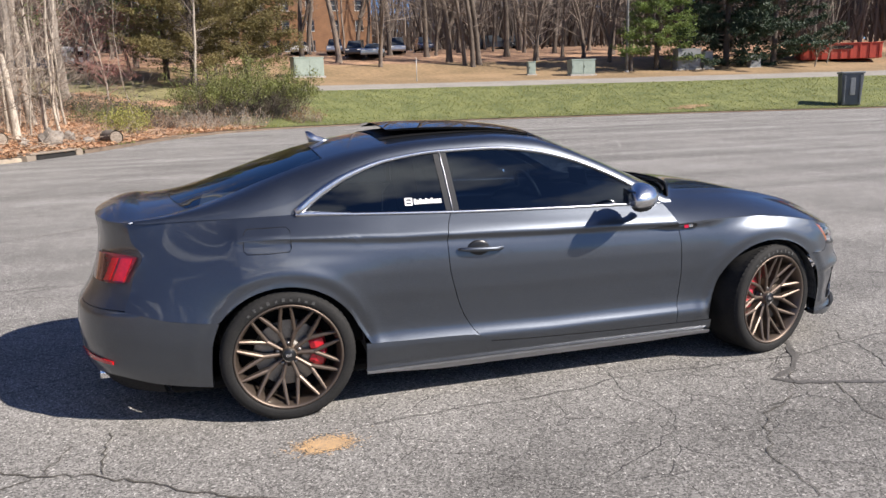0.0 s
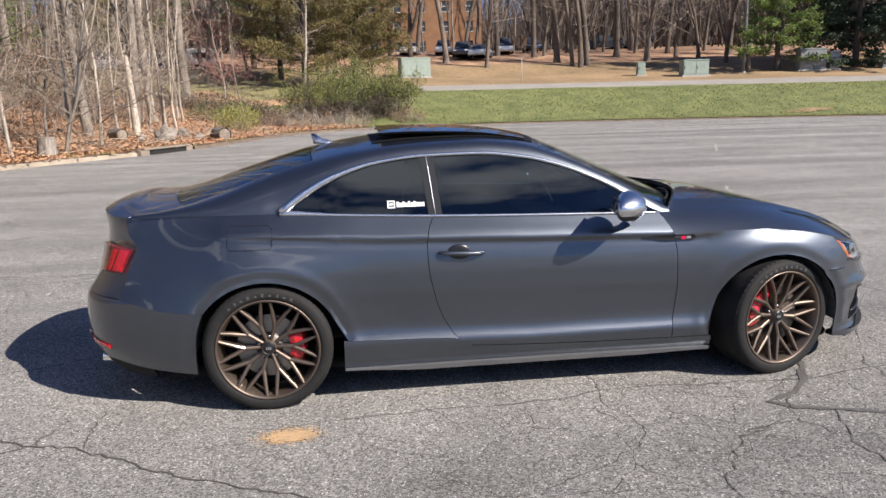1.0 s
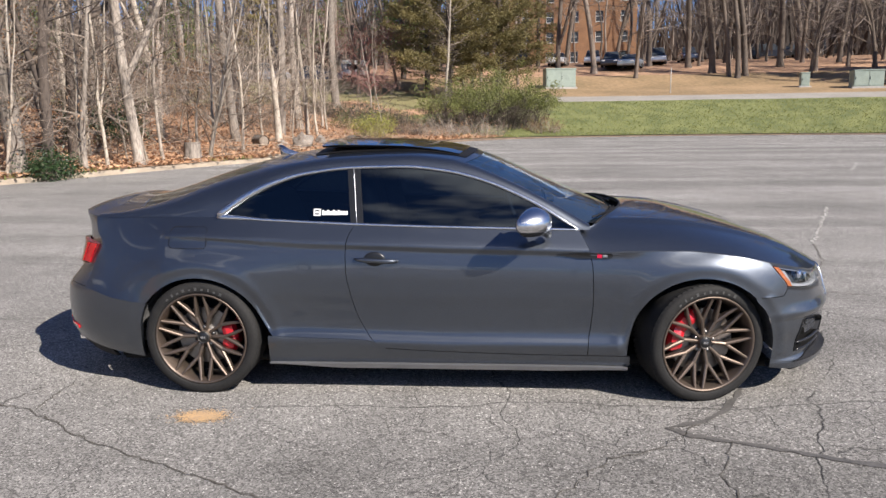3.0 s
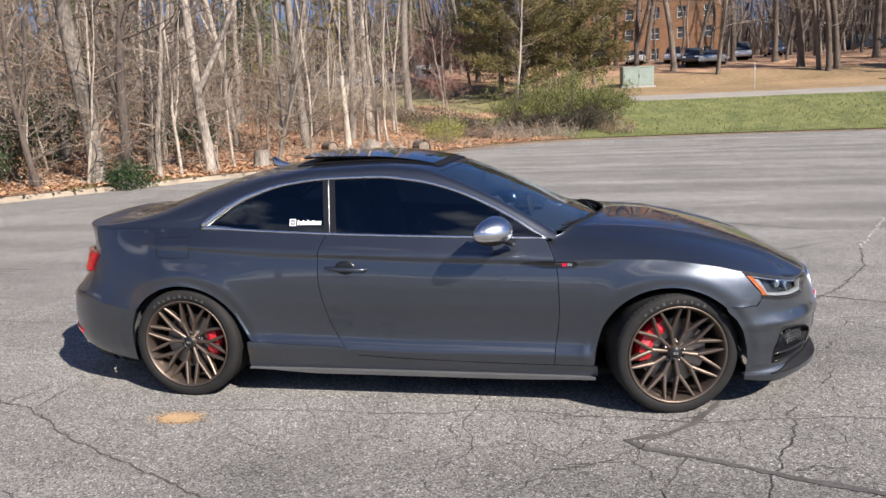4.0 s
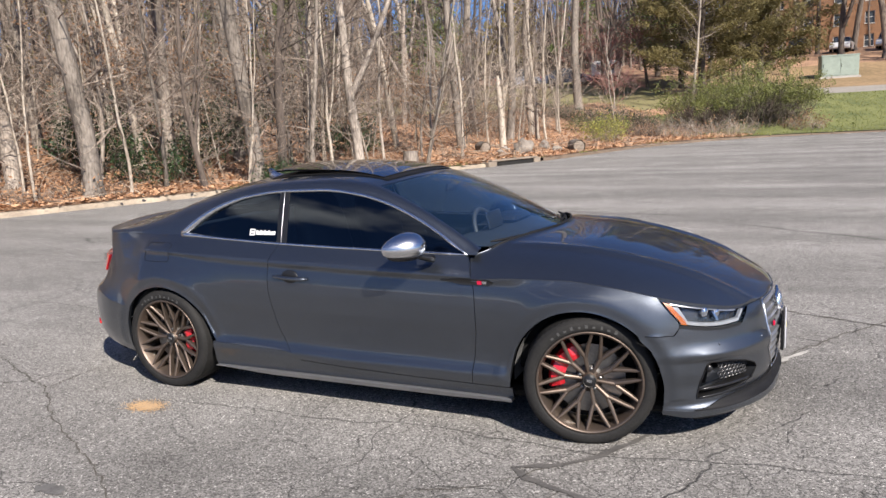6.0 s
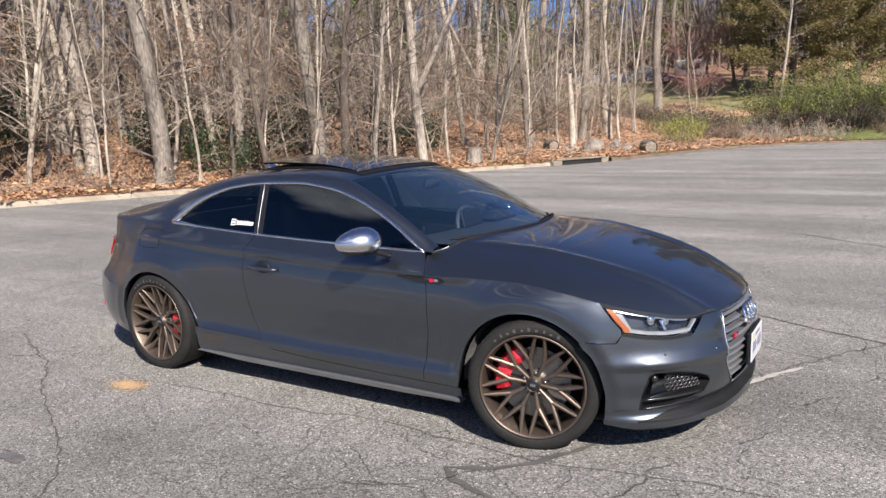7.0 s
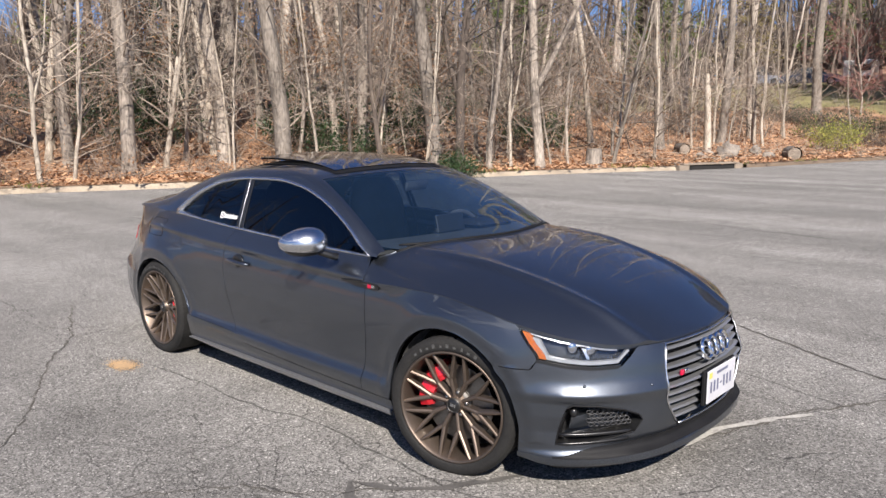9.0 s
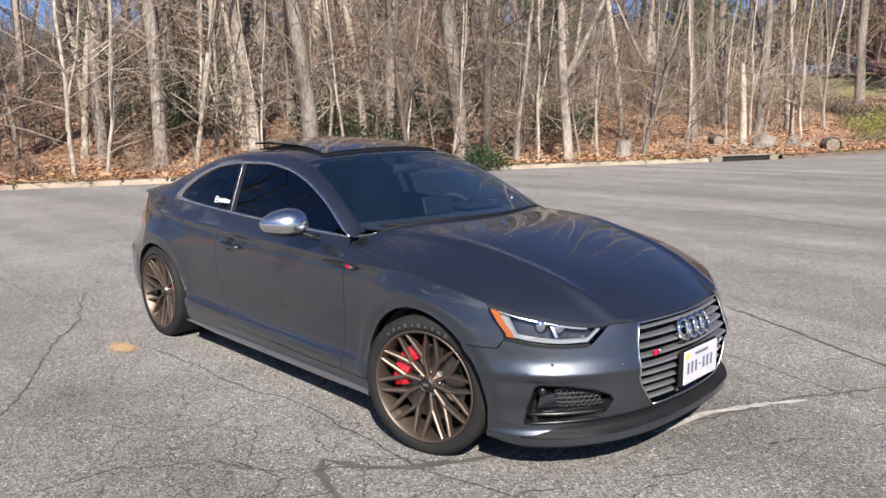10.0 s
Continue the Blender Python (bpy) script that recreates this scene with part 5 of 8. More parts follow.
def build_upper():
    lin = np.linspace
    skin_sheet("windscreen", [across(x) for x in lin(0.108, 0.775, 22)], GLASS_SCREEN, car, "clear windscreen reflecting trees", 0.0)
    skin_sheet("roof", [across(x) for x in lin(-1.125, 0.104, 34)], PAINT, car, "dark roof panel with a raised glass sunroof")
    rear = skin_sheet("rear_window", [across(x) for x in lin(-1.805, -1.131, 22)], GLASS_REAR, car, "dark tinted rear window", 0.0)
    pa = p_of_x(-2.15)

    def tail_line(q, lift=1.0):
        v = skin(pa + (PMAX - pa) * q, belt(-2.3))
        return Vector((v.x, v.y, belt(-2.3) + lift * (0.004 + 0.018 * smoothstep(0.0, 0.5, q))))

    boot = [across(x) for x in lin(-1.812, -2.0, 9)]
    start = boot[-1][:13]
    for r in lin(0.08, 1.0, 14):
        half = []
        for k, a in enumerate(start):
            b = tail_line(k / 12)
            v = a + (b - a) * r
            crown = 0.020 * smoothstep(0.1, 0.7, k / 12)
            v.z += crown * math.sin(math.pi * r) ** 0.8
            half.append(v)
        boot.append(half + [Vector((v.x, -v.y, v.z)) for v in half[-2::-1]])
    skin_sheet("boot_lid", boot, PAINT, car, "boot lid with a small lip", 0.012)
    # the band that joins the boot lid to the tail panel
    for side in (1, -1):
        rows = []
        for x in lin(-2.045, 0.785, 120):
            q0 = 0.03 if -1.30 < x < 0.73 else 0.0
            rows.append([flip(pillar_point(x, q0 + (0.992 - q0) * k / 9), side) for k in range(10)])
        skin_sheet("roof_side", rows, PAINT, car, "", 0.01)
        # tail closing strip
        rows = []
        for k in range(25):
            a, b = tail_line(k / 24, -0.3), tail_line(k / 24)
            rows.append([flip(a + (b - a) * j / 2, side) for j in range(3)])
        skin_sheet("tail_edge", rows, PAINT, car, "", 0.0)
        # side glass in two panes with the pillar between
        for x0, x1, nm in ((-1.275, -0.528, "quarter_window"), (-0.492, 0.700, "door_window")):
            rows = []
            for x in lin(x0, x1, 40):
                z0, z1 = belt(x) + 0.004, max(rail_z(x) - 0.008, belt(x) + 0.006)
                row = []
                for k in range(9):
                    z = z0 + (z1 - z0) * k / 8
                    row.append(flip(Vector((x, -lean_y(z, x) + 0.004, z)), side))
                rows.append(row)
            skin_sheet(nm, rows, GLASS_SIDE, car, "dark tinted side glass", 0.0)
        # black pillar backing with a silver edge
        rows = []
        for t in lin(0, 1, 8):
            z = belt(-0.5) + 0.004 + (rail_z(-0.52) - belt(-0.5) - 0.01) * t
            xm = -0.497 - 0.032 * t
            rows.append([flip(Vector((xm + dx, -lean_y(z, xm) - 0.001, z)), side) for dx in (-0.035, -0.01, 0.01, 0.035)])
        skin_sheet("window_pillar", rows, BLACK_GLOSS, car, "gloss black door pillar", 0.01)
        pts = [flip(Vector((-0.497 - 0.032 * t, -lean_y(belt(-0.5) + (rail_z(-0.52) - belt(-0.5)) * t, -0.5) - 0.003, belt(-0.5) + (rail_z(-0.52) - belt(-0.5)) * t)), side) for t in lin(0, 1, 8)]
        strip("pillar_trim", car, pts, 0.0032, GREY_TRIM, 6, "thin silver strip on the door pillar")
        # silver window surround, wider at the rear corner
        up = [(x, max(rail_z(x), belt(x))) for x in lin(0.728, -1.292, 70)]
        pts = [flip(Vector((x, -lean_y(z, x) - 0.002, z)), side) for x, z in up]
        strip("window_trim", car, pts, [0.0105 - 0.0075 * smoothstep(0.62, 0.728, x) + 0.013 * smoothstep(-0.75, -1.24, x) for x, z in up], SATIN, 8, "satin silver upper window surround")
        low = [(x, belt(x) - 0.001) for x in lin(0.735, -1.296, 60)]
        pts = [flip(Vector((x, -lean_y(z, x) - 0.003, z)), side) for x, z in low]
        strip("window_trim", car, pts, [0.0085 - 0.006 * smoothstep(0.62, 0.735, x) + 0.009 * smoothstep(-1.0, -1.29, x) for x, z in low], SATIN, 8, "satin silver lower window surround")
        # mirror
        mbm = ellipsoid((0.100, 0.122, 0.090), 32, 20)
        for v in mbm.verts:
            q = v.co.y * side / 0.122                       # -1 at the outer end, 1 at the door
            v.co.x *= 0.62 if v.co.x < 0 else 1.0
            if v.co.z > 0:
                v.co.z *= 0.88 + 0.16 * q
            else:
                v.co.z = max(v.co.z * 0.80, -0.043 - 0.006 * q)
            v.co.x += 0.026 * q - 0.02 * q * q
        cap = part("mirror", mbm, SATIN, car, "silver door mirror cap", True, pose(0.462, -0.985, 0.990, 0, 0, -10) if side > 0 else pose(0.32, 0.915, 0.945, 0, 0, 66))
        low = ellipsoid((0.092, 0.114, 0.078), 28, 14)
        for v in low.verts:
            q = v.co.y * side / 0.112
            v.co.x *= 0.62 if v.co.x < 0 else 1.0
            v.co.z = max(v.co.z, -0.066)
            v.co.z = min(v.co.z, -0.026)
            v.co.x += 0.026 * q - 0.02 * q * q
        part("mirror_base", low, BLACK_GLOSS, cap, "black lower mirror shell", True)
        part("mirror_glass", box_bm(-0.060, -0.088, -0.034, -0.0545, 0.088, 0.046, 0.004), GLASS_ROOF, cap, "mirror glass", False)
        arm = [(0.555, -0.846 * side, 0.908), (0.545, -0.880 * side, 0.918), (0.515, -0.915 * side, 0.934), (0.49, -0.945 * side, 0.952)]
        strip("mirror_arm", car, arm, [0.022, 0.018, 0.018, 0.022], BLACK_GLOSS, 8, "black mirror arm")
        # sticker on the rear side glass: a square and a bar in place of lettering
        if side > 0:
            def decal(x0, x1, z0, z1, parent=None):
                rows = [[Vector((x, -lean_y(z, x) - 0.0006, z)) for z in lin(z0, z1, 3)] for x in lin(x0, x1, 4)]
                return skin_sheet("sticker", rows, STICKER, parent or car, "white vinyl window sticker", 0.0)

            mark = decal(-0.745, -0.705, 1.000, 1.007)
            for x0, x1, z0, z1 in ((-0.745, -0.705, 1.031, 1.038), (-0.745, -0.738, 1.007, 1.031), (-0.712, -0.705, 1.007, 1.031), (-0.735, -0.715, 1.014, 1.024)):
                decal(x0, x1, z0, z1, mark)
            for k in range(10):
                x0 = -0.697 + 0.0148 * k
                decal(x0, x0 + 0.0122, 1.004, 1.031 if k in (0, 2, 4, 6) else 1.025, mark)
    # sunroof, tilted up at its rear edge
    rows = []
    for x in lin(-0.76, 0.03, 16):
        lift = 0.010 + 0.040 * (0.03 - x) / 0.79
        rows.append([v + Vector((0, 0, lift)) for v in across(x, 10, 0.21)])
    sr = skin_sheet("sunroof", rows, GLASS_ROOF, car, "black glass sunroof tilted open at the back", 0.016)
    rows = [[v + Vector((0, 0, 0.004)) for v in across(x, 10, 0.17)] for x in lin(-0.80, 0.07, 16)]
    skin_sheet("sunroof_frame", rows, BLACK_MATT, sr, "black sunroof opening", 0.0)
    # aerial fin
    bm = bmesh.new()
    prof = [(0.085, 0.0), (0.03, 0.014), (-0.03, 0.036), (-0.07, 0.062), (-0.092, 0.062), (-0.085, 0.03), (-0.075, 0.0)]
    left = [bm.verts.new((x, -0.020 * (1 - z / 0.07) - 0.002, z)) for x, z in prof]
    right = [bm.verts.new((x, 0.020 * (1 - z / 0.07) + 0.002, z)) for x, z in prof]
    bm.faces.new(left), bm.faces.new(right[::-1])
    for k in range(len(prof)):
        a, b = k, (k + 1) % len(prof)
        bm.faces.new((left[b], left[a], right[a], right[b]))
    part("aerial_fin", bm, SATIN, car, "small shark fin aerial", True, Matrix.Translation((-1.06, 0, mid_z(-1.06) - 0.004)))


build_upper()


def build_cabin():
    lin = np.linspace
    part("underbody", box_bm(-1.95, -0.74, 0.14, 1.80, 0.74, 0.20, 0.02), LINER, car, "black underbody")
    part("cabin_floor", box_bm(-1.7, -0.74, 0.3, 1.35, 0.74, 0.62, 0.03), LINER, car, "dark cabin floor")
    # cowl and dashboard
    rows = []
    for k in range(9):
        x = 1.00 - 0.56 * k / 8
        z = spline([(0.0, 0.90), (0.12, 0.93), (0.5, 0.955), (0.85, 0.945), (1.0, 0.86)], k / 8)
        hw = spline([(0.0, 0.50), (0.3, 0.60), (0.6, 0.66), (1.0, 0.68)], k / 8)
        rows.append([Vector((x - 0.34 * abs(y) ** 2, y, z - 0.03 * abs(y) ** 3)) for y in lin(-hw, hw, 19)])
    skin_sheet("dashboard", rows, DASH, car, "dark grey dashboard", 0.25)
    part("binnacle", box_bm(-0.10, -0.17, 0.0, 0.10, 0.17, 0.055, 0.03, seg=3), BLACK_MATT, car, "black instrument hood", True, Matrix.Translation((0.56, 0.36, 0.945)))
    part("display", box_bm(-0.008, -0.12, 0.0, 0.008, 0.12, 0.11, 0.006), BLACK_GLOSS, car, "black centre display", False, pose(0.60, 0.0, 0.955, 0, -14, 0))
    # steering wheel
    ring = [Vector((0, 0.185 * math.cos(a), 0.185 * math.sin(a))) for a in lin(0, 2 * math.pi, 33)]
    wheel = strip("steering_wheel", car, ring, 0.016, LEATHER, 8, "black leather steering wheel")
    wheel.matrix_basis = pose(0.40, 0.36, 0.85, 0, -22, 0)
    for a in (0.0, 180.0, 270.0):
        part("wheel_spoke", box_bm(-0.006, 0.02, -0.018, 0.006, 0.175, 0.018, 0.004), SATIN, wheel, "silver steering wheel spoke", m=pose(0, 0, 0, a, 0, 0))
    part("wheel_boss", ellipsoid((0.035, 0.065, 0.06)), LEATHER, wheel, "black steering wheel boss", True)
    for y in (-0.36, 0.36):
        seat = part("front_seat", box_bm(-0.26, -0.25, 0.0, 0.26, 0.25, 0.20, 0.06, seg=3), LEATHER, car, "black leather front seat", True, Matrix.Translation((-0.15, y, 0.45)))
        bm = bmesh.new()
        prof = [(0.25, 0.0), (0.265, 0.25), (0.25, 0.42), (0.20, 0.55), (0.15, 0.60)]
        rings = []
        for w, h in prof:
            lean = -0.20 * h
            rings.append([bm.verts.new((lean + dx, s * w * k, h)) for s, k, dx in ((-1, 0.7, 0.06), (-1, 1, 0.02), (-1, 0.85, -0.06), (1, 0.85, -0.06), (1, 1, 0.02), (1, 0.7, 0.06))])
        for a, b in zip(rings, rings[1:]):
            for k in range(6):
                bm.faces.new((a[k], a[(k + 1) % 6], b[(k + 1) % 6], b[k]))
        bm.faces.new(rings[-1])
        part("backrest", bm, LEATHER, seat, "black leather backrest", True, Matrix.Translation((-0.24, 0, 0.16)))
        part("headrest", box_bm(-0.055, -0.125, 0.0, 0.055, 0.125, 0.17, 0.045, seg=3), LEATHER, seat, "black leather headrest", True, Matrix.Translation((-0.38, 0, 0.68)))
    # brightness behind the headrests is put into the rear seat's pale colour
    part("rear_seat", box_bm(-0.12, -0.62, 0.0, 0.12, 0.62, 0.55, 0.07, seg=3), LINING, car, "rear seat, pale to stand for light behind the headrests", True, pose(-1.15, 0, 0.5, 0, -20, 0))
    part("parcel_shelf", box_bm(-1.78, -0.56, 0.94, -1.28, 0.56, 0.975, 0.01), LINING, car, "grey parcel shelf")
    rows = [[v + Vector((-0.02 * (v.x - 0), 0, -0.035)) for v in across(x, 8, 0.03)] for x in lin(-1.1, 0.06, 14)]
    skin_sheet("headliner", rows, LINING, car, "grey cloth headliner", 0.0)
    mirror = part("rear_view_mirror", box_bm(-0.012, -0.115, -0.03, 0.012, 0.115, 0.03, 0.012, seg=2), LAMP_BOWL, car, "grey rear view mirror", True, pose(0.30, 0.0, 1.215, 0, 12, 8))
    # wipers rest on the foot of the screen
    for y0, y1 in ((-0.64, -0.16), (0.10, 0.62)):
        blade = []
        for y in lin(y0, y1, 10):
            xe = 0.762
            v = top_point(xe, 1 - abs(y) / edge_yz(xe)[0])
            blade.append(Vector((v.x + 0.006, y, v.z + 0.013)))
        w = strip("wiper", car, blade, [0.004] + [0.0075] * 8 + [0.004], BLACK_MATT, 6, "black wiper blade")
        mid = blade[5]
        strip("wiper_arm", w, [mid + Vector((0, 0, 0.008)), mid + Vector((0.03, -0.5 * mid.y, 0.002)), mid + Vector((0.06, -0.8 * mid.y, -0.03))], [0.005, 0.007, 0.010], BLACK_MATT, 6)
    rows = [[Vector((1.0 + 0.035 * k - 0.36 * y * y, y, 0.946 - 0.01 * k - 0.06 * y * y)) for y in lin(-0.62, 0.62, 21)] for k in (-2, -1, 0)]
    skin_sheet("cowl", rows, BLACK_MATT, car, "black cowl panel under the wipers", 0.0)
    for y in (-0.63, 0.63):
        part("cowl_end", box_bm(0.62, y - 0.10, 0.84, 0.80, y + 0.10, 0.895, 0.012), BLACK_MATT, car, "black end of the cowl panel")


build_cabin()

# ---- wheels ----


def lathe(prof, seg=64):
    """Turns (radius, y) pairs round the y axis."""
    vs, fs = [], []
    m = len(prof)
    for k in range(seg):
        a = 2 * math.pi * k / seg
        for r, y in prof:
            vs.append((r * math.cos(a), y, r * math.sin(a)))
    for k in range(seg):
        q = (k + 1) % seg
        for j in range(m - 1):
            fs.append((k * m + j, k * m + j + 1, q * m + j + 1, q * m + j))
    return vs, fs


def wheel_meshes():
    """Meshes of a wheel whose outer face looks to -y."""
    R = TYRE_R
    tyre = [(0.262, 0.115), (0.285, 0.125), (0.310, 0.122), (R - 0.006, 0.108), (R, 0.09), (R, -0.09), (R - 0.005, -0.106), (R - 0.013, -0.116), (0.298, -0.1215), (0.28, -0.122), (0.268, -0.118), (0.2615, -0.110)]
    t = Heap()
    t.add(*lathe(tyre, 72))
    tyre_me = t.mesh("tyre", RUBBER, True)
    # tread grooves and shoulder blocks
    b = Heap()
    for k in range(64):
        a = 2 * math.pi * k / 64
        for y0, y1, s in ((-0.112, -0.070, 1), (0.070, 0.112, -1)):
            pts = []
            for rr, yy, da in ((R + 0.001, y0 + 0.014, 0.0), (R + 0.0015, y1, 0.0), (R + 0.0015, y1, 0.068), (R + 0.001, y0 + 0.014, 0.068)):
                w = a + da + 0.25 * (yy - y0) * s
                pts.append((rr * math.cos(w), yy, rr * math.sin(w)))
            for rr, yy, da in ((R - 0.008, y0 + 0.003, 0.0), (R - 0.002, y1, 0.0), (R - 0.002, y1, 0.068), (R - 0.008, y0 + 0.003, 0.068)):
                w = a + da + 0.25 * (yy - y0) * s
                pts.append((rr * math.cos(w), yy, rr * math.sin(w)))
            b.add(pts, [(0, 1, 2, 3), (0, 4, 5, 1), (1, 5, 6, 2), (2, 6, 7, 3), (3, 7, 4, 0)])
    tread_me = b.mesh("tread", RUBBER)
    rim = [(0.262, -0.112), (0.2645, -0.118), (0.258, -0.120), (0.252, -0.116), (0.249, -0.100), (0.240, -0.085), (0.236, -0.02), (0.240, 0.06), (0.258, 0.11)]
    h = Heap()
    h.add(*lathe(rim, 72))
    rim_me = h.mesh("rim", BRONZE, True)
    # one spoke: a root that forks into two slim legs
    sp = Heap()

    def beam(a, b, wa, wb, ya, yb, da, db):
        """A tapered beam from polar point a to b with widths, face heights and depths."""
        pa, pb = (Vector((r * math.cos(w), 0, r * math.sin(w))) for r, w in (a, b))
        d = (pb - pa).normalized()
        s = Vector((-d.z, 0, d.x))
        vs = []
        for p, w, y, dep in ((pa, wa, ya, da), (pb, wb, yb, db)):
            for k, yy, f in ((-1, dep, 1.0), (-1, 0.005, 1.0), (-0.35, 0.0, 1), (0.35, 0.0, 1), (1, 0.005, 1.0), (1, dep, 1.0)):
                q = p + s * (w * k / 2)
                vs.append((q.x, y + yy, q.z))
        sp.add(vs, [(i, (i + 1) % 6, 6 + (i + 1) % 6, 6 + i) for i in range(6)])

    beam((0.030, 0.0), (0.138, 0.0), 0.0150, 0.0225, -0.066, -0.080, 0.042, 0.036)
    for s in (-1, 1):
        beam((0.126, s * 0.026), (0.190, s * 0.158), 0.0190, 0.0180, -0.080, -0.095, 0.036, 0.034)
        beam((0.186, s * 0.150), (0.2515, s * 0.226), 0.0180, 0.0140, -0.094, -0.110, 0.034, 0.028)
    spoke_me = sp.mesh("spoke", BRONZE)
    c = Heap()
    c.add(*lathe([(0.0, -0.086), (0.027, -0.086), (0.030, -0.082), (0.030, -0.06)], 32))
    cap_me = c.mesh("hub_cap", BLACK_GLOSS, True)
    c = Heap()
    c.add(*lathe([(0.034, -0.078), (0.037, -0.072), (0.042, -0.055), (0.056, -0.044), (0.058, 0.0), (0.0, 0.0)], 40))
    hub_me = c.mesh("wheel_centre", BRONZE, True)
    c = Heap()
    c.add(*lathe([(0.029, -0.083), (0.031, -0.087), (0.033, -0.087), (0.035, -0.078)], 40))
    ring_me = c.mesh("hub_ring", DARK_STEEL, True)
    n = Heap()
    n.add(*lathe([(0.0, -0.064), (0.009, -0.064), (0.0105, -0.06), (0.0105, -0.03)], 10))
    nut_me = n.mesh("wheel_bolt", STEEL, True)
    return tyre_me, tread_me, rim_me, spoke_me, cap_me, hub_me, nut_me, ring_me


WHEEL = wheel_meshes()


def add_wheel(x, side, steer, turn):
    tyre_me, tread_me, rim_me, spoke_me, cap_me, hub_me, nut_me, ring_me = WHEEL
    m = pose(x, -0.795 * side, HUB_Z, 0, 0, steer + (180 if side < 0 else 0)) @ pose(0, 0, 0, 0, turn, 0)
    wheel = part_mesh("wheel", rim_me, car, "bronze multi-spoke alloy wheel", m)
    part_mesh("tyre", tyre_me, wheel, "black low-profile tyre")
    tagged(part_mesh("tread", tread_me, wheel, "tyre tread blocks"), kind="stuff")
    for k in range(10):
        part_mesh("spoke", spoke_me, wheel, m=pose(0, 0, 0, 0, 36 * k, 0))
    part_mesh("hub", hub_me, wheel)
    part_mesh("hub_cap", cap_me, wheel, "black hub cap")
    part_mesh("hub_ring", ring_me, wheel, "dark ring round the hub cap")
    for k in range(3):
        part("cap_mark", box_bm(-0.014 + 0.0095 * k, -0.0875, -0.007, -0.007 + 0.0095 * k, -0.0858, 0.007), SATIN, wheel, "small silver mark on the hub cap")
    for k in range(5):
        a = radians(72 * k + 18)
        part_mesh("wheel_bolt", nut_me, wheel, "steel wheel bolt", Matrix.Translation((0.054 * math.cos(a), 0, 0.054 * math.sin(a))))
    # letters round the sidewall become plain bars
    for k in range(10):
        bar = box_bm(-0.007 + 0.004 * (k % 3 == 1), -0.0015, -0.0085, 0.007, 0.001, -0.0085 + 0.017 * (0.6 + 0.4 * (k % 2)))
        part("sidewall_bar", bar, SIDEWALL_GREY, wheel, "worn grey bar on the sidewall", m=pose(0, 0, 0, 0, -38 + 7.2 * k - turn, 0) @ Matrix.Translation((0, -0.1222, 0.290)))
    # brake disc and caliper stay with the axle
    base = pose(x, -0.795 * side, HUB_Z, 0, 0, steer + (180 if side < 0 else 0))
    h = Heap()
    r = 0.178 if x > 0 else 0.165
    h.add(*lathe([(0.07, -0.030), (r, -0.030), (r, 0.004), (0.07, 0.004)], 48))
    part_mesh("brake_disc", h.mesh("brake_disc", STEEL, False), car, "steel brake disc", base)
    h = Heap()
    h.add(*lathe([(0.0, -0.048), (0.068, -0.048), (0.072, -0.03), (0.072, 0.0)], 32))
    part_mesh("disc_bell", h.mesh("disc_bell", DARK_STEEL, True), car, "dark disc bell", base)
    bm = bmesh.new()
    rows = []
    span = (112, 192) if x > 0 else (-28, 28)
    if side < 0:
        span = (180 - span[1], 180 - span[0])
    for k in range(9):
        a = radians(span[0] + (span[1] - span[0]) * k / 8)
        bulge = 0.010 * (1 if k % 4 in (1, 2, 3) else 0)
        rows.append([bm.verts.new((rr * math.cos(a), yy, rr * math.sin(a))) for rr, yy in ((r - 0.055, 0.03), (r - 0.055, -0.050 - bulge), (r - 0.03, -0.062 - bulge), (r + 0.012, -0.058 - bulge), (r + 0.026, -0.04), (r + 0.026, 0.03))])
    for a, b in zip(rows, rows[1:]):
        for k in range(6):
            bm.faces.new((a[k], a[(k + 1) % 6], b[(k + 1) % 6], b[k]))
    bm.faces.new(rows[0]), bm.faces.new(rows[-1][::-1])
    part("brake_caliper", bm, CALIPER_RED, car, "bright red brake caliper", False, base)
    part_mesh("wheel_back", mesh_of("wheel_back", *lathe([(0.0, 0.05), (0.236, 0.05)], 32), LINER), car, "dark wheel back", base)


STEER = 14.0
add_wheel(AX_F, 1, STEER, 9)
add_wheel(AX_R, 1, 0, 0)
add_wheel(AX_F, -1, STEER, 20)
add_wheel(AX_R, -1, 0, 15)

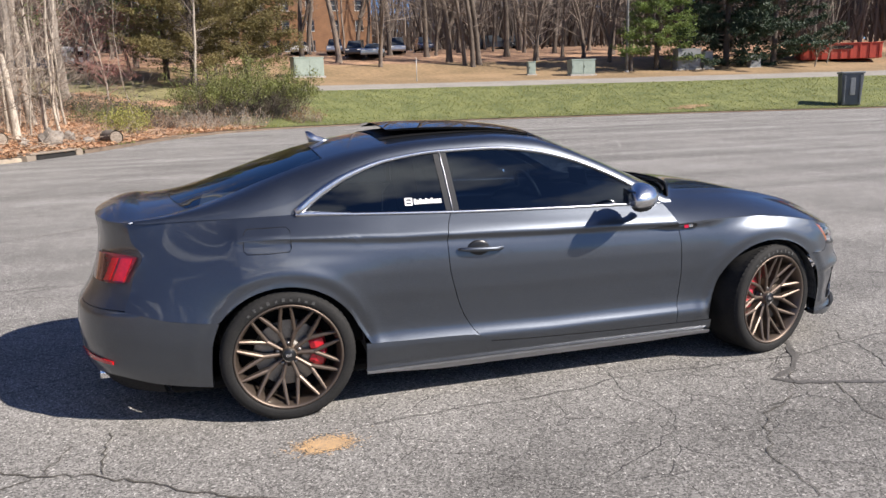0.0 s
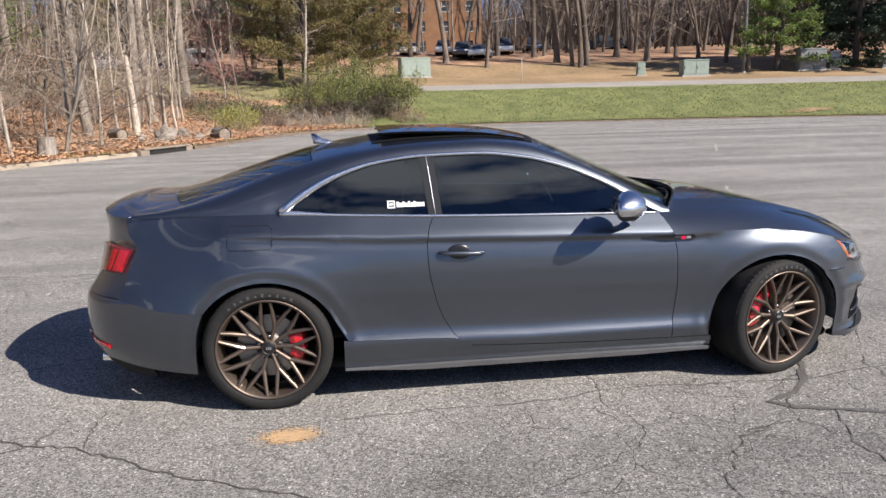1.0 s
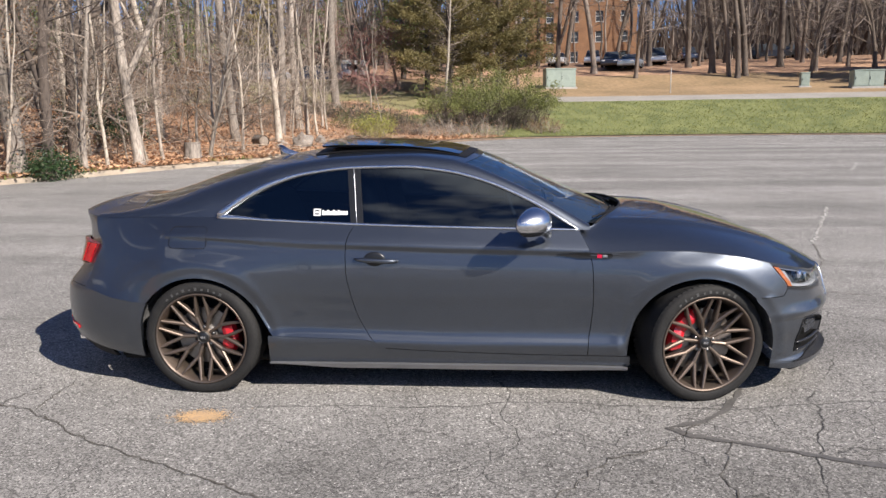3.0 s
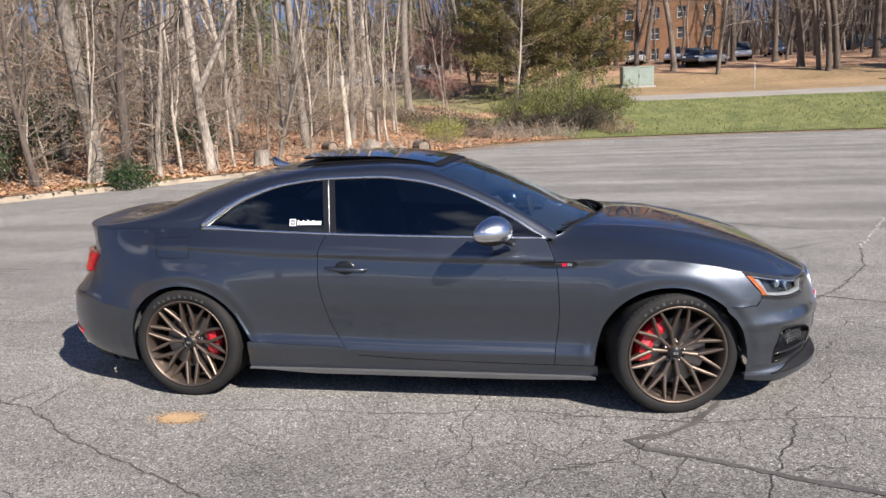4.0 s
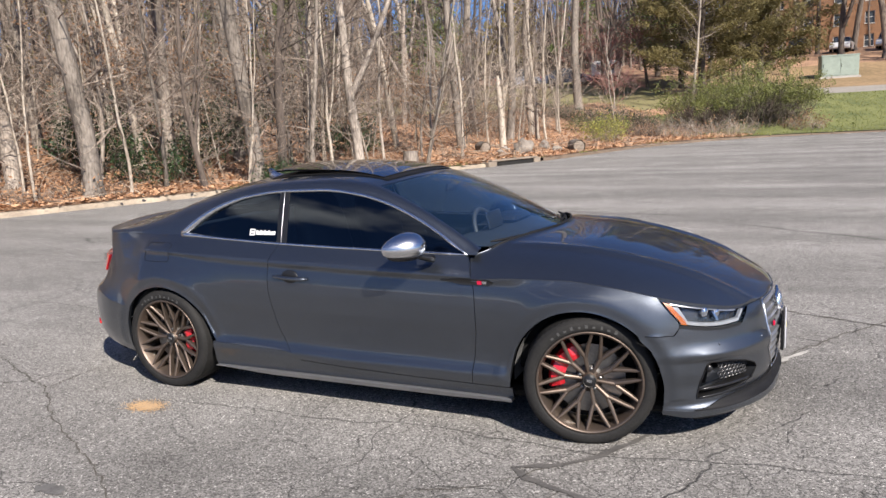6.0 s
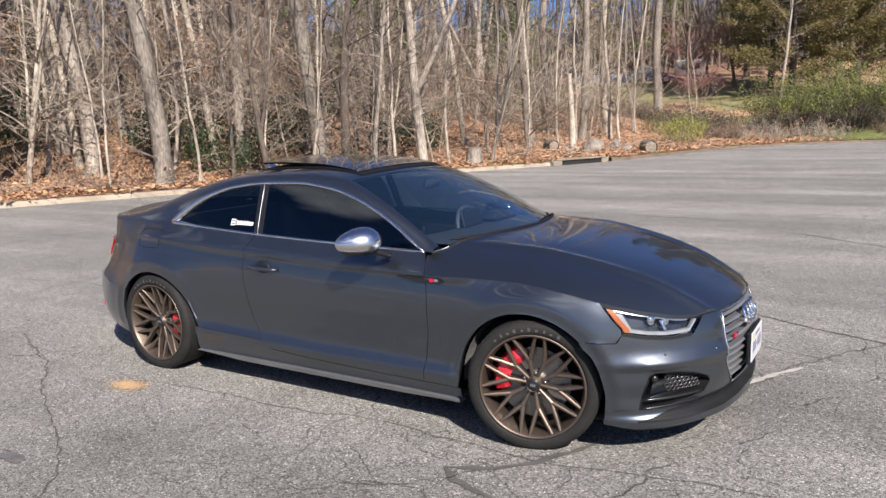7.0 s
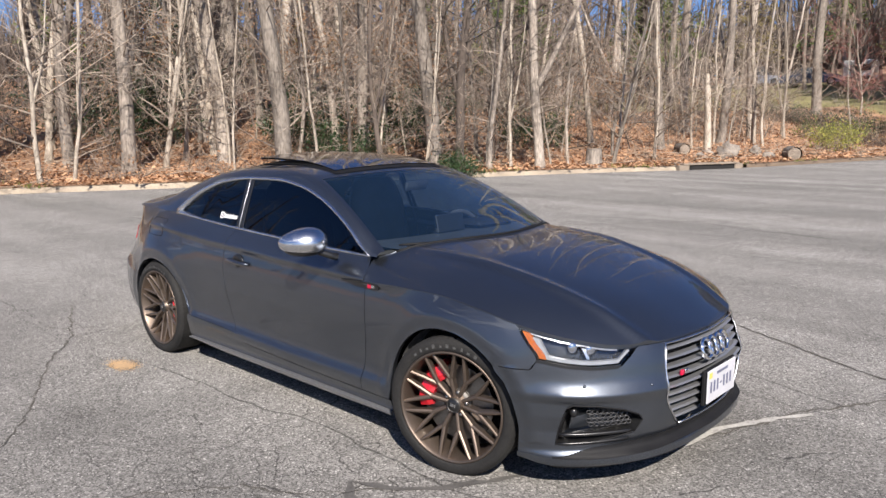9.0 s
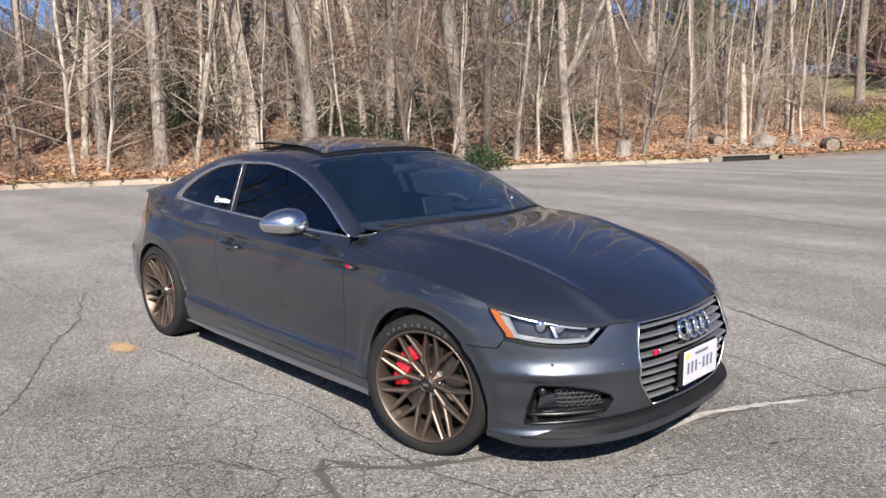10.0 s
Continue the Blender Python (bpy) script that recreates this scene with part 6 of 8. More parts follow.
# ---- trees and undergrowth ----


def limb(heap, rnd, start, direction, length, radius, level, sides, spread=0.9, droop=0.0, twig_count=5, leaves=None, segs=4, wobble=0.16):
    """A branch with its side twigs, added to heap; leaves gets the places of twig ends."""
    pts, rad = [Vector(start)], [radius]
    d = Vector(direction).normalized()
    for k in range(segs):
        d = (d + Vector((rnd.uniform(-wobble, wobble), rnd.uniform(-wobble, wobble), rnd.uniform(-wobble, wobble) * 0.8 - droop))).normalized()
        pts.append(pts[-1] + d * length / segs)
        rad.append(max(0.005, radius * (1 - 0.85 * (k + 1) / segs)))
    heap.tube(pts, rad, sides)
    if leaves is not None:
        leaves.append(pts[-1])
    if level <= 0:
        return
    for k in range(twig_count):
        t = rnd.uniform(0.2, 0.98)
        i = min(segs - 1, int(t * segs))
        p = pts[i].lerp(pts[i + 1], t * segs - i)
        ax = (pts[i + 1] - pts[i]).normalized()
        side = Vector((rnd.uniform(-1, 1), rnd.uniform(-1, 1), rnd.uniform(-0.5, 0.9)))
        side = (side - ax * side.dot(ax)).normalized()
        limb(heap, rnd, p, ax * (1 - spread * 0.5) + side * spread, length * rnd.uniform(0.3, 0.55), max(0.0062, rad[i] * 0.52), level - 1, 3, spread, droop, max(2, twig_count - 2), leaves, 3 if level > 1 else 2, wobble)


def bare_tree(seed, height, radius, low=10, high=14, lean=0.03, fork=0, twigs=5, level=2, leaf_mat=None, low_from=0.07, low_len=(0.7, 2.4)):
    """Trunk mesh and crown mesh of a leafless tree that stands at the origin."""
    rnd = random.Random(seed)
    trunk, crown, ends = Heap(), Heap(), []
    n = 16
    stems = [(Vector((0, 0, -0.25)), Vector((rnd.uniform(-lean, lean), rnd.uniform(-lean, lean), 1)), height, radius)]
    lines = []
    for base, d, h, r in stems:
        pts, rad = [base], [r * 1.5]
        for k in range(n):
            t = (k + 1) / n
            d = (d + Vector((rnd.uniform(-0.085, 0.085), rnd.uniform(-0.085, 0.085), 0.045))).normalized()
            pts.append(pts[-1] + d * (h / n if k else 0.6))
            rad.append(r * (1.02 - 0.86 * t))
        trunk.tube(pts, rad, 8)
        lines.append((pts, rad))
    for f in range(fork):
        pts, rad = lines[0]
        i = rnd.choice((2, 3, 4, 5))
        d = Vector((rnd.uniform(-1, 1), rnd.uniform(-1, 1), rnd.uniform(1.3, 2.2))).normalized()
        q, w = [pts[i]], [rad[i] * 0.72]
        h = height * rnd.uniform(0.4, 0.7)
        for k in range(7):
            d = (d + Vector((rnd.uniform(-0.1, 0.1), rnd.uniform(-0.1, 0.1), 0.14))).normalized()
            q.append(q[-1] + d * h / 7)
            w.append(rad[i] * 0.72 * (1 - 0.9 * (k + 1) / 7))
        trunk.tube(q, w, 6)
        lines.append((q, w))
    for pts, rad in lines:
        m = len(pts) - 1
        for k in range(low + high if pts is lines[0][0] else high // 2):
            t = rnd.uniform(low_from, 0.4) if k < low else rnd.uniform(0.36, 0.98)
            i = min(m - 1, int(t * m))
            p = pts[i].lerp(pts[i + 1], t * m - i)
            a = rnd.uniform(0, 2 * math.pi)
            up = rnd.uniform(0.12, 0.95) if k < low else rnd.uniform(0.4, 1.1)
            ln = rnd.uniform(*low_len) if k < low else (1.1 - t) * height * rnd.uniform(0.28, 0.42) + 0.5
            r = min(rad[i] * 0.42, 0.010 + 0.008 * ln)
            limb(crown, rnd, p, Vector((math.cos(a), math.sin(a), up)), ln, r, level if k < low else min(1, level), 3, 0.85, 0.0, twigs, ends)
    return trunk, crown, ends


def leaf_quads(heap, rnd, centres, count, size, reach, flat=0.0):
    """Small folded leaves strewn round the given places."""
    for _ in range(count):
        c = centres[rnd.randrange(len(centres))]
        p = c + Vector((rnd.gauss(0, reach), rnd.gauss(0, reach), rnd.gauss(0, reach * (1 - flat))))
        a = Vector((rnd.uniform(-1, 1), rnd.uniform(-1, 1), rnd.uniform(-1, 1) * (1 - 0.8 * flat))).normalized()
        b = a.cross(Vector((rnd.uniform(-1, 1), rnd.uniform(-1, 1), rnd.uniform(-1, 1)))).normalized()
        s = size * rnd.uniform(0.6, 1.4)
        n = a.cross(b) * s * 0.25
        heap.add([p - a * s, p - b * s * 0.5 + n, p + a * s, p + b * s * 0.5 + n], [(0, 1, 2), (0, 2, 3)])


def place_on_land(i, d):
    p = KP[i] + KN[i] * d
    return p.x, p.y, rise(d, rightness(i))


def plant(kinds, x, y, rnd, label, category="tree", group="", z=None, scale=None, name="tree", turn=None):
    """One tree of the given kinds at a place: an Empty with its trunk and crown."""
    trunk_me, crown_me, leaf_me = kinds[rnd.randrange(len(kinds))]
    s = scale or rnd.uniform(0.85, 1.18)
    d, i = near_kerb(x, y)
    if 0.55 > d > -2:
        x, y = x + KN[i].x * (0.55 - d), y + KN[i].y * (0.55 - d)
    m = pose(x, y, (ground_z(x, y) if z is None else z) - 0.04, rnd.uniform(-2.5, 2.5), rnd.uniform(-2.5, 2.5), rnd.uniform(0, 360) if turn is None else turn) @ Matrix.Diagonal((s, s, s, 1))
    t = thing(name, m, label, category, group)
    part_mesh("trunk", trunk_me, t)
    part_mesh("crown", crown_me, t)
    if leaf_me:
        part_mesh("foliage", leaf_me, t)
    return t


def tree_kind(name, seed, bark, twig, leaf=None, leaf_count=0, leaf_size=0.06, **kw):
    trunk, crown, ends = bare_tree(seed, **kw)
    lm = None
    if leaf:
        h = Heap()
        rnd = random.Random(seed + 50)
        low = [e for e in ends if e.z < 7] or ends
        leaf_quads(h, rnd, low, leaf_count, leaf_size, 0.14)
        lm = h.mesh(name + "_leaves", leaf)
    return trunk.mesh(name + "_trunk", bark, True), crown.mesh(name + "_crown", twig), lm


TALL = [tree_kind("tall", 11, BARK, TWIG, height=21, radius=0.22, low=24, high=18, twigs=4),
        tree_kind("tall", 12, BARK, TWIG, height=19, radius=0.19, low=24, high=17, fork=1, twigs=4),
        tree_kind("tall", 13, BARK, TWIG, height=22, radius=0.25, low=22, high=18, twigs=4),
        tree_kind("tall", 14, BARK_PALE, TWIG, height=16, radius=0.12, low=22, high=14, lean=0.07, twigs=4)]
TWISTED = [tree_kind("twisted", 21, BARK_DARK, TWIG, height=12, radius=0.13, low=12, high=9, fork=2, lean=0.1, twigs=4)]
PALE = [tree_kind("pale", 31, BARK_PALE, TWIG_PALE, height=10, radius=0.075, low=16, high=12, fork=2, lean=0.12, twigs=4, low_from=0.12),
        tree_kind("pale", 32, BARK_PALE, TWIG, height=9.5, radius=0.055, low=16, high=10, fork=1, lean=0.14, twigs=4)]
SLIM = [tree_kind("slim", 41, BARK, TWIG, height=10, radius=0.065, low=13, high=8, lean=0.06, twigs=3),
        tree_kind("slim", 42, BARK, TWIG, height=11.5, radius=0.085, low=13, high=8, lean=0.05, twigs=3),
        tree_kind("slim", 43, BARK_DARK, TWIG, height=10.5, radius=0.075, low=13, high=8, lean=0.08, twigs=3),
        tree_kind("slim", 44, BARK_PALE, TWIG, height=9, radius=0.045, low=12, high=8, lean=0.1, twigs=3)]
SAPLING = [tree_kind("sapling", 51, BARK, TWIG, height=5.5, radius=0.026, low=9, high=7, lean=0.18, twigs=3, fork=1),
           tree_kind("sapling", 52, BARK_DARK, TWIG, height=4.2, radius=0.020, low=9, high=7, lean=0.2, twigs=3, fork=1),
           tree_kind("sapling", 53, BARK_PALE, TWIG_PALE, height=6.5, radius=0.032, low=10, high=8, lean=0.15, twigs=3),
           tree_kind("sapling", 54, BARK, TWIG, LEAF_BROWN, 260, 0.032, height=4.8, radius=0.024, low=9, high=8, lean=0.15, twigs=3)]
HILL = [tree_kind("hill", 91, BARK_BROWN, TWIG, height=21, radius=0.20, low=14, high=12, twigs=5, level=2, low_from=0.16, low_len=(1.2, 3.6)),
        tree_kind("hill", 92, BARK_BROWN, TWIG, height=15, radius=0.16, low=14, high=12, twigs=5, level=2, fork=1, low_from=0.14, low_len=(1.2, 4.0)),
        tree_kind("hill", 93, BARK_DARK, TWIG, height=22, radius=0.22, low=12, high=12, twigs=5, level=2, fork=1, low_from=0.18, low_len=(1.4, 4.0))]
FAR = [tree_kind("far", 61, BARK, TWIG, height=18, radius=0.16, low=6, high=14, twigs=4, level=1),
       tree_kind("far", 62, BARK, TWIG, height=16, radius=0.13, low=8, high=14, twigs=4, level=1, fork=1),
       tree_kind("far", 63, BARK_DARK, TWIG, height=20, radius=0.19, low=6, high=16, twigs=4, level=1)]
WOOD = [tree_kind("wood", 65, BARK, TWIG, height=18, radius=0.16, low=3, high=8, twigs=3, level=1),
        tree_kind("wood", 66, BARK, TWIG, height=16, radius=0.13, low=4, high=8, twigs=3, level=1),
        tree_kind("wood", 67, BARK_DARK, TWIG, height=20, radius=0.17, low=3, high=9, twigs=3, level=1)]
ARCH = [tree_kind("arching", 81, BARK_PALE, TWIG_PALE, height=7.5, radius=0.06, low=9, high=8, lean=0.09, fork=1, twigs=4, low_from=0.12, low_len=(1.6, 4.2)),
        tree_kind("arching", 82, BARK_PALE, TWIG_PALE, height=9.0, radius=0.075, low=8, high=9, lean=0.12, fork=1, twigs=4, low_from=0.15, low_len=(1.4, 3.6))]
BEECH = [tree_kind("beech", 95, BARK, TWIG, LEAF_BROWN, 1500, 0.045, height=9, radius=0.07, low=16, high=8, fork=1, lean=0.06, twigs=5, low_from=0.22, low_len=(0.9, 2.2))]
MAPLE = [tree_kind("maple", 71, BARK, TWIG_RED, LEAF_MAPLE, 1100, 0.05, height=7.5, radius=0.09, low=16, high=12, fork=2, twigs=5, low_len=(1.5, 3.4))]

def island_tint(name, a, b, rough=0.85, through_light=0.0):
    """A material that differs from piece to piece of a joined mesh."""
    m = bpy.data.materials.new(name)
    m.use_nodes = True
    nt = m.node_tree
    g, mix = nt.nodes.new("ShaderNodeNewGeometry"), nt.nodes.new("ShaderNodeMix")
    mix.data_type = "RGBA"
    mix.inputs[6].default_value, mix.inputs[7].default_value = (*b, 1), (*a, 1)
    nt.links.new(g.outputs["Random Per Island"], mix.inputs[0])
    nt.links.new(mix.outputs[2], nt.nodes["Principled BSDF"].inputs["Base Color"])
    nt.nodes["Principled BSDF"].inputs["Roughness"].default_value = rough
    if through_light:
        tr, ms = nt.nodes.new("ShaderNodeBsdfTranslucent"), nt.nodes.new("ShaderNodeMixShader")
        ms.inputs[0].default_value = through_light
        nt.links.new(mix.outputs[2], tr.inputs[0]), nt.links.new(nt.nodes["Principled BSDF"].outputs[0], ms.inputs[1])
        nt.links.new(tr.outputs[0], ms.inputs[2]), nt.links.new(ms.outputs[0], nt.nodes["Material Output"].inputs[0])
    return m


def mesh_arrays(me):
    v = np.empty(len(me.vertices) * 3)
    me.vertices.foreach_get("co", v)
    f = np.empty(len(me.loops), dtype=np.int64)
    me.loops.foreach_get("vertex_index", f)
    n = np.empty(len(me.polygons), dtype=np.int64)
    me.polygons.foreach_get("loop_total", n)
    return v.reshape(-1, 3), f, n


def joined_wood(name, spots, kinds, part_index, material, label, rnd):
    """Many far trees in one mesh."""
    src = [mesh_arrays(k[part_index]) for k in kinds]
    vs, fs, ns, off = [], [], [], 0
    for x, y, z, s, a, k in spots:
        v, f, n = src[k % len(src)]
        c, q = math.cos(a), math.sin(a)
        vs.append(v @ np.array([[c, q, 0], [-q, c, 0], [0, 0, 1]]) * s + (x, y, z))
        fs.append(f + off)
        ns.append(n)
        off += len(v)
    v, f, n = np.concatenate(vs), np.concatenate(fs), np.concatenate(ns)
    me = bpy.data.meshes.new(name)
    me.vertices.add(len(v))
    me.vertices.foreach_set("co", v.ravel())
    me.loops.add(len(f))
    me.loops.foreach_set("vertex_index", f)
    me.polygons.add(len(n))
    me.polygons.foreach_set("loop_start", np.concatenate(([0], np.cumsum(n)[:-1])))
    me.polygons.foreach_set("loop_total", n)
    me.materials.append(material)
    me.update(calc_edges=True)
    tagged(new(name, me), label, "wood", kind="stuff")


LABEL_TALL = "tall leafless grey-barked tree at the edge of the wood"
LABEL_SLIM = "slim leafless tree in the brown wood"
LABEL_SAP = "thin bare sapling among fallen leaves"
LABEL_FAR = "distant leafless tree in a brown wood"


TRUNKS_ABOVE_PATH = [(9.59, 72.59, 1.5), (13.12, 68.99, 1.3), (19.61, 75.42, 1.6), (20.63, 70.33, 1.6), (22.24, 67.58, 1.3), (23.19, 68.4, 1.5), (27.99, 73.11, 1.6), (29.63, 68.72, 1.3), (34.05, 74.15, 1.6), (35.1, 68.99, 1.3), (38.99, 70.18, 1.6), (7.74, 83.31, 1.5), (13.92, 87.19, 1.6),
                     (33.08, 81.9, 1.7), (16.22, 78.82, 1.4), (24.67, 80.07, 1.4), (44.5, 73.08, 1.6), (6.26, 76, 1.3)]


def plant_wood():
    rnd = random.Random(7)
    # trunks that stand out near the kerb: place, kind, scale, turn
    for x, y, kinds, s, lab in (
            (-9.76, 11.96, [TALL[2]], 0.95, LABEL_TALL), (-9.41, 12.71, TWISTED, 1.15, "dark twisted leafless tree at the kerb"), (-9.71, 13.98, [SLIM[1]], 1.0, LABEL_SLIM),
            (-9.21, 14.64, [PALE[1]], 1.0, "pale slender leafless tree at the kerb"), (-9.49, 15.87, [TALL[1]], 0.9, LABEL_TALL), (-9.37, 19.1, [PALE[0]], 0.95, "pale leafless tree with patchy bark"),
            (-15.92, 3.99, [PALE[1]], 0.9, "pale leaning leafless tree at the kerb"), (-16.73, 5.8, [TALL[0]], 0.95, LABEL_TALL), (-16.99, 6.98, [PALE[0]], 1.1, "pale forked leafless tree at the kerb"),
            (-21.26, 10.63, [TALL[1]], 0.9, LABEL_TALL), (-22.66, 12.6, [TALL[2]], 1.05, LABEL_TALL), (-23.36, 14.57, [TALL[0]], 0.95, LABEL_TALL), (-13.89, 8.91, [TALL[2]], 1.0, LABEL_TALL),
            (-15.75, 12.43, [TALL[3]], 1.05, LABEL_TALL), (-13.48, 9.75, [SLIM[3]], 1.0, LABEL_SLIM), (-13.53, 11.05, [SLIM[0]], 1.0, LABEL_SLIM), (-12.03, 11.22, TWISTED, 0.7, "dark slender leafless tree at the kerb"),
            (-11.53, 12.39, [PALE[1]], 0.85, "pale slender leafless tree at the kerb"), (-13.55, 16.86, [SLIM[1]], 1.0, LABEL_SLIM), (-10.43, 14.25, [SLIM[3]], 1.1, LABEL_SLIM), (-10.41, 17.97, [SLIM[0]], 0.9, LABEL_SLIM),
            (-18.29, 9.36, [TALL[3]], 1.0, LABEL_TALL), (-18.74, 5.03, [TALL[1]], 1.0, LABEL_TALL), (-19.55, 2.29, [TALL[0]], 1.1, LABEL_TALL), (-18.15, 0.37, [SLIM[2]], 1.1, LABEL_SLIM)):
        plant(kinds, x, y, rnd, lab, scale=s, group="trees along the kerb")
    for x, y, k, sc, turn in ((-9.03, 21.45, 0, 1.0, 40), (-9.88, 26.32, 0, 0.9, 260), (-10.12, 29.12, 0, 1.05, 330), (-8.61, 30.87, 1, 0.9, 80), (-12.47, 17.38, 1, 1.0, 20), (-17.74, 8, 1, 1.0, 330), (-16.01, 3.26, 0, 1.1, 0), (-9.2, 35.41, 1, 0.9, 30)):
        plant([ARCH[k]], x, y, rnd, "pale leafless tree with long arching branches", scale=sc, turn=turn, group="pale trees near the drain")
    for x, y, s in ((-16.3, 11.2, 1.0), (-12.9, 14.4, 0.9), (-20.2, 7.2, 1.1), (-10.6, 21.2, 0.8), (-17.4, 16.2, 1.1)):
        plant(BEECH, x, y, rnd, "young beech keeping its dry orange leaves", scale=s, group="beeches of the wood")
    # a dark tree whose stem bends over to one side
    crook = thing("tree", pose(-12.1, 15.9, ground_z(-12.1, 15.9) - 0.05, 0, 0, 32.5), "dark crooked leafless tree bending sideways", "tree", "trees along the kerb")
    stem, twigs = Heap(), Heap()
    line = [Vector(v) for v in ((0, 0, -0.2), (0.01, 0, 0.9), (0.05, 0.02, 1.9), (0.14, 0, 3.0), (0.36, 0.03, 3.75), (0.74, 0, 4.2), (1.18, 0.05, 4.45), (1.45, 0, 5.0), (2.5, 0.1, 6.2), (3.0, 0.0, 7.6))]
    stem.tube(line, [0.19, 0.15, 0.135, 0.125, 0.12, 0.115, 0.11, 0.10, 0.07, 0.04], 9)
    for k in range(16):
        i = rnd.randrange(3, 9)
        limb(twigs, rnd, line[i].lerp(line[i + 1], rnd.random()), (rnd.uniform(-1, 1), rnd.uniform(-1, 1), rnd.uniform(0, 1)), rnd.uniform(0.7, 2.2), 0.02, 2, 3, 0.85, 0.0, 4)
    part_mesh("trunk", stem.mesh("crooked_trunk", BARK_DARK, True), crook)
    part_mesh("crown", twigs.mesh("crooked_crown", TWIG), crook)
    used = []

    def scatter(count, i0, i1, d0, d1, gap, kinds, label, group, power=1.0, rmax=0.25, rmin=-1.0, tries=40):
        done = 0
        for _ in range(count * tries):
            if done >= count:
                return
            i = rnd.randrange(i0, i1)
            d = d0 + (d1 - d0) * rnd.random() ** power
            r = rightness(i)
            if not rmin <= r <= rmax:
                continue
            x, y, z = place_on_land(i, d)
            if any((x - a) ** 2 + (y - b) ** 2 < gap * gap for a, b in used):
                continue
            if d < 1.8 and -8.5 < KP[i].x < -4.0 and KP[i].y > 18:
                continue
            used.append((x, y))
            plant(kinds, x, y, rnd, label, "sapling" if kinds is SAPLING else "tree", group, z)
            done += 1

    iv = next(i for i, p in enumerate(KP) if p.y > -6)
    i30 = next(i for i, p in enumerate(KP) if p.y > 33.5)
    i20 = next(i for i, p in enumerate(KP) if p.y > 18.9)
    last = len(KP) - 40
    scatter(26, iv, i20, 1.6, 14, 1.6, TALL + TALL + TALL[:3] + [SLIM[1], PALE[0]], LABEL_TALL, "trees of the wood")
    scatter(22, i20 - 4, i30 + 4, 4.0, 22, 1.5, SLIM[1:3] + [TALL[0], TALL[3], TALL[1]], LABEL_SLIM, "trees of the wood", rmax=0.9)
    scatter(52, iv, i20, 0.6, 13, 0.5, SAPLING, LABEL_SAP, "saplings of the wood", 1.1)
    scatter(34, i20 - 4, i30 + 3, 2.6, 17, 0.7, SAPLING, LABEL_SAP, "saplings of the wood", 1.2, rmax=0.9)
    scatter(40, iv, i20, 13, 36, 1.8, TALL[:3] + HILL + HILL + FAR, LABEL_FAR, "trees deep in the wood", 0.9)
    scatter(24, i20, i30 + 6, 14, 44, 1.7, HILL + FAR + TALL[:3], LABEL_FAR, "trees deep in the wood", 0.9, rmax=0.9)
    scatter(34, i30, last, 21, 38, 2.2, HILL, "leafless tree on leafy ground above the footpath", "trees above the footpath", rmax=1.1, rmin=0.3)
    for x, y, s in TRUNKS_ABOVE_PATH:
        plant(HILL, x, y, rnd, "thick grey leafless tree on leafy ground above the footpath", group="trees above the footpath", scale=s)
    # the deep wood in joined meshes
    spots = []
    for count, i0, i1, d0, d1, rmin in ((150, iv, i30, 28, 75, -1), (100, 8, i30, 75, 170, -1), (90, i20, i30 + 8, 22, 95, -1), (80, i30 - 12, last, 34, 62, 0.2), (80, i30 - 12, last, 62, 150, 0.2)):
        for _ in range(count):
            i, d = rnd.randrange(i0, i1), rnd.uniform(d0, d1)
            x, y, z = place_on_land(i, d)
            if rmin > 0 and 58 < math.hypot(x, y) < 92 and rnd.random() < 0.4:
                continue
            spots.append((x, y, z - 0.1, rnd.uniform(0.8, 1.25), rnd.uniform(0, 6.28), rnd.randrange(3)))
    for count, x0, x1, y0, y1 in ((90, -34, 3, 60, 108), (60, 14, 90, 84, 104), (50, -70, -30, 30, 90), (130, -10, 130, 108, 190)):
        for _ in range(count):
            x, y = rnd.uniform(x0, x1), rnd.uniform(y0, y1)
            spots.append((x, y, ground_z(x, y) - 0.1, rnd.uniform(0.8, 1.25), rnd.uniform(0, 6.28), rnd.randrange(3)))
    for k in range(40):
        spots.append((-75 + 190 * (k + rnd.random()) / 40, -82 - 26 * rnd.random(), -0.3, rnd.uniform(0.8, 1.2), rnd.uniform(0, 6.28), rnd.randrange(3)))
    # shade of the deep wood is put into these darker bark and twig colours
    joined_wood("far_wood_trunks", spots, WOOD, 0, island_tint("far_bark_shaded", (0.25, 0.205, 0.168), (0.055, 0.044, 0.036)), "far leafless trunks of a brown wood", rnd)
    joined_wood("far_wood_crowns", spots, WOOD, 1, island_tint("far_twigs_shaded", (0.18, 0.142, 0.116), (0.06, 0.046, 0.037)), "far bare crowns of a brown wood", rnd)
    # a haze of far twigs that closes the view between the trunks
    h = Heap()
    for _ in range(1500):
        a, r = radians(rnd.uniform(-78, 62)), rnd.uniform(92, 165)
        x, y = r * math.sin(a), r * math.cos(a)
        if -8 < x < 26 and y < 128:
            continue
        z = ground_z(x, y) - 0.3
        for _ in range(16):
            c = Vector((x + rnd.gauss(0, 1.6), y + rnd.gauss(0, 1.6), z + rnd.uniform(0, 2)))
            ht, w = rnd.uniform(3, 13) * (0.75 if a < -0.30 else 1.0), rnd.uniform(0.05, 0.16)
            lean = Vector((rnd.gauss(0, 0.28), rnd.gauss(0, 0.28), 1)) * ht
            s = Vector((math.cos(a), -math.sin(a), 0)) * w
            h.add([c - s, c + s, c + lean * 0.55 + s * 0.7, c + lean], [(0, 1, 2), (0, 2, 3)])
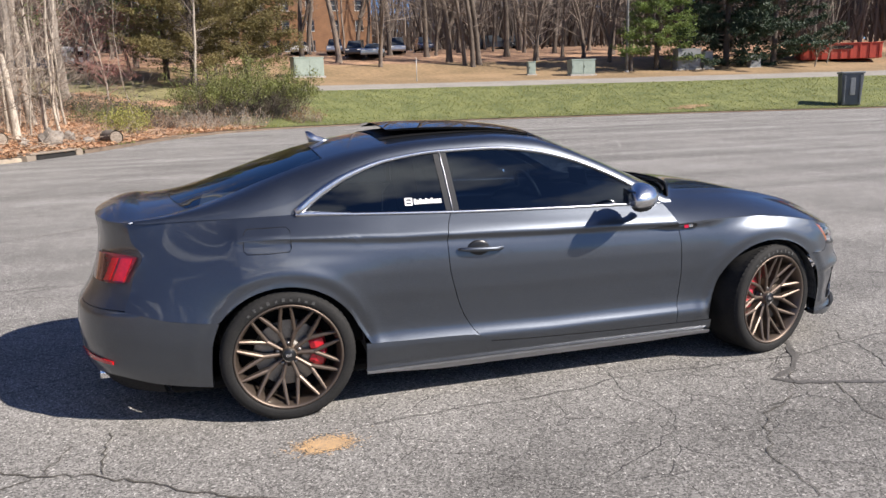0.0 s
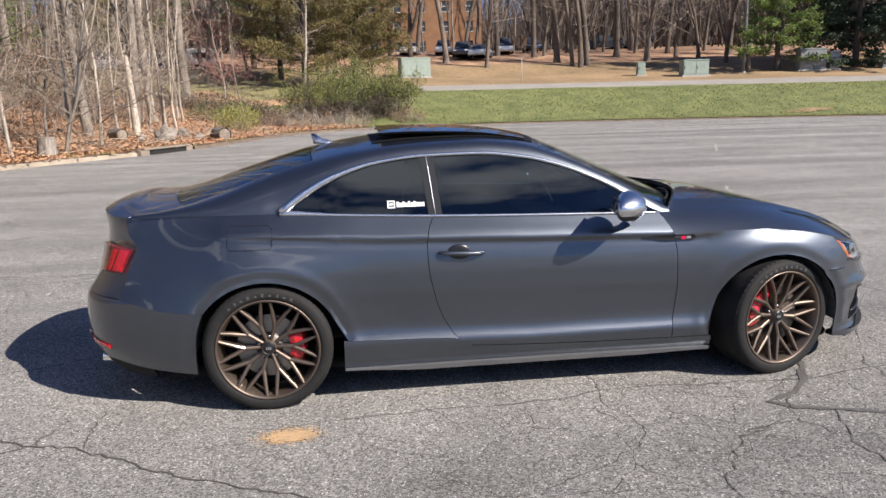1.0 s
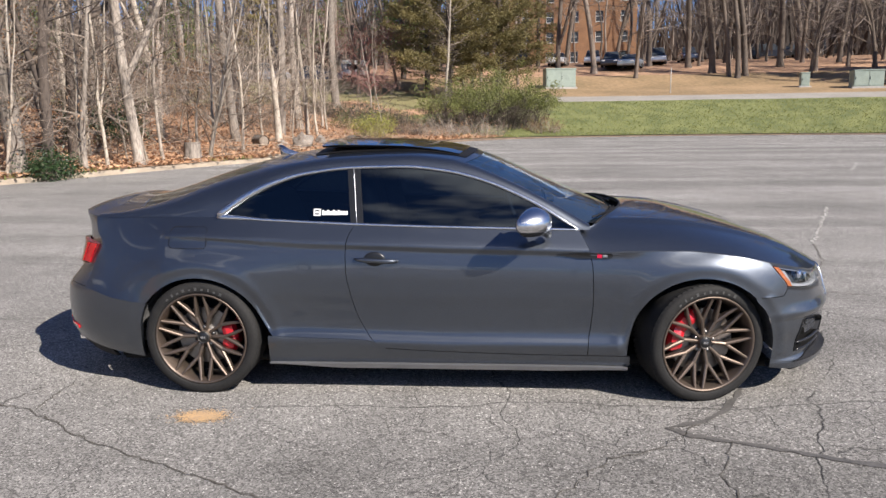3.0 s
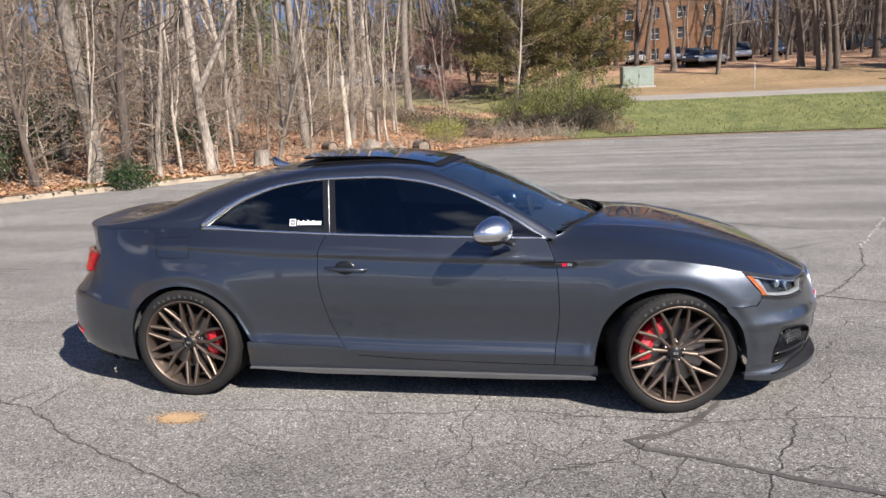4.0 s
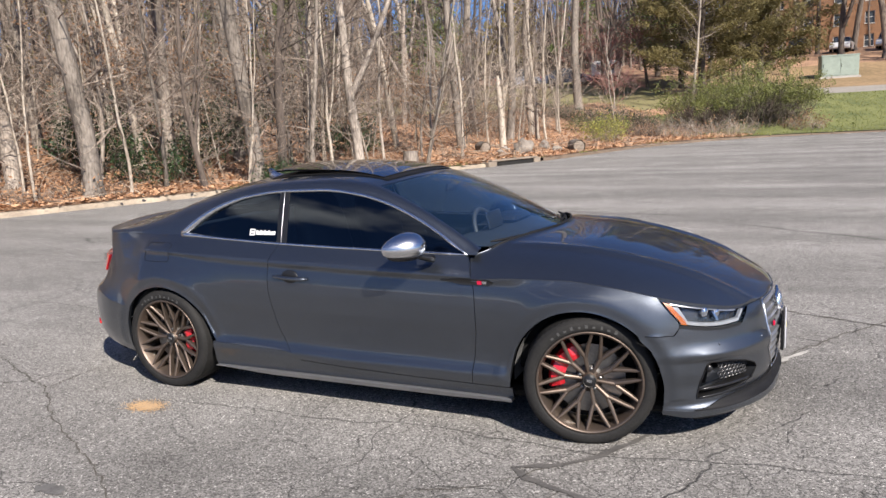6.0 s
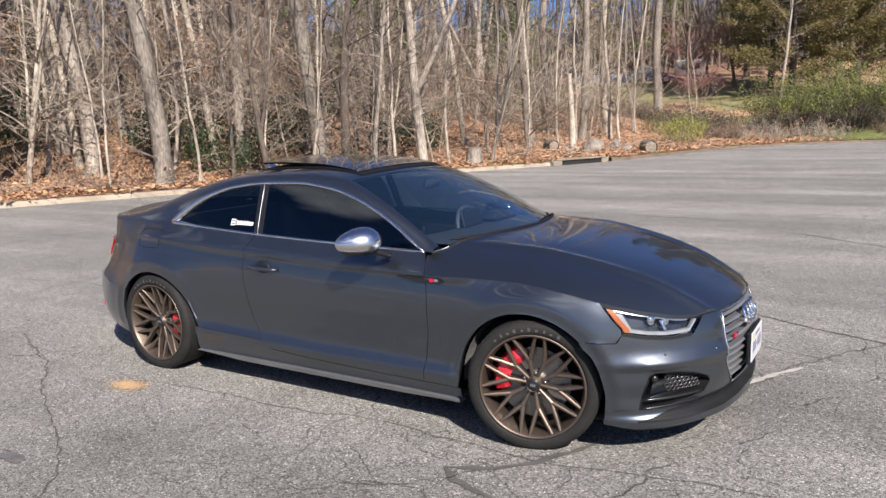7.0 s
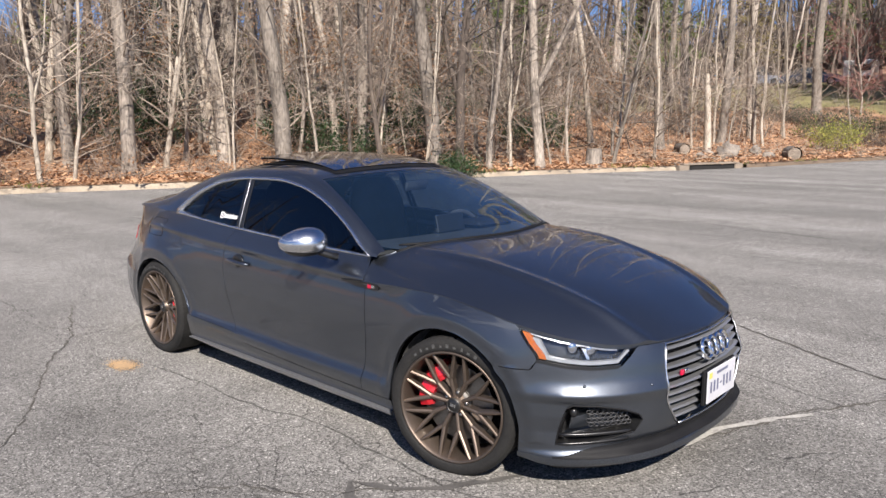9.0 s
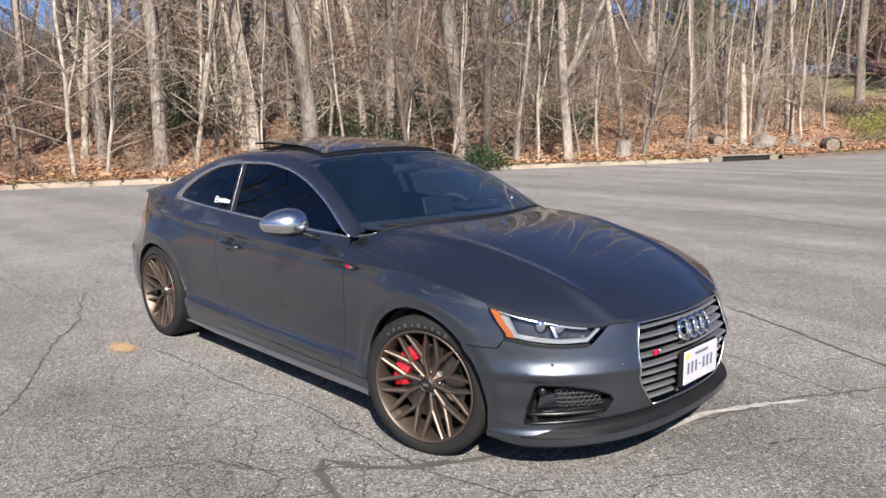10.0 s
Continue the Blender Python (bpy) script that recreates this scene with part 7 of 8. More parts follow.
    tagged(new("far_thicket", h.mesh("far_thicket", island_tint("far_haze_twigs", (0.13, 0.102, 0.085), (0.04, 0.031, 0.026)))), "brown haze of far bare thickets", "wood", kind="stuff")
    for k in range(16):
        plant(FAR, -24 - 30 * rnd.random(), -34 + 26 * rnd.random(), rnd, "distant leafless tree beyond the car park", group="trees beyond the car park", z=0.3)


plant_wood()


def strew():
    """Fallen leaves, upright stalks, low twigs and grass: what nobody could count."""
    rnd = random.Random(5)
    iv = next(i for i, p in enumerate(KP) if p.y > -4)
    i33 = next(i for i, p in enumerate(KP) if p.x > 0.5 and p.y > 20)
    last = len(KP) - 60
    h = Heap()
    for _ in range(46000):
        i, d = rnd.randrange(iv, i33), 0.2 + 17 * rnd.random() ** 1.7
        x, y, z = place_on_land(i, d)
        x, y, z = x + rnd.uniform(-0.35, 0.35), y + rnd.uniform(-0.35, 0.35), z + rnd.uniform(0.02, 0.10)
        a = rnd.uniform(0, 6.283)
        s = rnd.uniform(0.035, 0.085)
        u = Vector((math.cos(a), math.sin(a), rnd.uniform(-0.5, 0.5))) * s
        v = Vector((-math.sin(a), math.cos(a), rnd.uniform(-0.5, 0.5))) * s * 0.6
        c = Vector((x, y, z))
        h.add([c - u, c - v, c + u, c + v + Vector((0, 0, s * 0.3))], [(0, 1, 2, 3)])
    me = h.mesh("leaf_litter", island_tint("fallen_leaf", (0.58, 0.35, 0.20), (0.26, 0.13, 0.07)))
    tagged(new("leaf_litter", me), "dry brown fallen leaves covering the wood floor", "leaf litter", kind="stuff")
    h = Heap()
    for _ in range(760):
        i, d = rnd.randrange(iv, i33), 0.5 + 26 * rnd.random() ** 1.35
        x, y, z = place_on_land(i, d)
        if d < 2.6 and -8.2 < KP[i].x and KP[i].y > 17.5:
            continue
        ht = rnd.uniform(0.3, 2.0) * (0.6 if d < 4 else 1 if d < 9 else 1.7)
        lean = Vector((rnd.gauss(0, 0.22), rnd.gauss(0, 0.22), 1))
        limb(h, rnd, (x, y, z - 0.05), lean, ht, rnd.uniform(0.006, 0.013), 1, 3, 0.7, 0.0, rnd.randrange(3, 7), None, 3, 0.12)
    tagged(new("undergrowth", h.mesh("undergrowth", island_tint("dry_stalk", (0.42, 0.32, 0.24), (0.10, 0.075, 0.058)))), "thicket of thin bare stalks in the wood", "undergrowth", kind="stuff")
    h = Heap()
    for _ in range(420):
        i, d = rnd.randrange(iv, i33), 0.35 + 7 * rnd.random() ** 1.5
        x, y, z = place_on_land(i, d)
        a = rnd.uniform(0, 6.283)
        limb(h, rnd, (x, y, z + rnd.uniform(0.02, 0.15)), (math.cos(a), math.sin(a), rnd.uniform(-0.02, 0.25)), rnd.uniform(0.6, 2.2), rnd.uniform(0.006, 0.02), 1, 4, 0.8, 0.0, 3, None, 4, 0.2)
    tagged(new("fallen_branches", h.mesh("fallen_branches", island_tint("dead_branch", (0.42, 0.34, 0.26), (0.19, 0.14, 0.10)))), "dead branches lying along the kerb", "brushwood", kind="stuff")
    # grass on the bank and thin tufts along the kerb
    h = Heap()
    i0 = next(i for i, p in enumerate(KP) if p.x > -1.5 and p.y > 20)
    for _ in range(40000):
        i, d = rnd.randrange(i0, last), 0.2 + 10.8 * rnd.random()
        x, y, z = place_on_land(i, d)
        x, y = x + rnd.uniform(-0.4, 0.4), y + rnd.uniform(-0.4, 0.4)
        a, s = rnd.uniform(0, 6.283), rnd.uniform(0.04, 0.10)
        for b in range(2):
            a += 2.2
            t = Vector((math.cos(a), math.sin(a), 0))
            c = Vector((x, y, z - 0.02))
            h.add([c - t * 0.03, c + t * 0.03, c + t * 0.02 + Vector((rnd.uniform(-0.04, 0.04), rnd.uniform(-0.04, 0.04), s))], [(0, 1, 2)])
    for _ in range(2600):
        i, d = rnd.randrange(iv, i0 + 10), 0.18 + 0.9 * rnd.random() ** 2
        if noise.noise(Vector((KP[i].x * 0.35, KP[i].y * 0.35, 4))) < 0.05:
            continue
        x, y, z = place_on_land(i, d)
        a, s = rnd.uniform(0, 6.283), rnd.uniform(0.05, 0.15)
        t = Vector((math.cos(a), math.sin(a), 0))
        c = Vector((x + rnd.uniform(-0.3, 0.3), y + rnd.uniform(-0.3, 0.3), z - 0.02))
        h.add([c - t * 0.03, c + t * 0.03, c + Vector((rnd.uniform(-0.05, 0.05), rnd.uniform(-0.05, 0.05), s))], [(0, 1, 2)])
    tagged(new("grass", h.mesh("grass", island_tint("grass_blade", (0.40, 0.39, 0.15), (0.17, 0.20, 0.06), 0.85, 0.5))), "short green grass on the bank and beside the kerb", "grass", kind="stuff")


strew()


def bush(name, x, y, rx, ry, h, material, leaf, count, label, seed, stems=40, stem_mat=None, category="bush", z=None, clumps=0.0):
    """A shrub: many stems from the ground and a ragged crown of small leaves."""
    rnd = random.Random(seed)
    z = ground_z(x, y) if z is None else z
    t = thing(name, Matrix.Translation((x, y, z)), label, category)
    st, lf, ends = Heap(), Heap(), []
    for _ in range(stems):
        a, r = rnd.uniform(0, 6.283), math.sqrt(rnd.random())
        p = Vector((rx * r * math.cos(a), ry * r * math.sin(a), -0.1))
        out = Vector((math.cos(a) * 0.5 * r, math.sin(a) * 0.5 * r, 1))
        limb(st, rnd, p, out, h * rnd.uniform(0.55, 1.05) * (1 - 0.45 * r * r), rnd.uniform(0.008, 0.02), 1, 3, 0.9, 0.02, 6, ends, 4, 0.22)
    ends = [e for e in ends if e.z > 0.15 * h]
    if clumps:
        ends = [e for e in ends if e.z > 0.38 * h]
        ends = rnd.sample(ends, int(len(ends) * clumps))
    leaf_quads(lf, rnd, ends, count, leaf, 0.17)
    tagged(part_mesh("scrub", st.mesh(name + "_scrub", stem_mat or TWIG), t), kind="stuff")
    tagged(part_mesh("foliage", lf.mesh(name + "_foliage", material), t), kind="stuff")
    return t


bush("bush", -11.05, 13.1, 0.34, 0.34, 0.80, LEAF_HOLLY, 0.042, 2600, "dark green holly bush at the foot of a tree", 1, 26)
for bx, by, br, bh in ((-17.6, 12.4, 1.0, 2.3), (-20.6, 15.2, 1.3, 2.8), (-16.4, 16.8, 1.0, 2.2), (-22.4, 10.2, 1.3, 3.0), (-24.0, 6.6, 1.4, 3.2), (-13.6, 20.6, 0.9, 1.8), (-19.4, 20.4, 1.4, 2.8)):
    bush("bush", bx, by, br, br * 0.8, bh, LEAF_HOLLY, 0.06, 2400, "dark evergreen bush deep in the wood", int(bx * -10), 24)
bush("bush", -14.35, 11.66, 0.8, 0.6, 1.6, LEAF_HOLLY, 0.05, 2200, "dark evergreen bush in the wood", 3, 22)
bush("bush", -20.87, 7.74, 1.2, 1.0, 2.4, LEAF_HOLLY, 0.06, 2400, "dark evergreen bush deep in the wood", 4, 26)
bush("bush", -6.2, 32.79, 0.60, 0.60, 1.35, LEAF_YELLOW, 0.045, 2000, "yellow-green budding shrub near the drain", 5, 40)
bush("bush", -7.7, 37.6, 1.9, 1.1, 1.1, LEAF_SHRUB, 0.045, 2200, "low green shrub on the bank", 6, 30)
bush("thicket", -2.42, 40.78, 1.5, 1.2, 3.2, LEAF_GREEN, 0.055, 6480, "dense evergreen thicket with tangled dead stems", 7, 170, BARK_DARK, clumps=0.28)
bush("thicket", 0.05, 42.69, 1.7, 1.3, 3.7, LEAF_GREEN, 0.055, 8640, "dense evergreen thicket beside the grass bank", 8, 170, BARK_DARK, clumps=0.28)
bush("thicket", 2.07, 43.92, 1.2, 1.3, 3.0, LEAF_GREEN, 0.055, 5760, "evergreen thicket overhanging the grass bank", 9, 90, BARK_DARK, clumps=0.28)
bush("brush_pile", -3.26, 37.33, 1.5, 0.6, 1.25, LEAF_BROWN, 0.05, 150, "heap of dead pale brushwood under the thicket", 10, 75, BARK_PALE, "brushwood")
bush("brush_pile", -0.98, 39.4, 1.4, 0.6, 1.25, LEAF_BROWN, 0.05, 150, "heap of dead pale brushwood under the thicket", 13, 75, BARK_PALE, "brushwood")
bush("brush_pile", -5.44, 36.96, 1.3, 0.8, 0.9, LEAF_BROWN, 0.05, 250, "heap of dark brushwood under a tree", 11, 130, BARK_DARK, "brushwood")
bush("brush_pile", -8.44, 40.14, 1.8, 0.8, 1.0, LEAF_BROWN, 0.05, 250, "heap of dark brushwood along the lawn", 14, 70, BARK_DARK, "brushwood")
bush("brush_pile", 2.9, 42.29, 1.0, 0.7, 1.0, LEAF_BROWN, 0.05, 500, "dry brown shrub at the thicket's foot", 12, 50, TWIG, "brushwood")
for k, (bx, by) in enumerate(((-12.3, 43.2), (-11.0, 42.6), (-9.7, 42.0), (-8.5, 42.6), (-7.2, 41.6), (-6.0, 41.0))):
    bush("hedge_shrub", bx, by, 1.1, 0.5, 1.05, LEAF_HOLLY, 0.05, 420, "low dark shrub along the lawn's edge", 60 + k, 90, BARK_DARK, "shrub")
for k, (bx, by, bh, bm_) in enumerate(((-12.6, 31.5, 1.9, TWIG_PALE), (-14.6, 36.5, 2.4, TWIG), (-12.9, 39.4, 2.2, TWIG), (-16.8, 41.5, 2.8, BARK_DARK), (-11.2, 34.2, 1.5, TWIG_PALE), (-17.2, 33.2, 2.6, TWIG), (-14.2, 44.6, 2.4, BARK_DARK), (-20.4, 45.0, 3.0, BARK_DARK))):
    bush("brushwood", bx, by, 1.9, 1.4, bh, LEAF_BROWN, 0.05, 160, "tangle of bare shrub stems above the drain", 80 + k, 52, bm_, "shrub")
for k, (bx, by) in enumerate(((-17.64, 2.45), (-16.27, 5.16), (-15.26, 7.67), (-14.55, 9.36), (-19.64, 6.59))):
    bush("brush_pile", bx, by, 1.5, 0.7, 0.7, LEAF_BROWN, 0.05, 180, "heap of dead twigs along the kerb", 20 + k, 40, TWIG, "brushwood")


for k, (bx, by, bm_) in enumerate(((-24.52, 19.3, TWIG), (-22.64, 25.27, TWIG), (-18.05, 27.37, BARK_DARK), (-26.32, 10.21, BARK_DARK), (-23.68, 4.59, TWIG), (-19.57, 15.49, BARK_DARK), (-29.19, 16.13, TWIG), (-28.67, 31.61, TWIG), (-35.82, 24.5, BARK_DARK), (-22.77, 36.42, TWIG))):
    bush("brushwood", bx, by, 2.4, 1.8, 3.4, LEAF_BROWN, 0.06, 240, "tangle of bare shrub stems in the wood", 40 + k, 40, bm_, "shrub")


def conifer(name, x, y, h, r, material, count, label, seed, base=0.12, leaf=0.12, droop=0.25, top=0.9):
    """An evergreen: a tapered trunk, whorls of limbs and needle clumps along them."""
    rnd = random.Random(seed)
    z = ground_z(x, y)
    t = thing(name, Matrix.Translation((x, y, z - 0.05)), label, "tree")
    tr, cr, lf = Heap(), Heap(), Heap()
    tr.tube([(0, 0, 0), (0.03, 0, h * 0.5), (0, 0.03, h)], [h * 0.018, h * 0.011, 0.02], 8)
    spots = []
    n = int(h * 9)
    for k in range(n):
        f = base + (1 - base) * (k + rnd.random()) / n
        a = rnd.uniform(0, 6.283)
        ln = r * (1 - f) ** top * rnd.uniform(0.7, 1.15) + 0.25
        p = Vector((0, 0, h * f))
        d = Vector((math.cos(a), math.sin(a), rnd.uniform(-droop, 0.25)))
        pts = [p + d * ln * s + Vector((0, 0, 0.10 * ln * s * s)) for s in (0, 0.35, 0.7, 1.0)]
        cr.tube(pts, [0.035, 0.022, 0.012, 0.004], 3)
        for s in (0.3, 0.5, 0.65, 0.8, 0.92, 1.0):
            spots.append(p + d * ln * s + Vector((0, 0, 0.10 * ln * s * s)))
    leaf_quads(lf, rnd, spots, count, leaf, 0.22, 0.35)
    part_mesh("trunk", tr.mesh(name + "_trunk", BARK_DARK, True), t)
    part_mesh("branchwork", cr.mesh(name + "_limbs", BARK_DARK), t)
    part_mesh("foliage", lf.mesh(name + "_needles", material), t)
    return t


conifer("pine_tree", 37.9, 59.4, 14, 4.2, LEAF_PINE, 22000, "fresh green pine tree by the footpath", 1, 0.08, 0.115)
conifer("spruce_tree", 45.0, 58.6, 17, 6.2, LEAF_SPRUCE, 40000, "dark green spruce tree behind the footpath", 2, 0.03, 0.135)
conifer("spruce_tree", 49.6, 57.6, 16, 6.0, LEAF_SPRUCE, 38000, "dark green spruce tree behind the footpath", 3, 0.03, 0.135)
conifer("cedar_tree", -3.8, 53.6, 15, 5.0, LEAF_CEDAR, 46000, "bronze-green cedar tree behind the thicket", 4, 0.07, 0.085, 0.05, 0.5)
conifer("cedar_tree", 0.04, 55.4, 14, 4.4, LEAF_CEDAR, 36000, "bronze-brown cedar tree behind the thicket", 5, 0.09, 0.085, 0.05, 0.5)
conifer("cedar_tree", -6.2, 61, 14, 4.2, LEAF_CEDAR, 26000, "bronze-green cedar tree in the wood", 6, 0.14, 0.085, 0.05, 0.5)
for k, (cx, cy, ch, cm) in enumerate(((-26.6, 58.4, 15, LEAF_PINE), (-39.8, 51.2, 16, LEAF_CEDAR), (-48.2, 41.6, 15, LEAF_SPRUCE), (-17.45, 72.12, 17, LEAF_PINE), (-55.99, 47.17, 17, LEAF_PINE), (-32.37, 67.35, 16, LEAF_PINE),
                                      (-32.6, 44, 13, LEAF_PINE), (-53, 29.6, 13, LEAF_SPRUCE), (-61.36, 36.01, 17, LEAF_CEDAR), (-23, 46.4, 13, LEAF_PINE), (-41.81, 60.8, 18, LEAF_PINE), (-66.49, 51.32, 19, LEAF_SPRUCE), (-50.92, 66.69, 19, LEAF_CEDAR), (-45.8, 22.4, 13, LEAF_SPRUCE), (-66.57, 22.08, 16, LEAF_PINE),
                                      (-9.1, 67.27, 15, LEAF_PINE), (-2.49, 72.69, 16, LEAF_CEDAR), (-12.44, 78.89, 18, LEAF_SPRUCE), (-22.68, 64.69, 16, LEAF_CEDAR), (-36.2, 36.8, 14, LEAF_PINE), (-39.8, 29.6, 14, LEAF_CEDAR), (-29, 38, 13, LEAF_PINE), (-4.47, 85.79, 18, LEAF_PINE), (4.35, 80.84, 14, LEAF_CEDAR))):
    conifer("pine_tree", cx, cy, ch, 3.4, cm, 3600, "tall evergreen tree deep in the wood", 30 + k, 0.16, 0.15)
prnd = random.Random(77)
plant([TALL[3]], -3.55, 45.6, prnd, "grey leaning leafless tree behind the thicket", scale=0.85)
plant(MAPLE, -8.9, 47.7, prnd, "small maple with red spring buds", scale=0.72)
plant(MAPLE, -11.6, 57.0, prnd, "tall maple with red spring buds", scale=1.5)
plant([TALL[2]], -11.3, 47.2, prnd, "thick dark leafless tree on the lawn's edge", scale=1.25)
plant([PALE[0]], 55.4, 57.0, prnd, "pale many-stemmed leafless tree by the footpath", scale=0.9)
plant([PALE[0]], 52.24, 55.09, prnd, "pale many-stemmed leafless tree by the footpath", scale=0.8)


def bare_patch(x, y, rx, ry, seed):
    """Worn clay showing through the grass, laid on the slope."""
    rnd = random.Random(seed)
    vs = [(x, y, ground_z(x, y) + 0.05)]
    for k in range(24):
        a = 2 * math.pi * k / 24
        r = 0.6 + 0.6 * rnd.random()
        px, py = x + rx * r * math.cos(a), y + ry * r * math.sin(a)
        vs.append((px, py, ground_z(px, py) + 0.04))
    tagged(new("bare_patch", mesh_of("bare_patch", vs, [(0, k + 1, (k + 1) % 24 + 1) for k in range(24)], DRY_GRASS)), "worn patch of bare clay in the grass bank", "bare patch", kind="structure")


bare_patch(29.32, 41.12, 1.7, 0.55, 1)

# ---- drain, stones, logs, stump ----


def build_drain():
    a, b = Vector((-7.42, 20.45, 0)), Vector((-6.52, 22.6, 0))
    u = (b - a).normalized()
    n = Vector((-u.y, u.x, 0))
    m = Matrix(((u.x, n.x, 0, a.x), (u.y, n.y, 0, a.y), (0, 0, 1, 0), (0, 0, 0, 1)))
    t = thing("storm_drain", m, "concrete kerb inlet of a storm drain with a dark slot", "drain")
    ln = (b - a).length
    part("lid", box_bm(-0.1, -0.08, 0.165, ln + 0.1, 1.2, 0.225, 0.015), DRAIN_CONC, t, "thick concrete slab")
    for x0, x1 in ((-0.25, 0.18), (ln - 0.12, ln + 0.25)):
        part("cheek", box_bm(x0, -0.06, -0.05, x1, 0.6, 0.17, 0.02), DRAIN_CONC, t, "concrete cheek")
    # solid near-black block: the opening's inner shade is put into its colour
    part("slot", box_bm(0.1, -0.02, 0.004, ln - 0.05, 0.9, 0.16), SLOT_SHADE, t, "black block painted as the shade in the drain slot")


build_drain()


def stone(x, y, s, seed, label="rounded grey field stone beside the drain"):
    rnd = random.Random(seed)
    bm = bmesh.new()
    bmesh.ops.create_icosphere(bm, subdivisions=3, radius=1.0)
    for v in bm.verts:
        v.co.z = max(v.co.z, -0.55)
        k = 1 + 0.75 * noise.noise(v.co * 1.1 + Vector((seed, 0, 0))) + 0.16 * noise.noise(v.co * 3 + Vector((0, seed, 0)))
        v.co = Vector((v.co.x * s[0], v.co.y * s[1], v.co.z * s[2])) * k
    tagged(part("stone", bm, ROCK, None, "", True, pose(x, y, ground_z(x, y) + s[2] * 0.55, 0, 0, rnd.uniform(0, 180))), label, "stone", "stones by the drain")


stone(-7.72, 24.65, (0.40, 0.30, 0.40), 1)
stone(-8.35, 23.83, (0.20, 0.17, 0.15), 2, "small grey field stone beside the drain")
stone(-8.73, 25.3, (0.19, 0.15, 0.13), 3, "small grey field stone beside the drain")
stone(-6.77, 26.33, (0.24, 0.18, 0.15), 4)
stone(-7.57, 27.1, (0.30, 0.22, 0.22), 5)


def log(x, y, r, ln, turn, label):
    z = ground_z(x, y) + r * 0.85
    t = thing("log", pose(x, y, z, 0, 0, turn), label, "log", "logs by the drain")
    h = Heap()
    h.tube([(-ln / 2, 0, 0), (-ln / 6, 0.02, 0.01), (ln / 6, 0, 0), (ln / 2, 0.01, 0)], [r, r * 1.04, r * 0.98, r], 18)
    part_mesh("bark", h.mesh("log_bark", BARK, True), t)
    for s in (-1, 1):
        part("cut_end", cyl_bm(r * 0.86, r * 0.82, 0.02, 20, pose(s * (ln / 2 + 0.006), 0, 0, 0, 90, 0)), WOOD_CUT, t, "sawn end with rings")


log(-6.0, 26.6, 0.27, 0.9, -60, "short thick sawn log lying beside the kerb")
log(-9.3, 24.2, 0.22, 0.8, -50, "short sawn log lying behind the drain")


def stump():
    x, y = -9.5, 18.1
    t = thing("stump", pose(x, y, ground_z(x, y) - 0.1, 0, 0, 20), "pale cut tree stump behind the kerb", "stump")
    h = Heap()
    h.tube([(0, 0, 0), (0, 0, 0.12), (0.01, 0, 0.5), (0.01, 0.01, 0.68)], [0.36, 0.29, 0.26, 0.255], 16)
    part_mesh("bark", h.mesh("stump_bark", BARK, True), t)
    part("cut_end", cyl_bm(0.235, 0.235, 0.02, 18, Matrix.Translation((0.01, 0.01, 0.685))), WOOD_CUT, t, "sawn top")


stump()
h = Heap()
h.tube([(0, 0, -0.2), (0.02, 0.03, 1.2), (0.05, 0.0, 2.4), (0.03, 0.05, 3.1)], [0.17, 0.135, 0.115, 0.07], 10)
snag = thing("dead_trunk", pose(-9.1, 26.1, ground_z(-9.1, 26.1), 2, -3, 0), "pale broken dead tree trunk behind the drain", "dead trunk")
part_mesh("trunk", h.mesh("snag", BARK_PALE, True), snag)

# ---- utility boxes, pole, buildings and parked cars beyond the bank ----
BOX_GREEN = surface("green_cabinet_paint", (0.30, 0.36, 0.31), (0.22, 0.27, 0.235), 2, 20, 0.6)
BOX_GREY = surface("grey_cabinet_paint", (0.27, 0.28, 0.28), (0.19, 0.20, 0.20), 2, 20, 0.6)
BOX_DARK = surface("dark_grey_bin_plastic", (0.12, 0.13, 0.14), (0.08, 0.088, 0.095), 2, 20, 0.55)
CONCRETE = surface("pad_concrete", (0.45, 0.43, 0.40), (0.34, 0.32, 0.30), 3, 30, 0.9, bump=0.3)
POLE_WOOD = surface("grey_pole", (0.20, 0.20, 0.19), (0.13, 0.13, 0.12), 3, 30, 0.8)
RED_STEEL = surface("red_container_paint", (0.48, 0.055, 0.028), (0.33, 0.04, 0.022), 1, 9, 0.6)
BRICK = surface("orange_brick", (0.27, 0.145, 0.075), (0.17, 0.09, 0.05), 0.8, 7, 0.9, bump=0.3)
BRICK_TAN = surface("tan_brick", (0.24, 0.17, 0.115), (0.15, 0.105, 0.07), 0.8, 7, 0.9, bump=0.3)
PANE = surface("dark_window_pane", (0.06, 0.07, 0.08), (0.03, 0.035, 0.04), 1, 5, 0.1)
FRAME_WHITE = surface("white_window_frame", (0.55, 0.55, 0.53), (0.42, 0.42, 0.40), 2, 20, 0.6)
ROOF_GREY = surface("grey_roof", (0.16, 0.15, 0.14), (0.11, 0.10, 0.10), 1, 9, 0.9)
CAMPER_WHITE = surface("white_vehicle_paint", (0.72, 0.72, 0.71), (0.62, 0.62, 0.60), 1, 9, 0.35, coat=0.5)
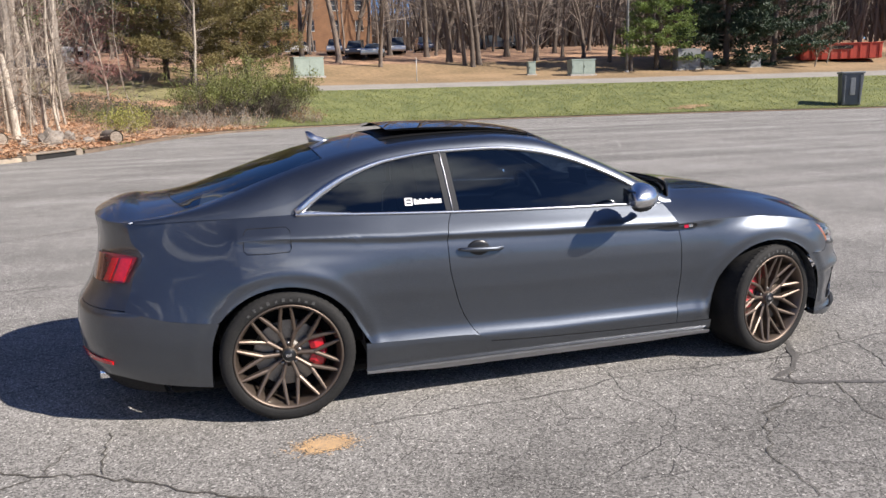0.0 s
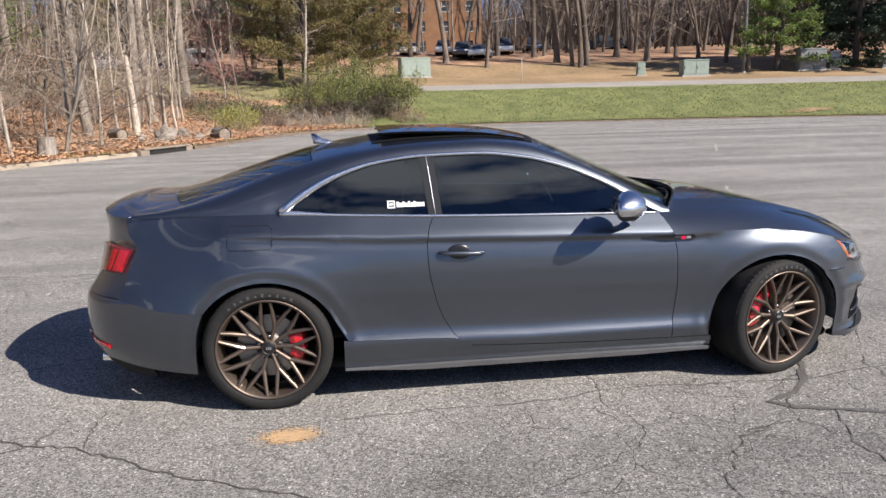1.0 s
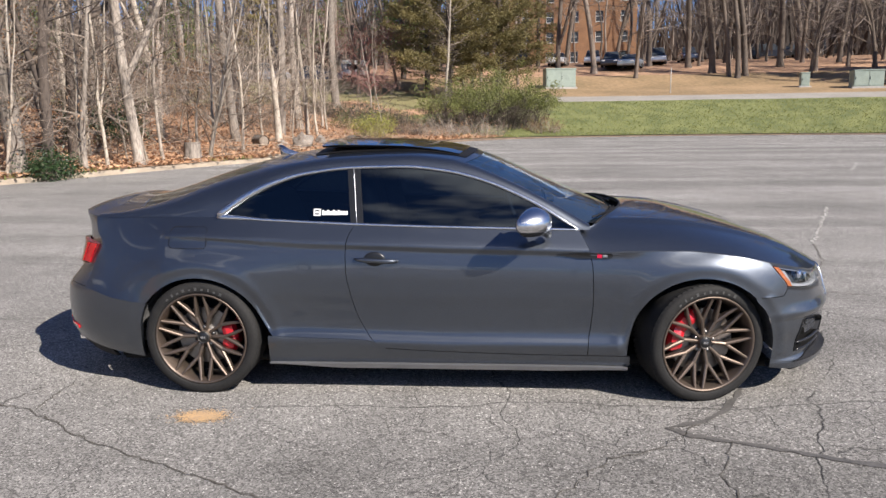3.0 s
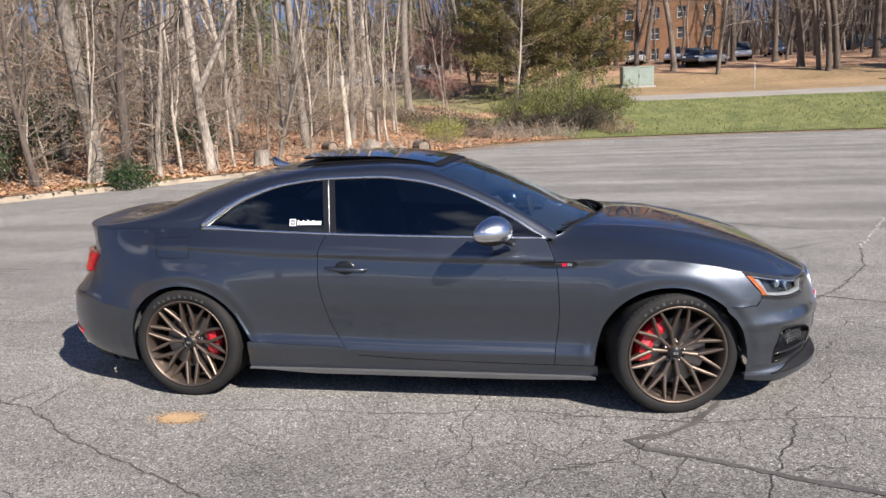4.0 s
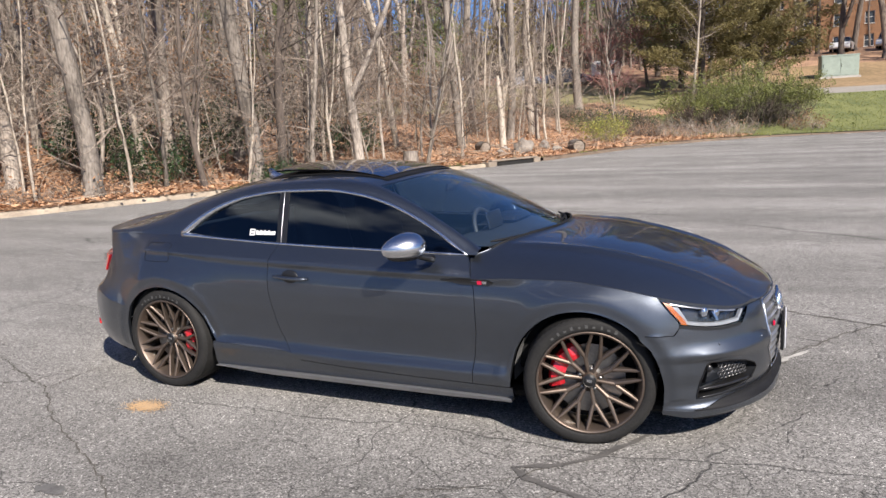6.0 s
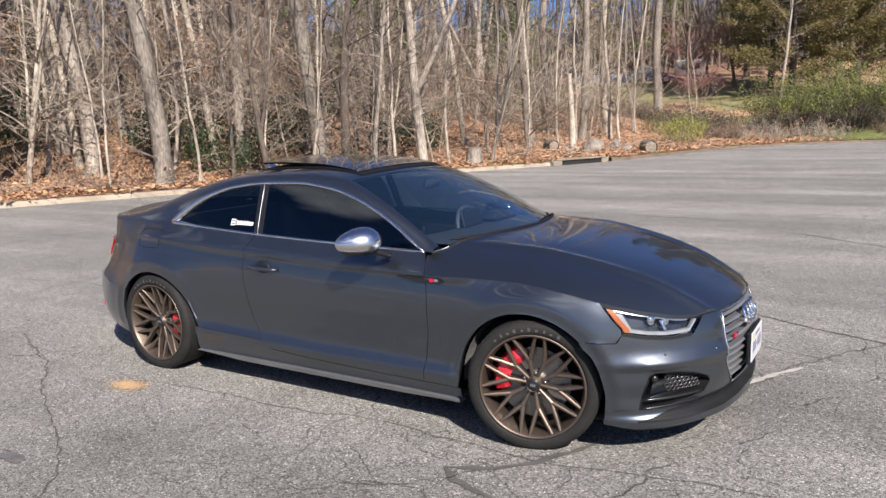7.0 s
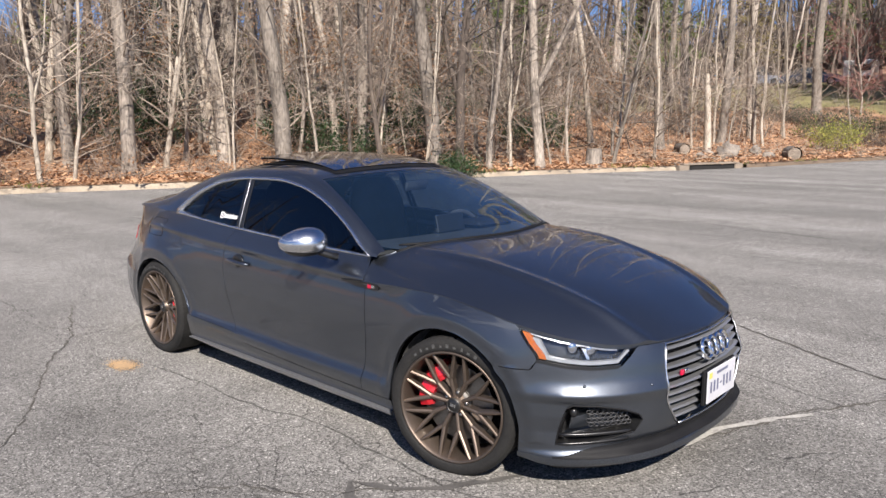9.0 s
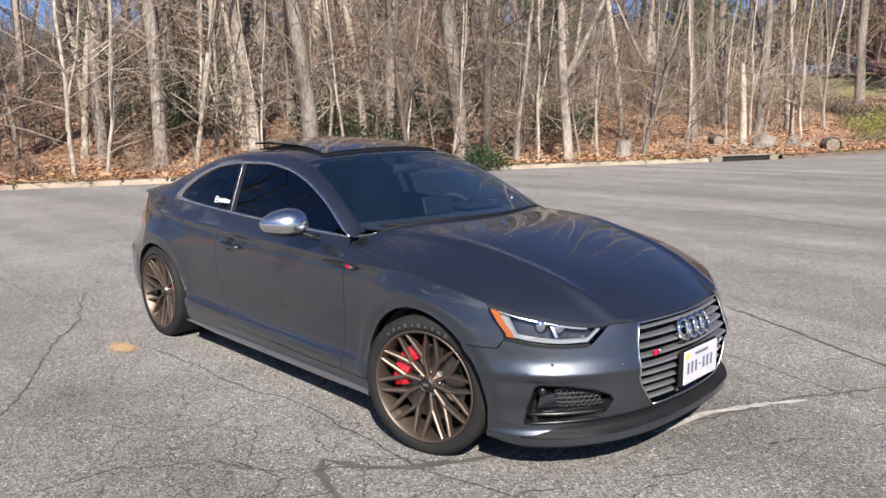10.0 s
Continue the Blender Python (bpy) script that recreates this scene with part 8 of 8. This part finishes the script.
CAR_PAINTS = {"black": surface("black_car_paint", (0.02, 0.02, 0.022), (0.015, 0.015, 0.016), 1, 9, 0.3, coat=1.0),
              "silver": surface("silver_car_paint", (0.42, 0.45, 0.49), (0.36, 0.38, 0.42), 1, 9, 0.3, metal=0.6, coat=1.0),
              "blue": surface("dark_blue_car_paint", (0.04, 0.06, 0.10), (0.03, 0.045, 0.08), 1, 9, 0.3, coat=1.0),
              "white": surface("white_car_paint", (0.66, 0.67, 0.68), (0.6, 0.6, 0.6), 1, 9, 0.3, coat=1.0),
              "pale": surface("pale_blue_car_paint", (0.36, 0.44, 0.50), (0.3, 0.37, 0.43), 1, 9, 0.3, metal=0.4, coat=1.0)}


def cabinet(x, y, w, dp, h, material, label, turn=0.0, doors=2):
    t = thing("utility_cabinet", pose(x, y, ground_z(x, y) - 0.02, 0, 0, turn), label, "utility box")
    part("pad", box_bm(-w / 2 - 0.12, -dp / 2 - 0.12, -0.1, w / 2 + 0.12, dp / 2 + 0.12, 0.08, 0.01), CONCRETE, t, "concrete pad")
    part("body", box_bm(-w / 2, -dp / 2, 0.08, w / 2, dp / 2, h * 0.93, 0.02), material, t)
    part("lid", box_bm(-w / 2 - 0.03, -dp / 2 - 0.03, h * 0.93, w / 2 + 0.03, dp / 2 + 0.03, h, 0.015), material, t)
    for k in range(doors):
        x0 = -w / 2 + 0.05 + k * (w - 0.08) / doors
        d = part("door", box_bm(x0, -dp / 2 - 0.022, 0.16, x0 + (w - 0.1) / doors - 0.03, -dp / 2 - 0.002, h * 0.88, 0.008), material, t)
        part("handle", box_bm(x0 + 0.06, -dp / 2 - 0.05, h * 0.45, x0 + 0.09, -dp / 2 - 0.023, h * 0.6), BLACK_MATT, d, "black handle")


cabinet(5.5, 64.4, 2.7, 1.5, 1.75, BOX_GREEN, "pale green transformer cabinet on a concrete pad", 8)
cabinet(29.5, 58.3, 2.2, 1.3, 1.4, BOX_GREEN, "grey-green transformer cabinet by the footpath", -8)
cabinet(25.7, 60.9, 0.7, 0.6, 1.2, BOX_GREEN, "small green utility pedestal by the footpath", -8, 1)
cabinet(40.3, 58.1, 2.2, 1.3, 1.9, BOX_GREY, "grey utility cabinet under the spruce", -12)
cabinet(42.3, 57.8, 0.8, 0.8, 1.6, BOX_GREY, "small grey utility cabinet under the spruce", -12, 1)
cabinet(46.6, 56.6, 1.0, 0.8, 1.1, BOX_GREY, "small grey utility cabinet under the spruce", -12, 1)


def bin_box(x, y):
    t = thing("litter_bin", pose(x, y, ground_z(x, y), 0, 0, -30) @ Matrix.Diagonal((1.35, 1.35, 1.35, 1)), "dark grey litter bin with pale lid on the grass", "bin")
    h = 1.55
    bm = box_bm(-0.50, -0.45, 0.0, 0.50, 0.45, h, 0.04, seg=2)
    for v in bm.verts:
        k = 0.86 + 0.14 * v.co.z / h
        v.co.x, v.co.y = v.co.x * k, v.co.y * k
    part("body", bm, BOX_DARK, t)
    part("lid", box_bm(-0.54, -0.49, h, 0.54, 0.49, h + 0.10, 0.03, seg=2), BOX_GREY, t, "grey lid")
    part("panel", box_bm(-0.1, -0.47, 0.5, 0.12, -0.40, 1.35, 0.01), BOX_GREY, t, "pale marking as a plain bar")
    for sx in (-0.36, 0.36):
        part("rib", box_bm(sx - 0.04, -0.48, 0.15, sx + 0.04, -0.38, h - 0.1, 0.01), BOX_DARK, t)


bin_box(39.3, 37.4)


def pole(x, y, h, r, label, material=None):
    t = thing("pole", pose(x, y, ground_z(x, y) - 0.2), label, "pole")
    hp = Heap()
    hp.tube([(0, 0, 0), (0, 0, h * 0.5), (0, 0, h)], [r, r * 0.9, r * 0.75], 10, True)
    part_mesh("shaft", hp.mesh("pole_shaft", material or POLE_WOOD, True), t)
    part("base", cyl_bm(r * 1.6, r * 1.4, 0.25, 12, Matrix.Translation((0, 0, 0.25))), CONCRETE, t, "concrete foot")


pole(34.3, 58.6, 11, 0.13, "tall grey lamp pole by the footpath")
pole(14.2, 58.7, 2.2, 0.035, "slender pale marker post in dry grass", FRAME_WHITE)


def container():
    t = thing("waste_container", pose(57.4, 57.9, ground_z(57.4, 57.9), 0, 0, -24) @ Matrix.Diagonal((1.18, 1.0, 0.95, 1)), "long red steel waste container behind the footpath", "container")
    part("body", box_bm(-3.2, -1.1, 0.15, 3.2, 1.1, 1.65, 0.03), RED_STEEL, t)
    for k in range(9):
        x = -3.0 + 0.75 * k
        part("rib", box_bm(x - 0.05, -1.17, 0.2, x + 0.05, -1.102, 1.6), RED_STEEL, t)
    part("rim", box_bm(-3.27, -1.18, 1.652, 3.27, 1.18, 1.75, 0.02), RED_STEEL, t)
    part("panel", box_bm(-0.8, -1.19, 1.15, 0.9, -1.175, 1.5), BLACK_MATT, t, "dark marking as a plain bar")


container()


def parked_car(x, y, turn, paint, kind, label, z=None):
    """A parked car far off: shaped body, glasshouse, wheels and lamps."""
    t = thing("parked_car", pose(x, y, ground_z(x, y) if z is None else z, 0, 0, turn), label, "car", "cars parked on the hill")
    hgt, ln = {"sedan": (1.45, 4.7), "van": (1.85, 4.9), "suv": (1.72, 4.7)}[kind]
    low = [(-ln / 2, 0.35), (-ln / 2 + 0.03, 0.75), (-ln / 2 + 0.25, 0.92), (-ln * 0.2, 0.98), (ln * 0.18, 0.97), (ln * 0.40, 0.86), (ln / 2 - 0.05, 0.68), (ln / 2, 0.38), (ln / 2 - 0.1, 0.22), (-ln / 2 + 0.1, 0.22)]
    if kind == "sedan":
        top = [(-ln * 0.36, 0.96), (-ln * 0.22, hgt - 0.06), (-ln * 0.05, hgt), (ln * 0.08, hgt - 0.04), (ln * 0.24, 0.95)]
    else:
        top = [(-ln * 0.48, 0.95), (-ln * 0.43, hgt - 0.05), (-ln * 0.1, hgt), (ln * 0.1, hgt - 0.05), (ln * 0.27, 0.96)]

    def prism(prof, w0, w1, name, mat, label=""):
        bm = bmesh.new()
        zs = [z for _, z in prof]
        lo, hi = min(zs), max(zs)
        wy = lambda z: w0 + (w1 - w0) * (z - lo) / (hi - lo)
        a = [bm.verts.new((px, -wy(pz), pz)) for px, pz in prof]
        b = [bm.verts.new((px, wy(pz), pz)) for px, pz in prof]
        bm.faces.new(a), bm.faces.new(b[::-1])
        for k in range(len(prof)):
            q = (k + 1) % len(prof)
            bm.faces.new((a[q], a[k], b[k], b[q]))
        bmesh.ops.recalc_face_normals(bm, faces=bm.faces)
        bmesh.ops.bevel(bm, geom=list(bm.edges), offset=0.03, segments=1, affect="EDGES")
        return part(name, bm, mat, t, label)

    prism(low, 0.90, 0.86, "body", CAR_PAINTS[paint])
    prism(top, 0.80, 0.62, "glasshouse", PANE, "dark glass")
    roof = [(px * 0.93, pz + 0.015) for px, pz in top if pz > hgt - 0.1]
    roof = roof + [(px, pz - 0.06) for px, pz in roof[::-1]]
    prism(roof, 0.66, 0.62, "roof", CAR_PAINTS[paint])
    for wx in (-ln * 0.29, ln * 0.31):
        for wy in (-0.82, 0.82):
            w = part("wheel", cyl_bm(0.33, 0.33, 0.22, 18, pose(wx, wy, 0.33, 90, 0, 0)), RUBBER, t, "dark wheel")
            part("rim", cyl_bm(0.2, 0.2, 0.235, 14, pose(wx, wy, 0.33, 90, 0, 0)), STEEL, w, "steel rim")
    for wy in (-0.62, 0.62):
        part("headlight", box_bm(ln / 2 - 0.16, wy - 0.18, 0.60, ln / 2 - 0.02, wy + 0.18, 0.72, 0.02), CAMPER_WHITE, t, "clear headlight")
        part("tail_light", box_bm(-ln / 2 - 0.01, wy - 0.16, 0.66, -ln / 2 + 0.08, wy + 0.16, 0.82, 0.02), TAIL_RED, t, "red tail light")
    part("windscreen_pillar", box_bm(ln * 0.19, -0.7, 0.98, ln * 0.2, 0.7, 1.0), CAR_PAINTS[paint], t)
    return t


for x, y, turn, paint, kind, lab in ((11.9, 76.2, -105, "black", "suv", "black car parked on the hill"), (13.7, 75.4, -112, "pale", "sedan", "pale blue sedan parked on the hill"),
                                     (17.5, 80.9, -100, "silver", "van", "silver van parked on the hill"), (21.8, 85.3, -95, "blue", "suv", "dark blue car parked on the hill"),
                                     (32.0, 88.4, -10, "black", "suv", "black off-roader parked among trees"), (35.6, 91.0, -150, "black", "suv", "black car parked among trees"),
                                     (37.6, 89.8, -120, "silver", "sedan", "silver sedan parked among trees"), (41.0, 94.0, -20, "black", "suv", "black car parked among trees"),
                                     (49.5, 93.0, -15, "black", "suv", "black car parked among trees"), (54.5, 92.0, -15, "black", "suv", "black car parked among trees"),
                                     (2.6, 82.0, -100, "black", "suv", "black car parked by the trees"),
                                     (6.6, 81.5, -100, "white", "sedan", "white sedan parked by the trees"), (10.6, 82.0, -100, "silver", "suv", "silver car parked by the trees"),
                                     (-16.6, 63.4, 12, "blue", "sedan", "dark blue car parked beyond the wood"), (-30.0, 64.0, 20, "blue", "sedan", "blue car parked beyond the wood"),
                                     (-22.0, 66.0, 15, "silver", "suv", "silver car parked beyond the wood")):
    parked_car(x, y, turn, paint, kind, lab)


def building(x0, x1, y, z, storeys, cols, material, label, depth=14, turn=0.0):
    """A brick block of flats with real window openings, seen between the trees."""
    t = thing("apartment_building", pose(x0, y, z, 0, 0, turn), label, "building")
    w, fh = x1 - x0, 2.9
    cw = w / cols
    win_w, win_h, sill = 1.15, 1.55, 0.85
    bm = bmesh.new()
    # piers and bands leave the openings free
    for c in range(cols + 1):
        xa = c * cw - (cw - win_w) / 2 if c else 0.0
        xb = c * cw + (cw - win_w) / 2 if c < cols else w
        box_bm(max(0, xa), 0, 0, min(w, xb), 0.35, storeys * fh + 0.9, bm=bm)
    for s in range(storeys + 1):
        za, zb = (s - 1) * fh + sill + win_h, s * fh + sill
        for c in range(cols):
            box_bm(c * cw + (cw - win_w) / 2, 0.003, max(0, za), c * cw + (cw + win_w) / 2, 0.347, min(zb, storeys * fh + 0.9) if s < storeys else storeys * fh + 0.9, bm=bm)
    part("wall", bm, material, t)
    part("core", box_bm(0.02, 0.5, 0, w - 0.02, depth, storeys * fh + 0.7), material, t)
    part("roof", box_bm(-0.3, -0.3, storeys * fh + 0.9, w + 0.3, depth + 0.3, storeys * fh + 1.2), ROOF_GREY, t)
    for s in range(storeys):
        for c in range(cols):
            cx, cz = c * cw + cw / 2, s * fh + sill
            win = part("window", box_bm(cx - win_w / 2, 0.20, cz, cx + win_w / 2, 0.24, cz + win_h), PANE, t, "dark pane")
            fr = box_bm(cx - win_w / 2, 0.14, cz, cx - win_w / 2 + 0.08, 0.19, cz + win_h)
            box_bm(cx + win_w / 2 - 0.08, 0.14, cz, cx + win_w / 2, 0.19, cz + win_h, bm=fr)
            box_bm(cx - win_w / 2 + 0.08, 0.14, cz + win_h - 0.08, cx + win_w / 2 - 0.08, 0.19, cz + win_h, bm=fr)
            box_bm(cx - win_w / 2 + 0.08, 0.14, cz + win_h / 2 - 0.04, cx + win_w / 2 - 0.08, 0.19, cz + win_h / 2 + 0.04, bm=fr)
            part("frame", fr, FRAME_WHITE, win, "white window frame")
            part("sill", box_bm(cx - win_w / 2 - 0.05, -0.06, cz - 0.10, cx + win_w / 2 + 0.05, 0.2, cz - 0.004), FRAME_WHITE, win, "pale sill")


building(-1.6, 20.2, 111.0, 8.0, 5, 6, BRICK, "orange brick apartment building behind bare trees", turn=-3)
building(36.0, 48.0, 132.0, 9.0, 4, 4, BRICK_TAN, "tan brick apartment building far behind the trees", turn=-6)


def camper(x, y, turn, ln, h, label):
    t = thing("camper", pose(x, y, ground_z(x, y), 0, 0, turn), label, "camper van")
    part("body", box_bm(-ln / 2, -1.1, 0.55, ln / 2, 1.1, h, 0.12, seg=2), CAMPER_WHITE, t)
    part("chassis", box_bm(-ln / 2 + 0.1, -1.0, 0.38, ln / 2 - 0.1, 1.0, 0.548), BLACK_MATT, t, "dark chassis")
    for k in range(3):
        x0 = -ln / 2 + 0.5 + k * (ln - 1.0) / 3
        part("window", box_bm(x0, -1.115, h * 0.55, x0 + 0.8, -1.09, h * 0.8, 0.005), PANE, t, "dark window")
    for wx in (-ln * 0.3, ln * 0.3):
        for wy in (-0.95, 0.95):
            part("wheel", cyl_bm(0.36, 0.36, 0.24, 16, pose(wx, wy, 0.36, 90, 0, 0)), RUBBER, t, "dark wheel")


camper(-45.0, 41.0, -42, 5.2, 2.7, "white camper van parked beyond the wood")
camper(-13.3, 64.6, 0, 2.1, 1.9, "small white trailer parked beyond the lawn")
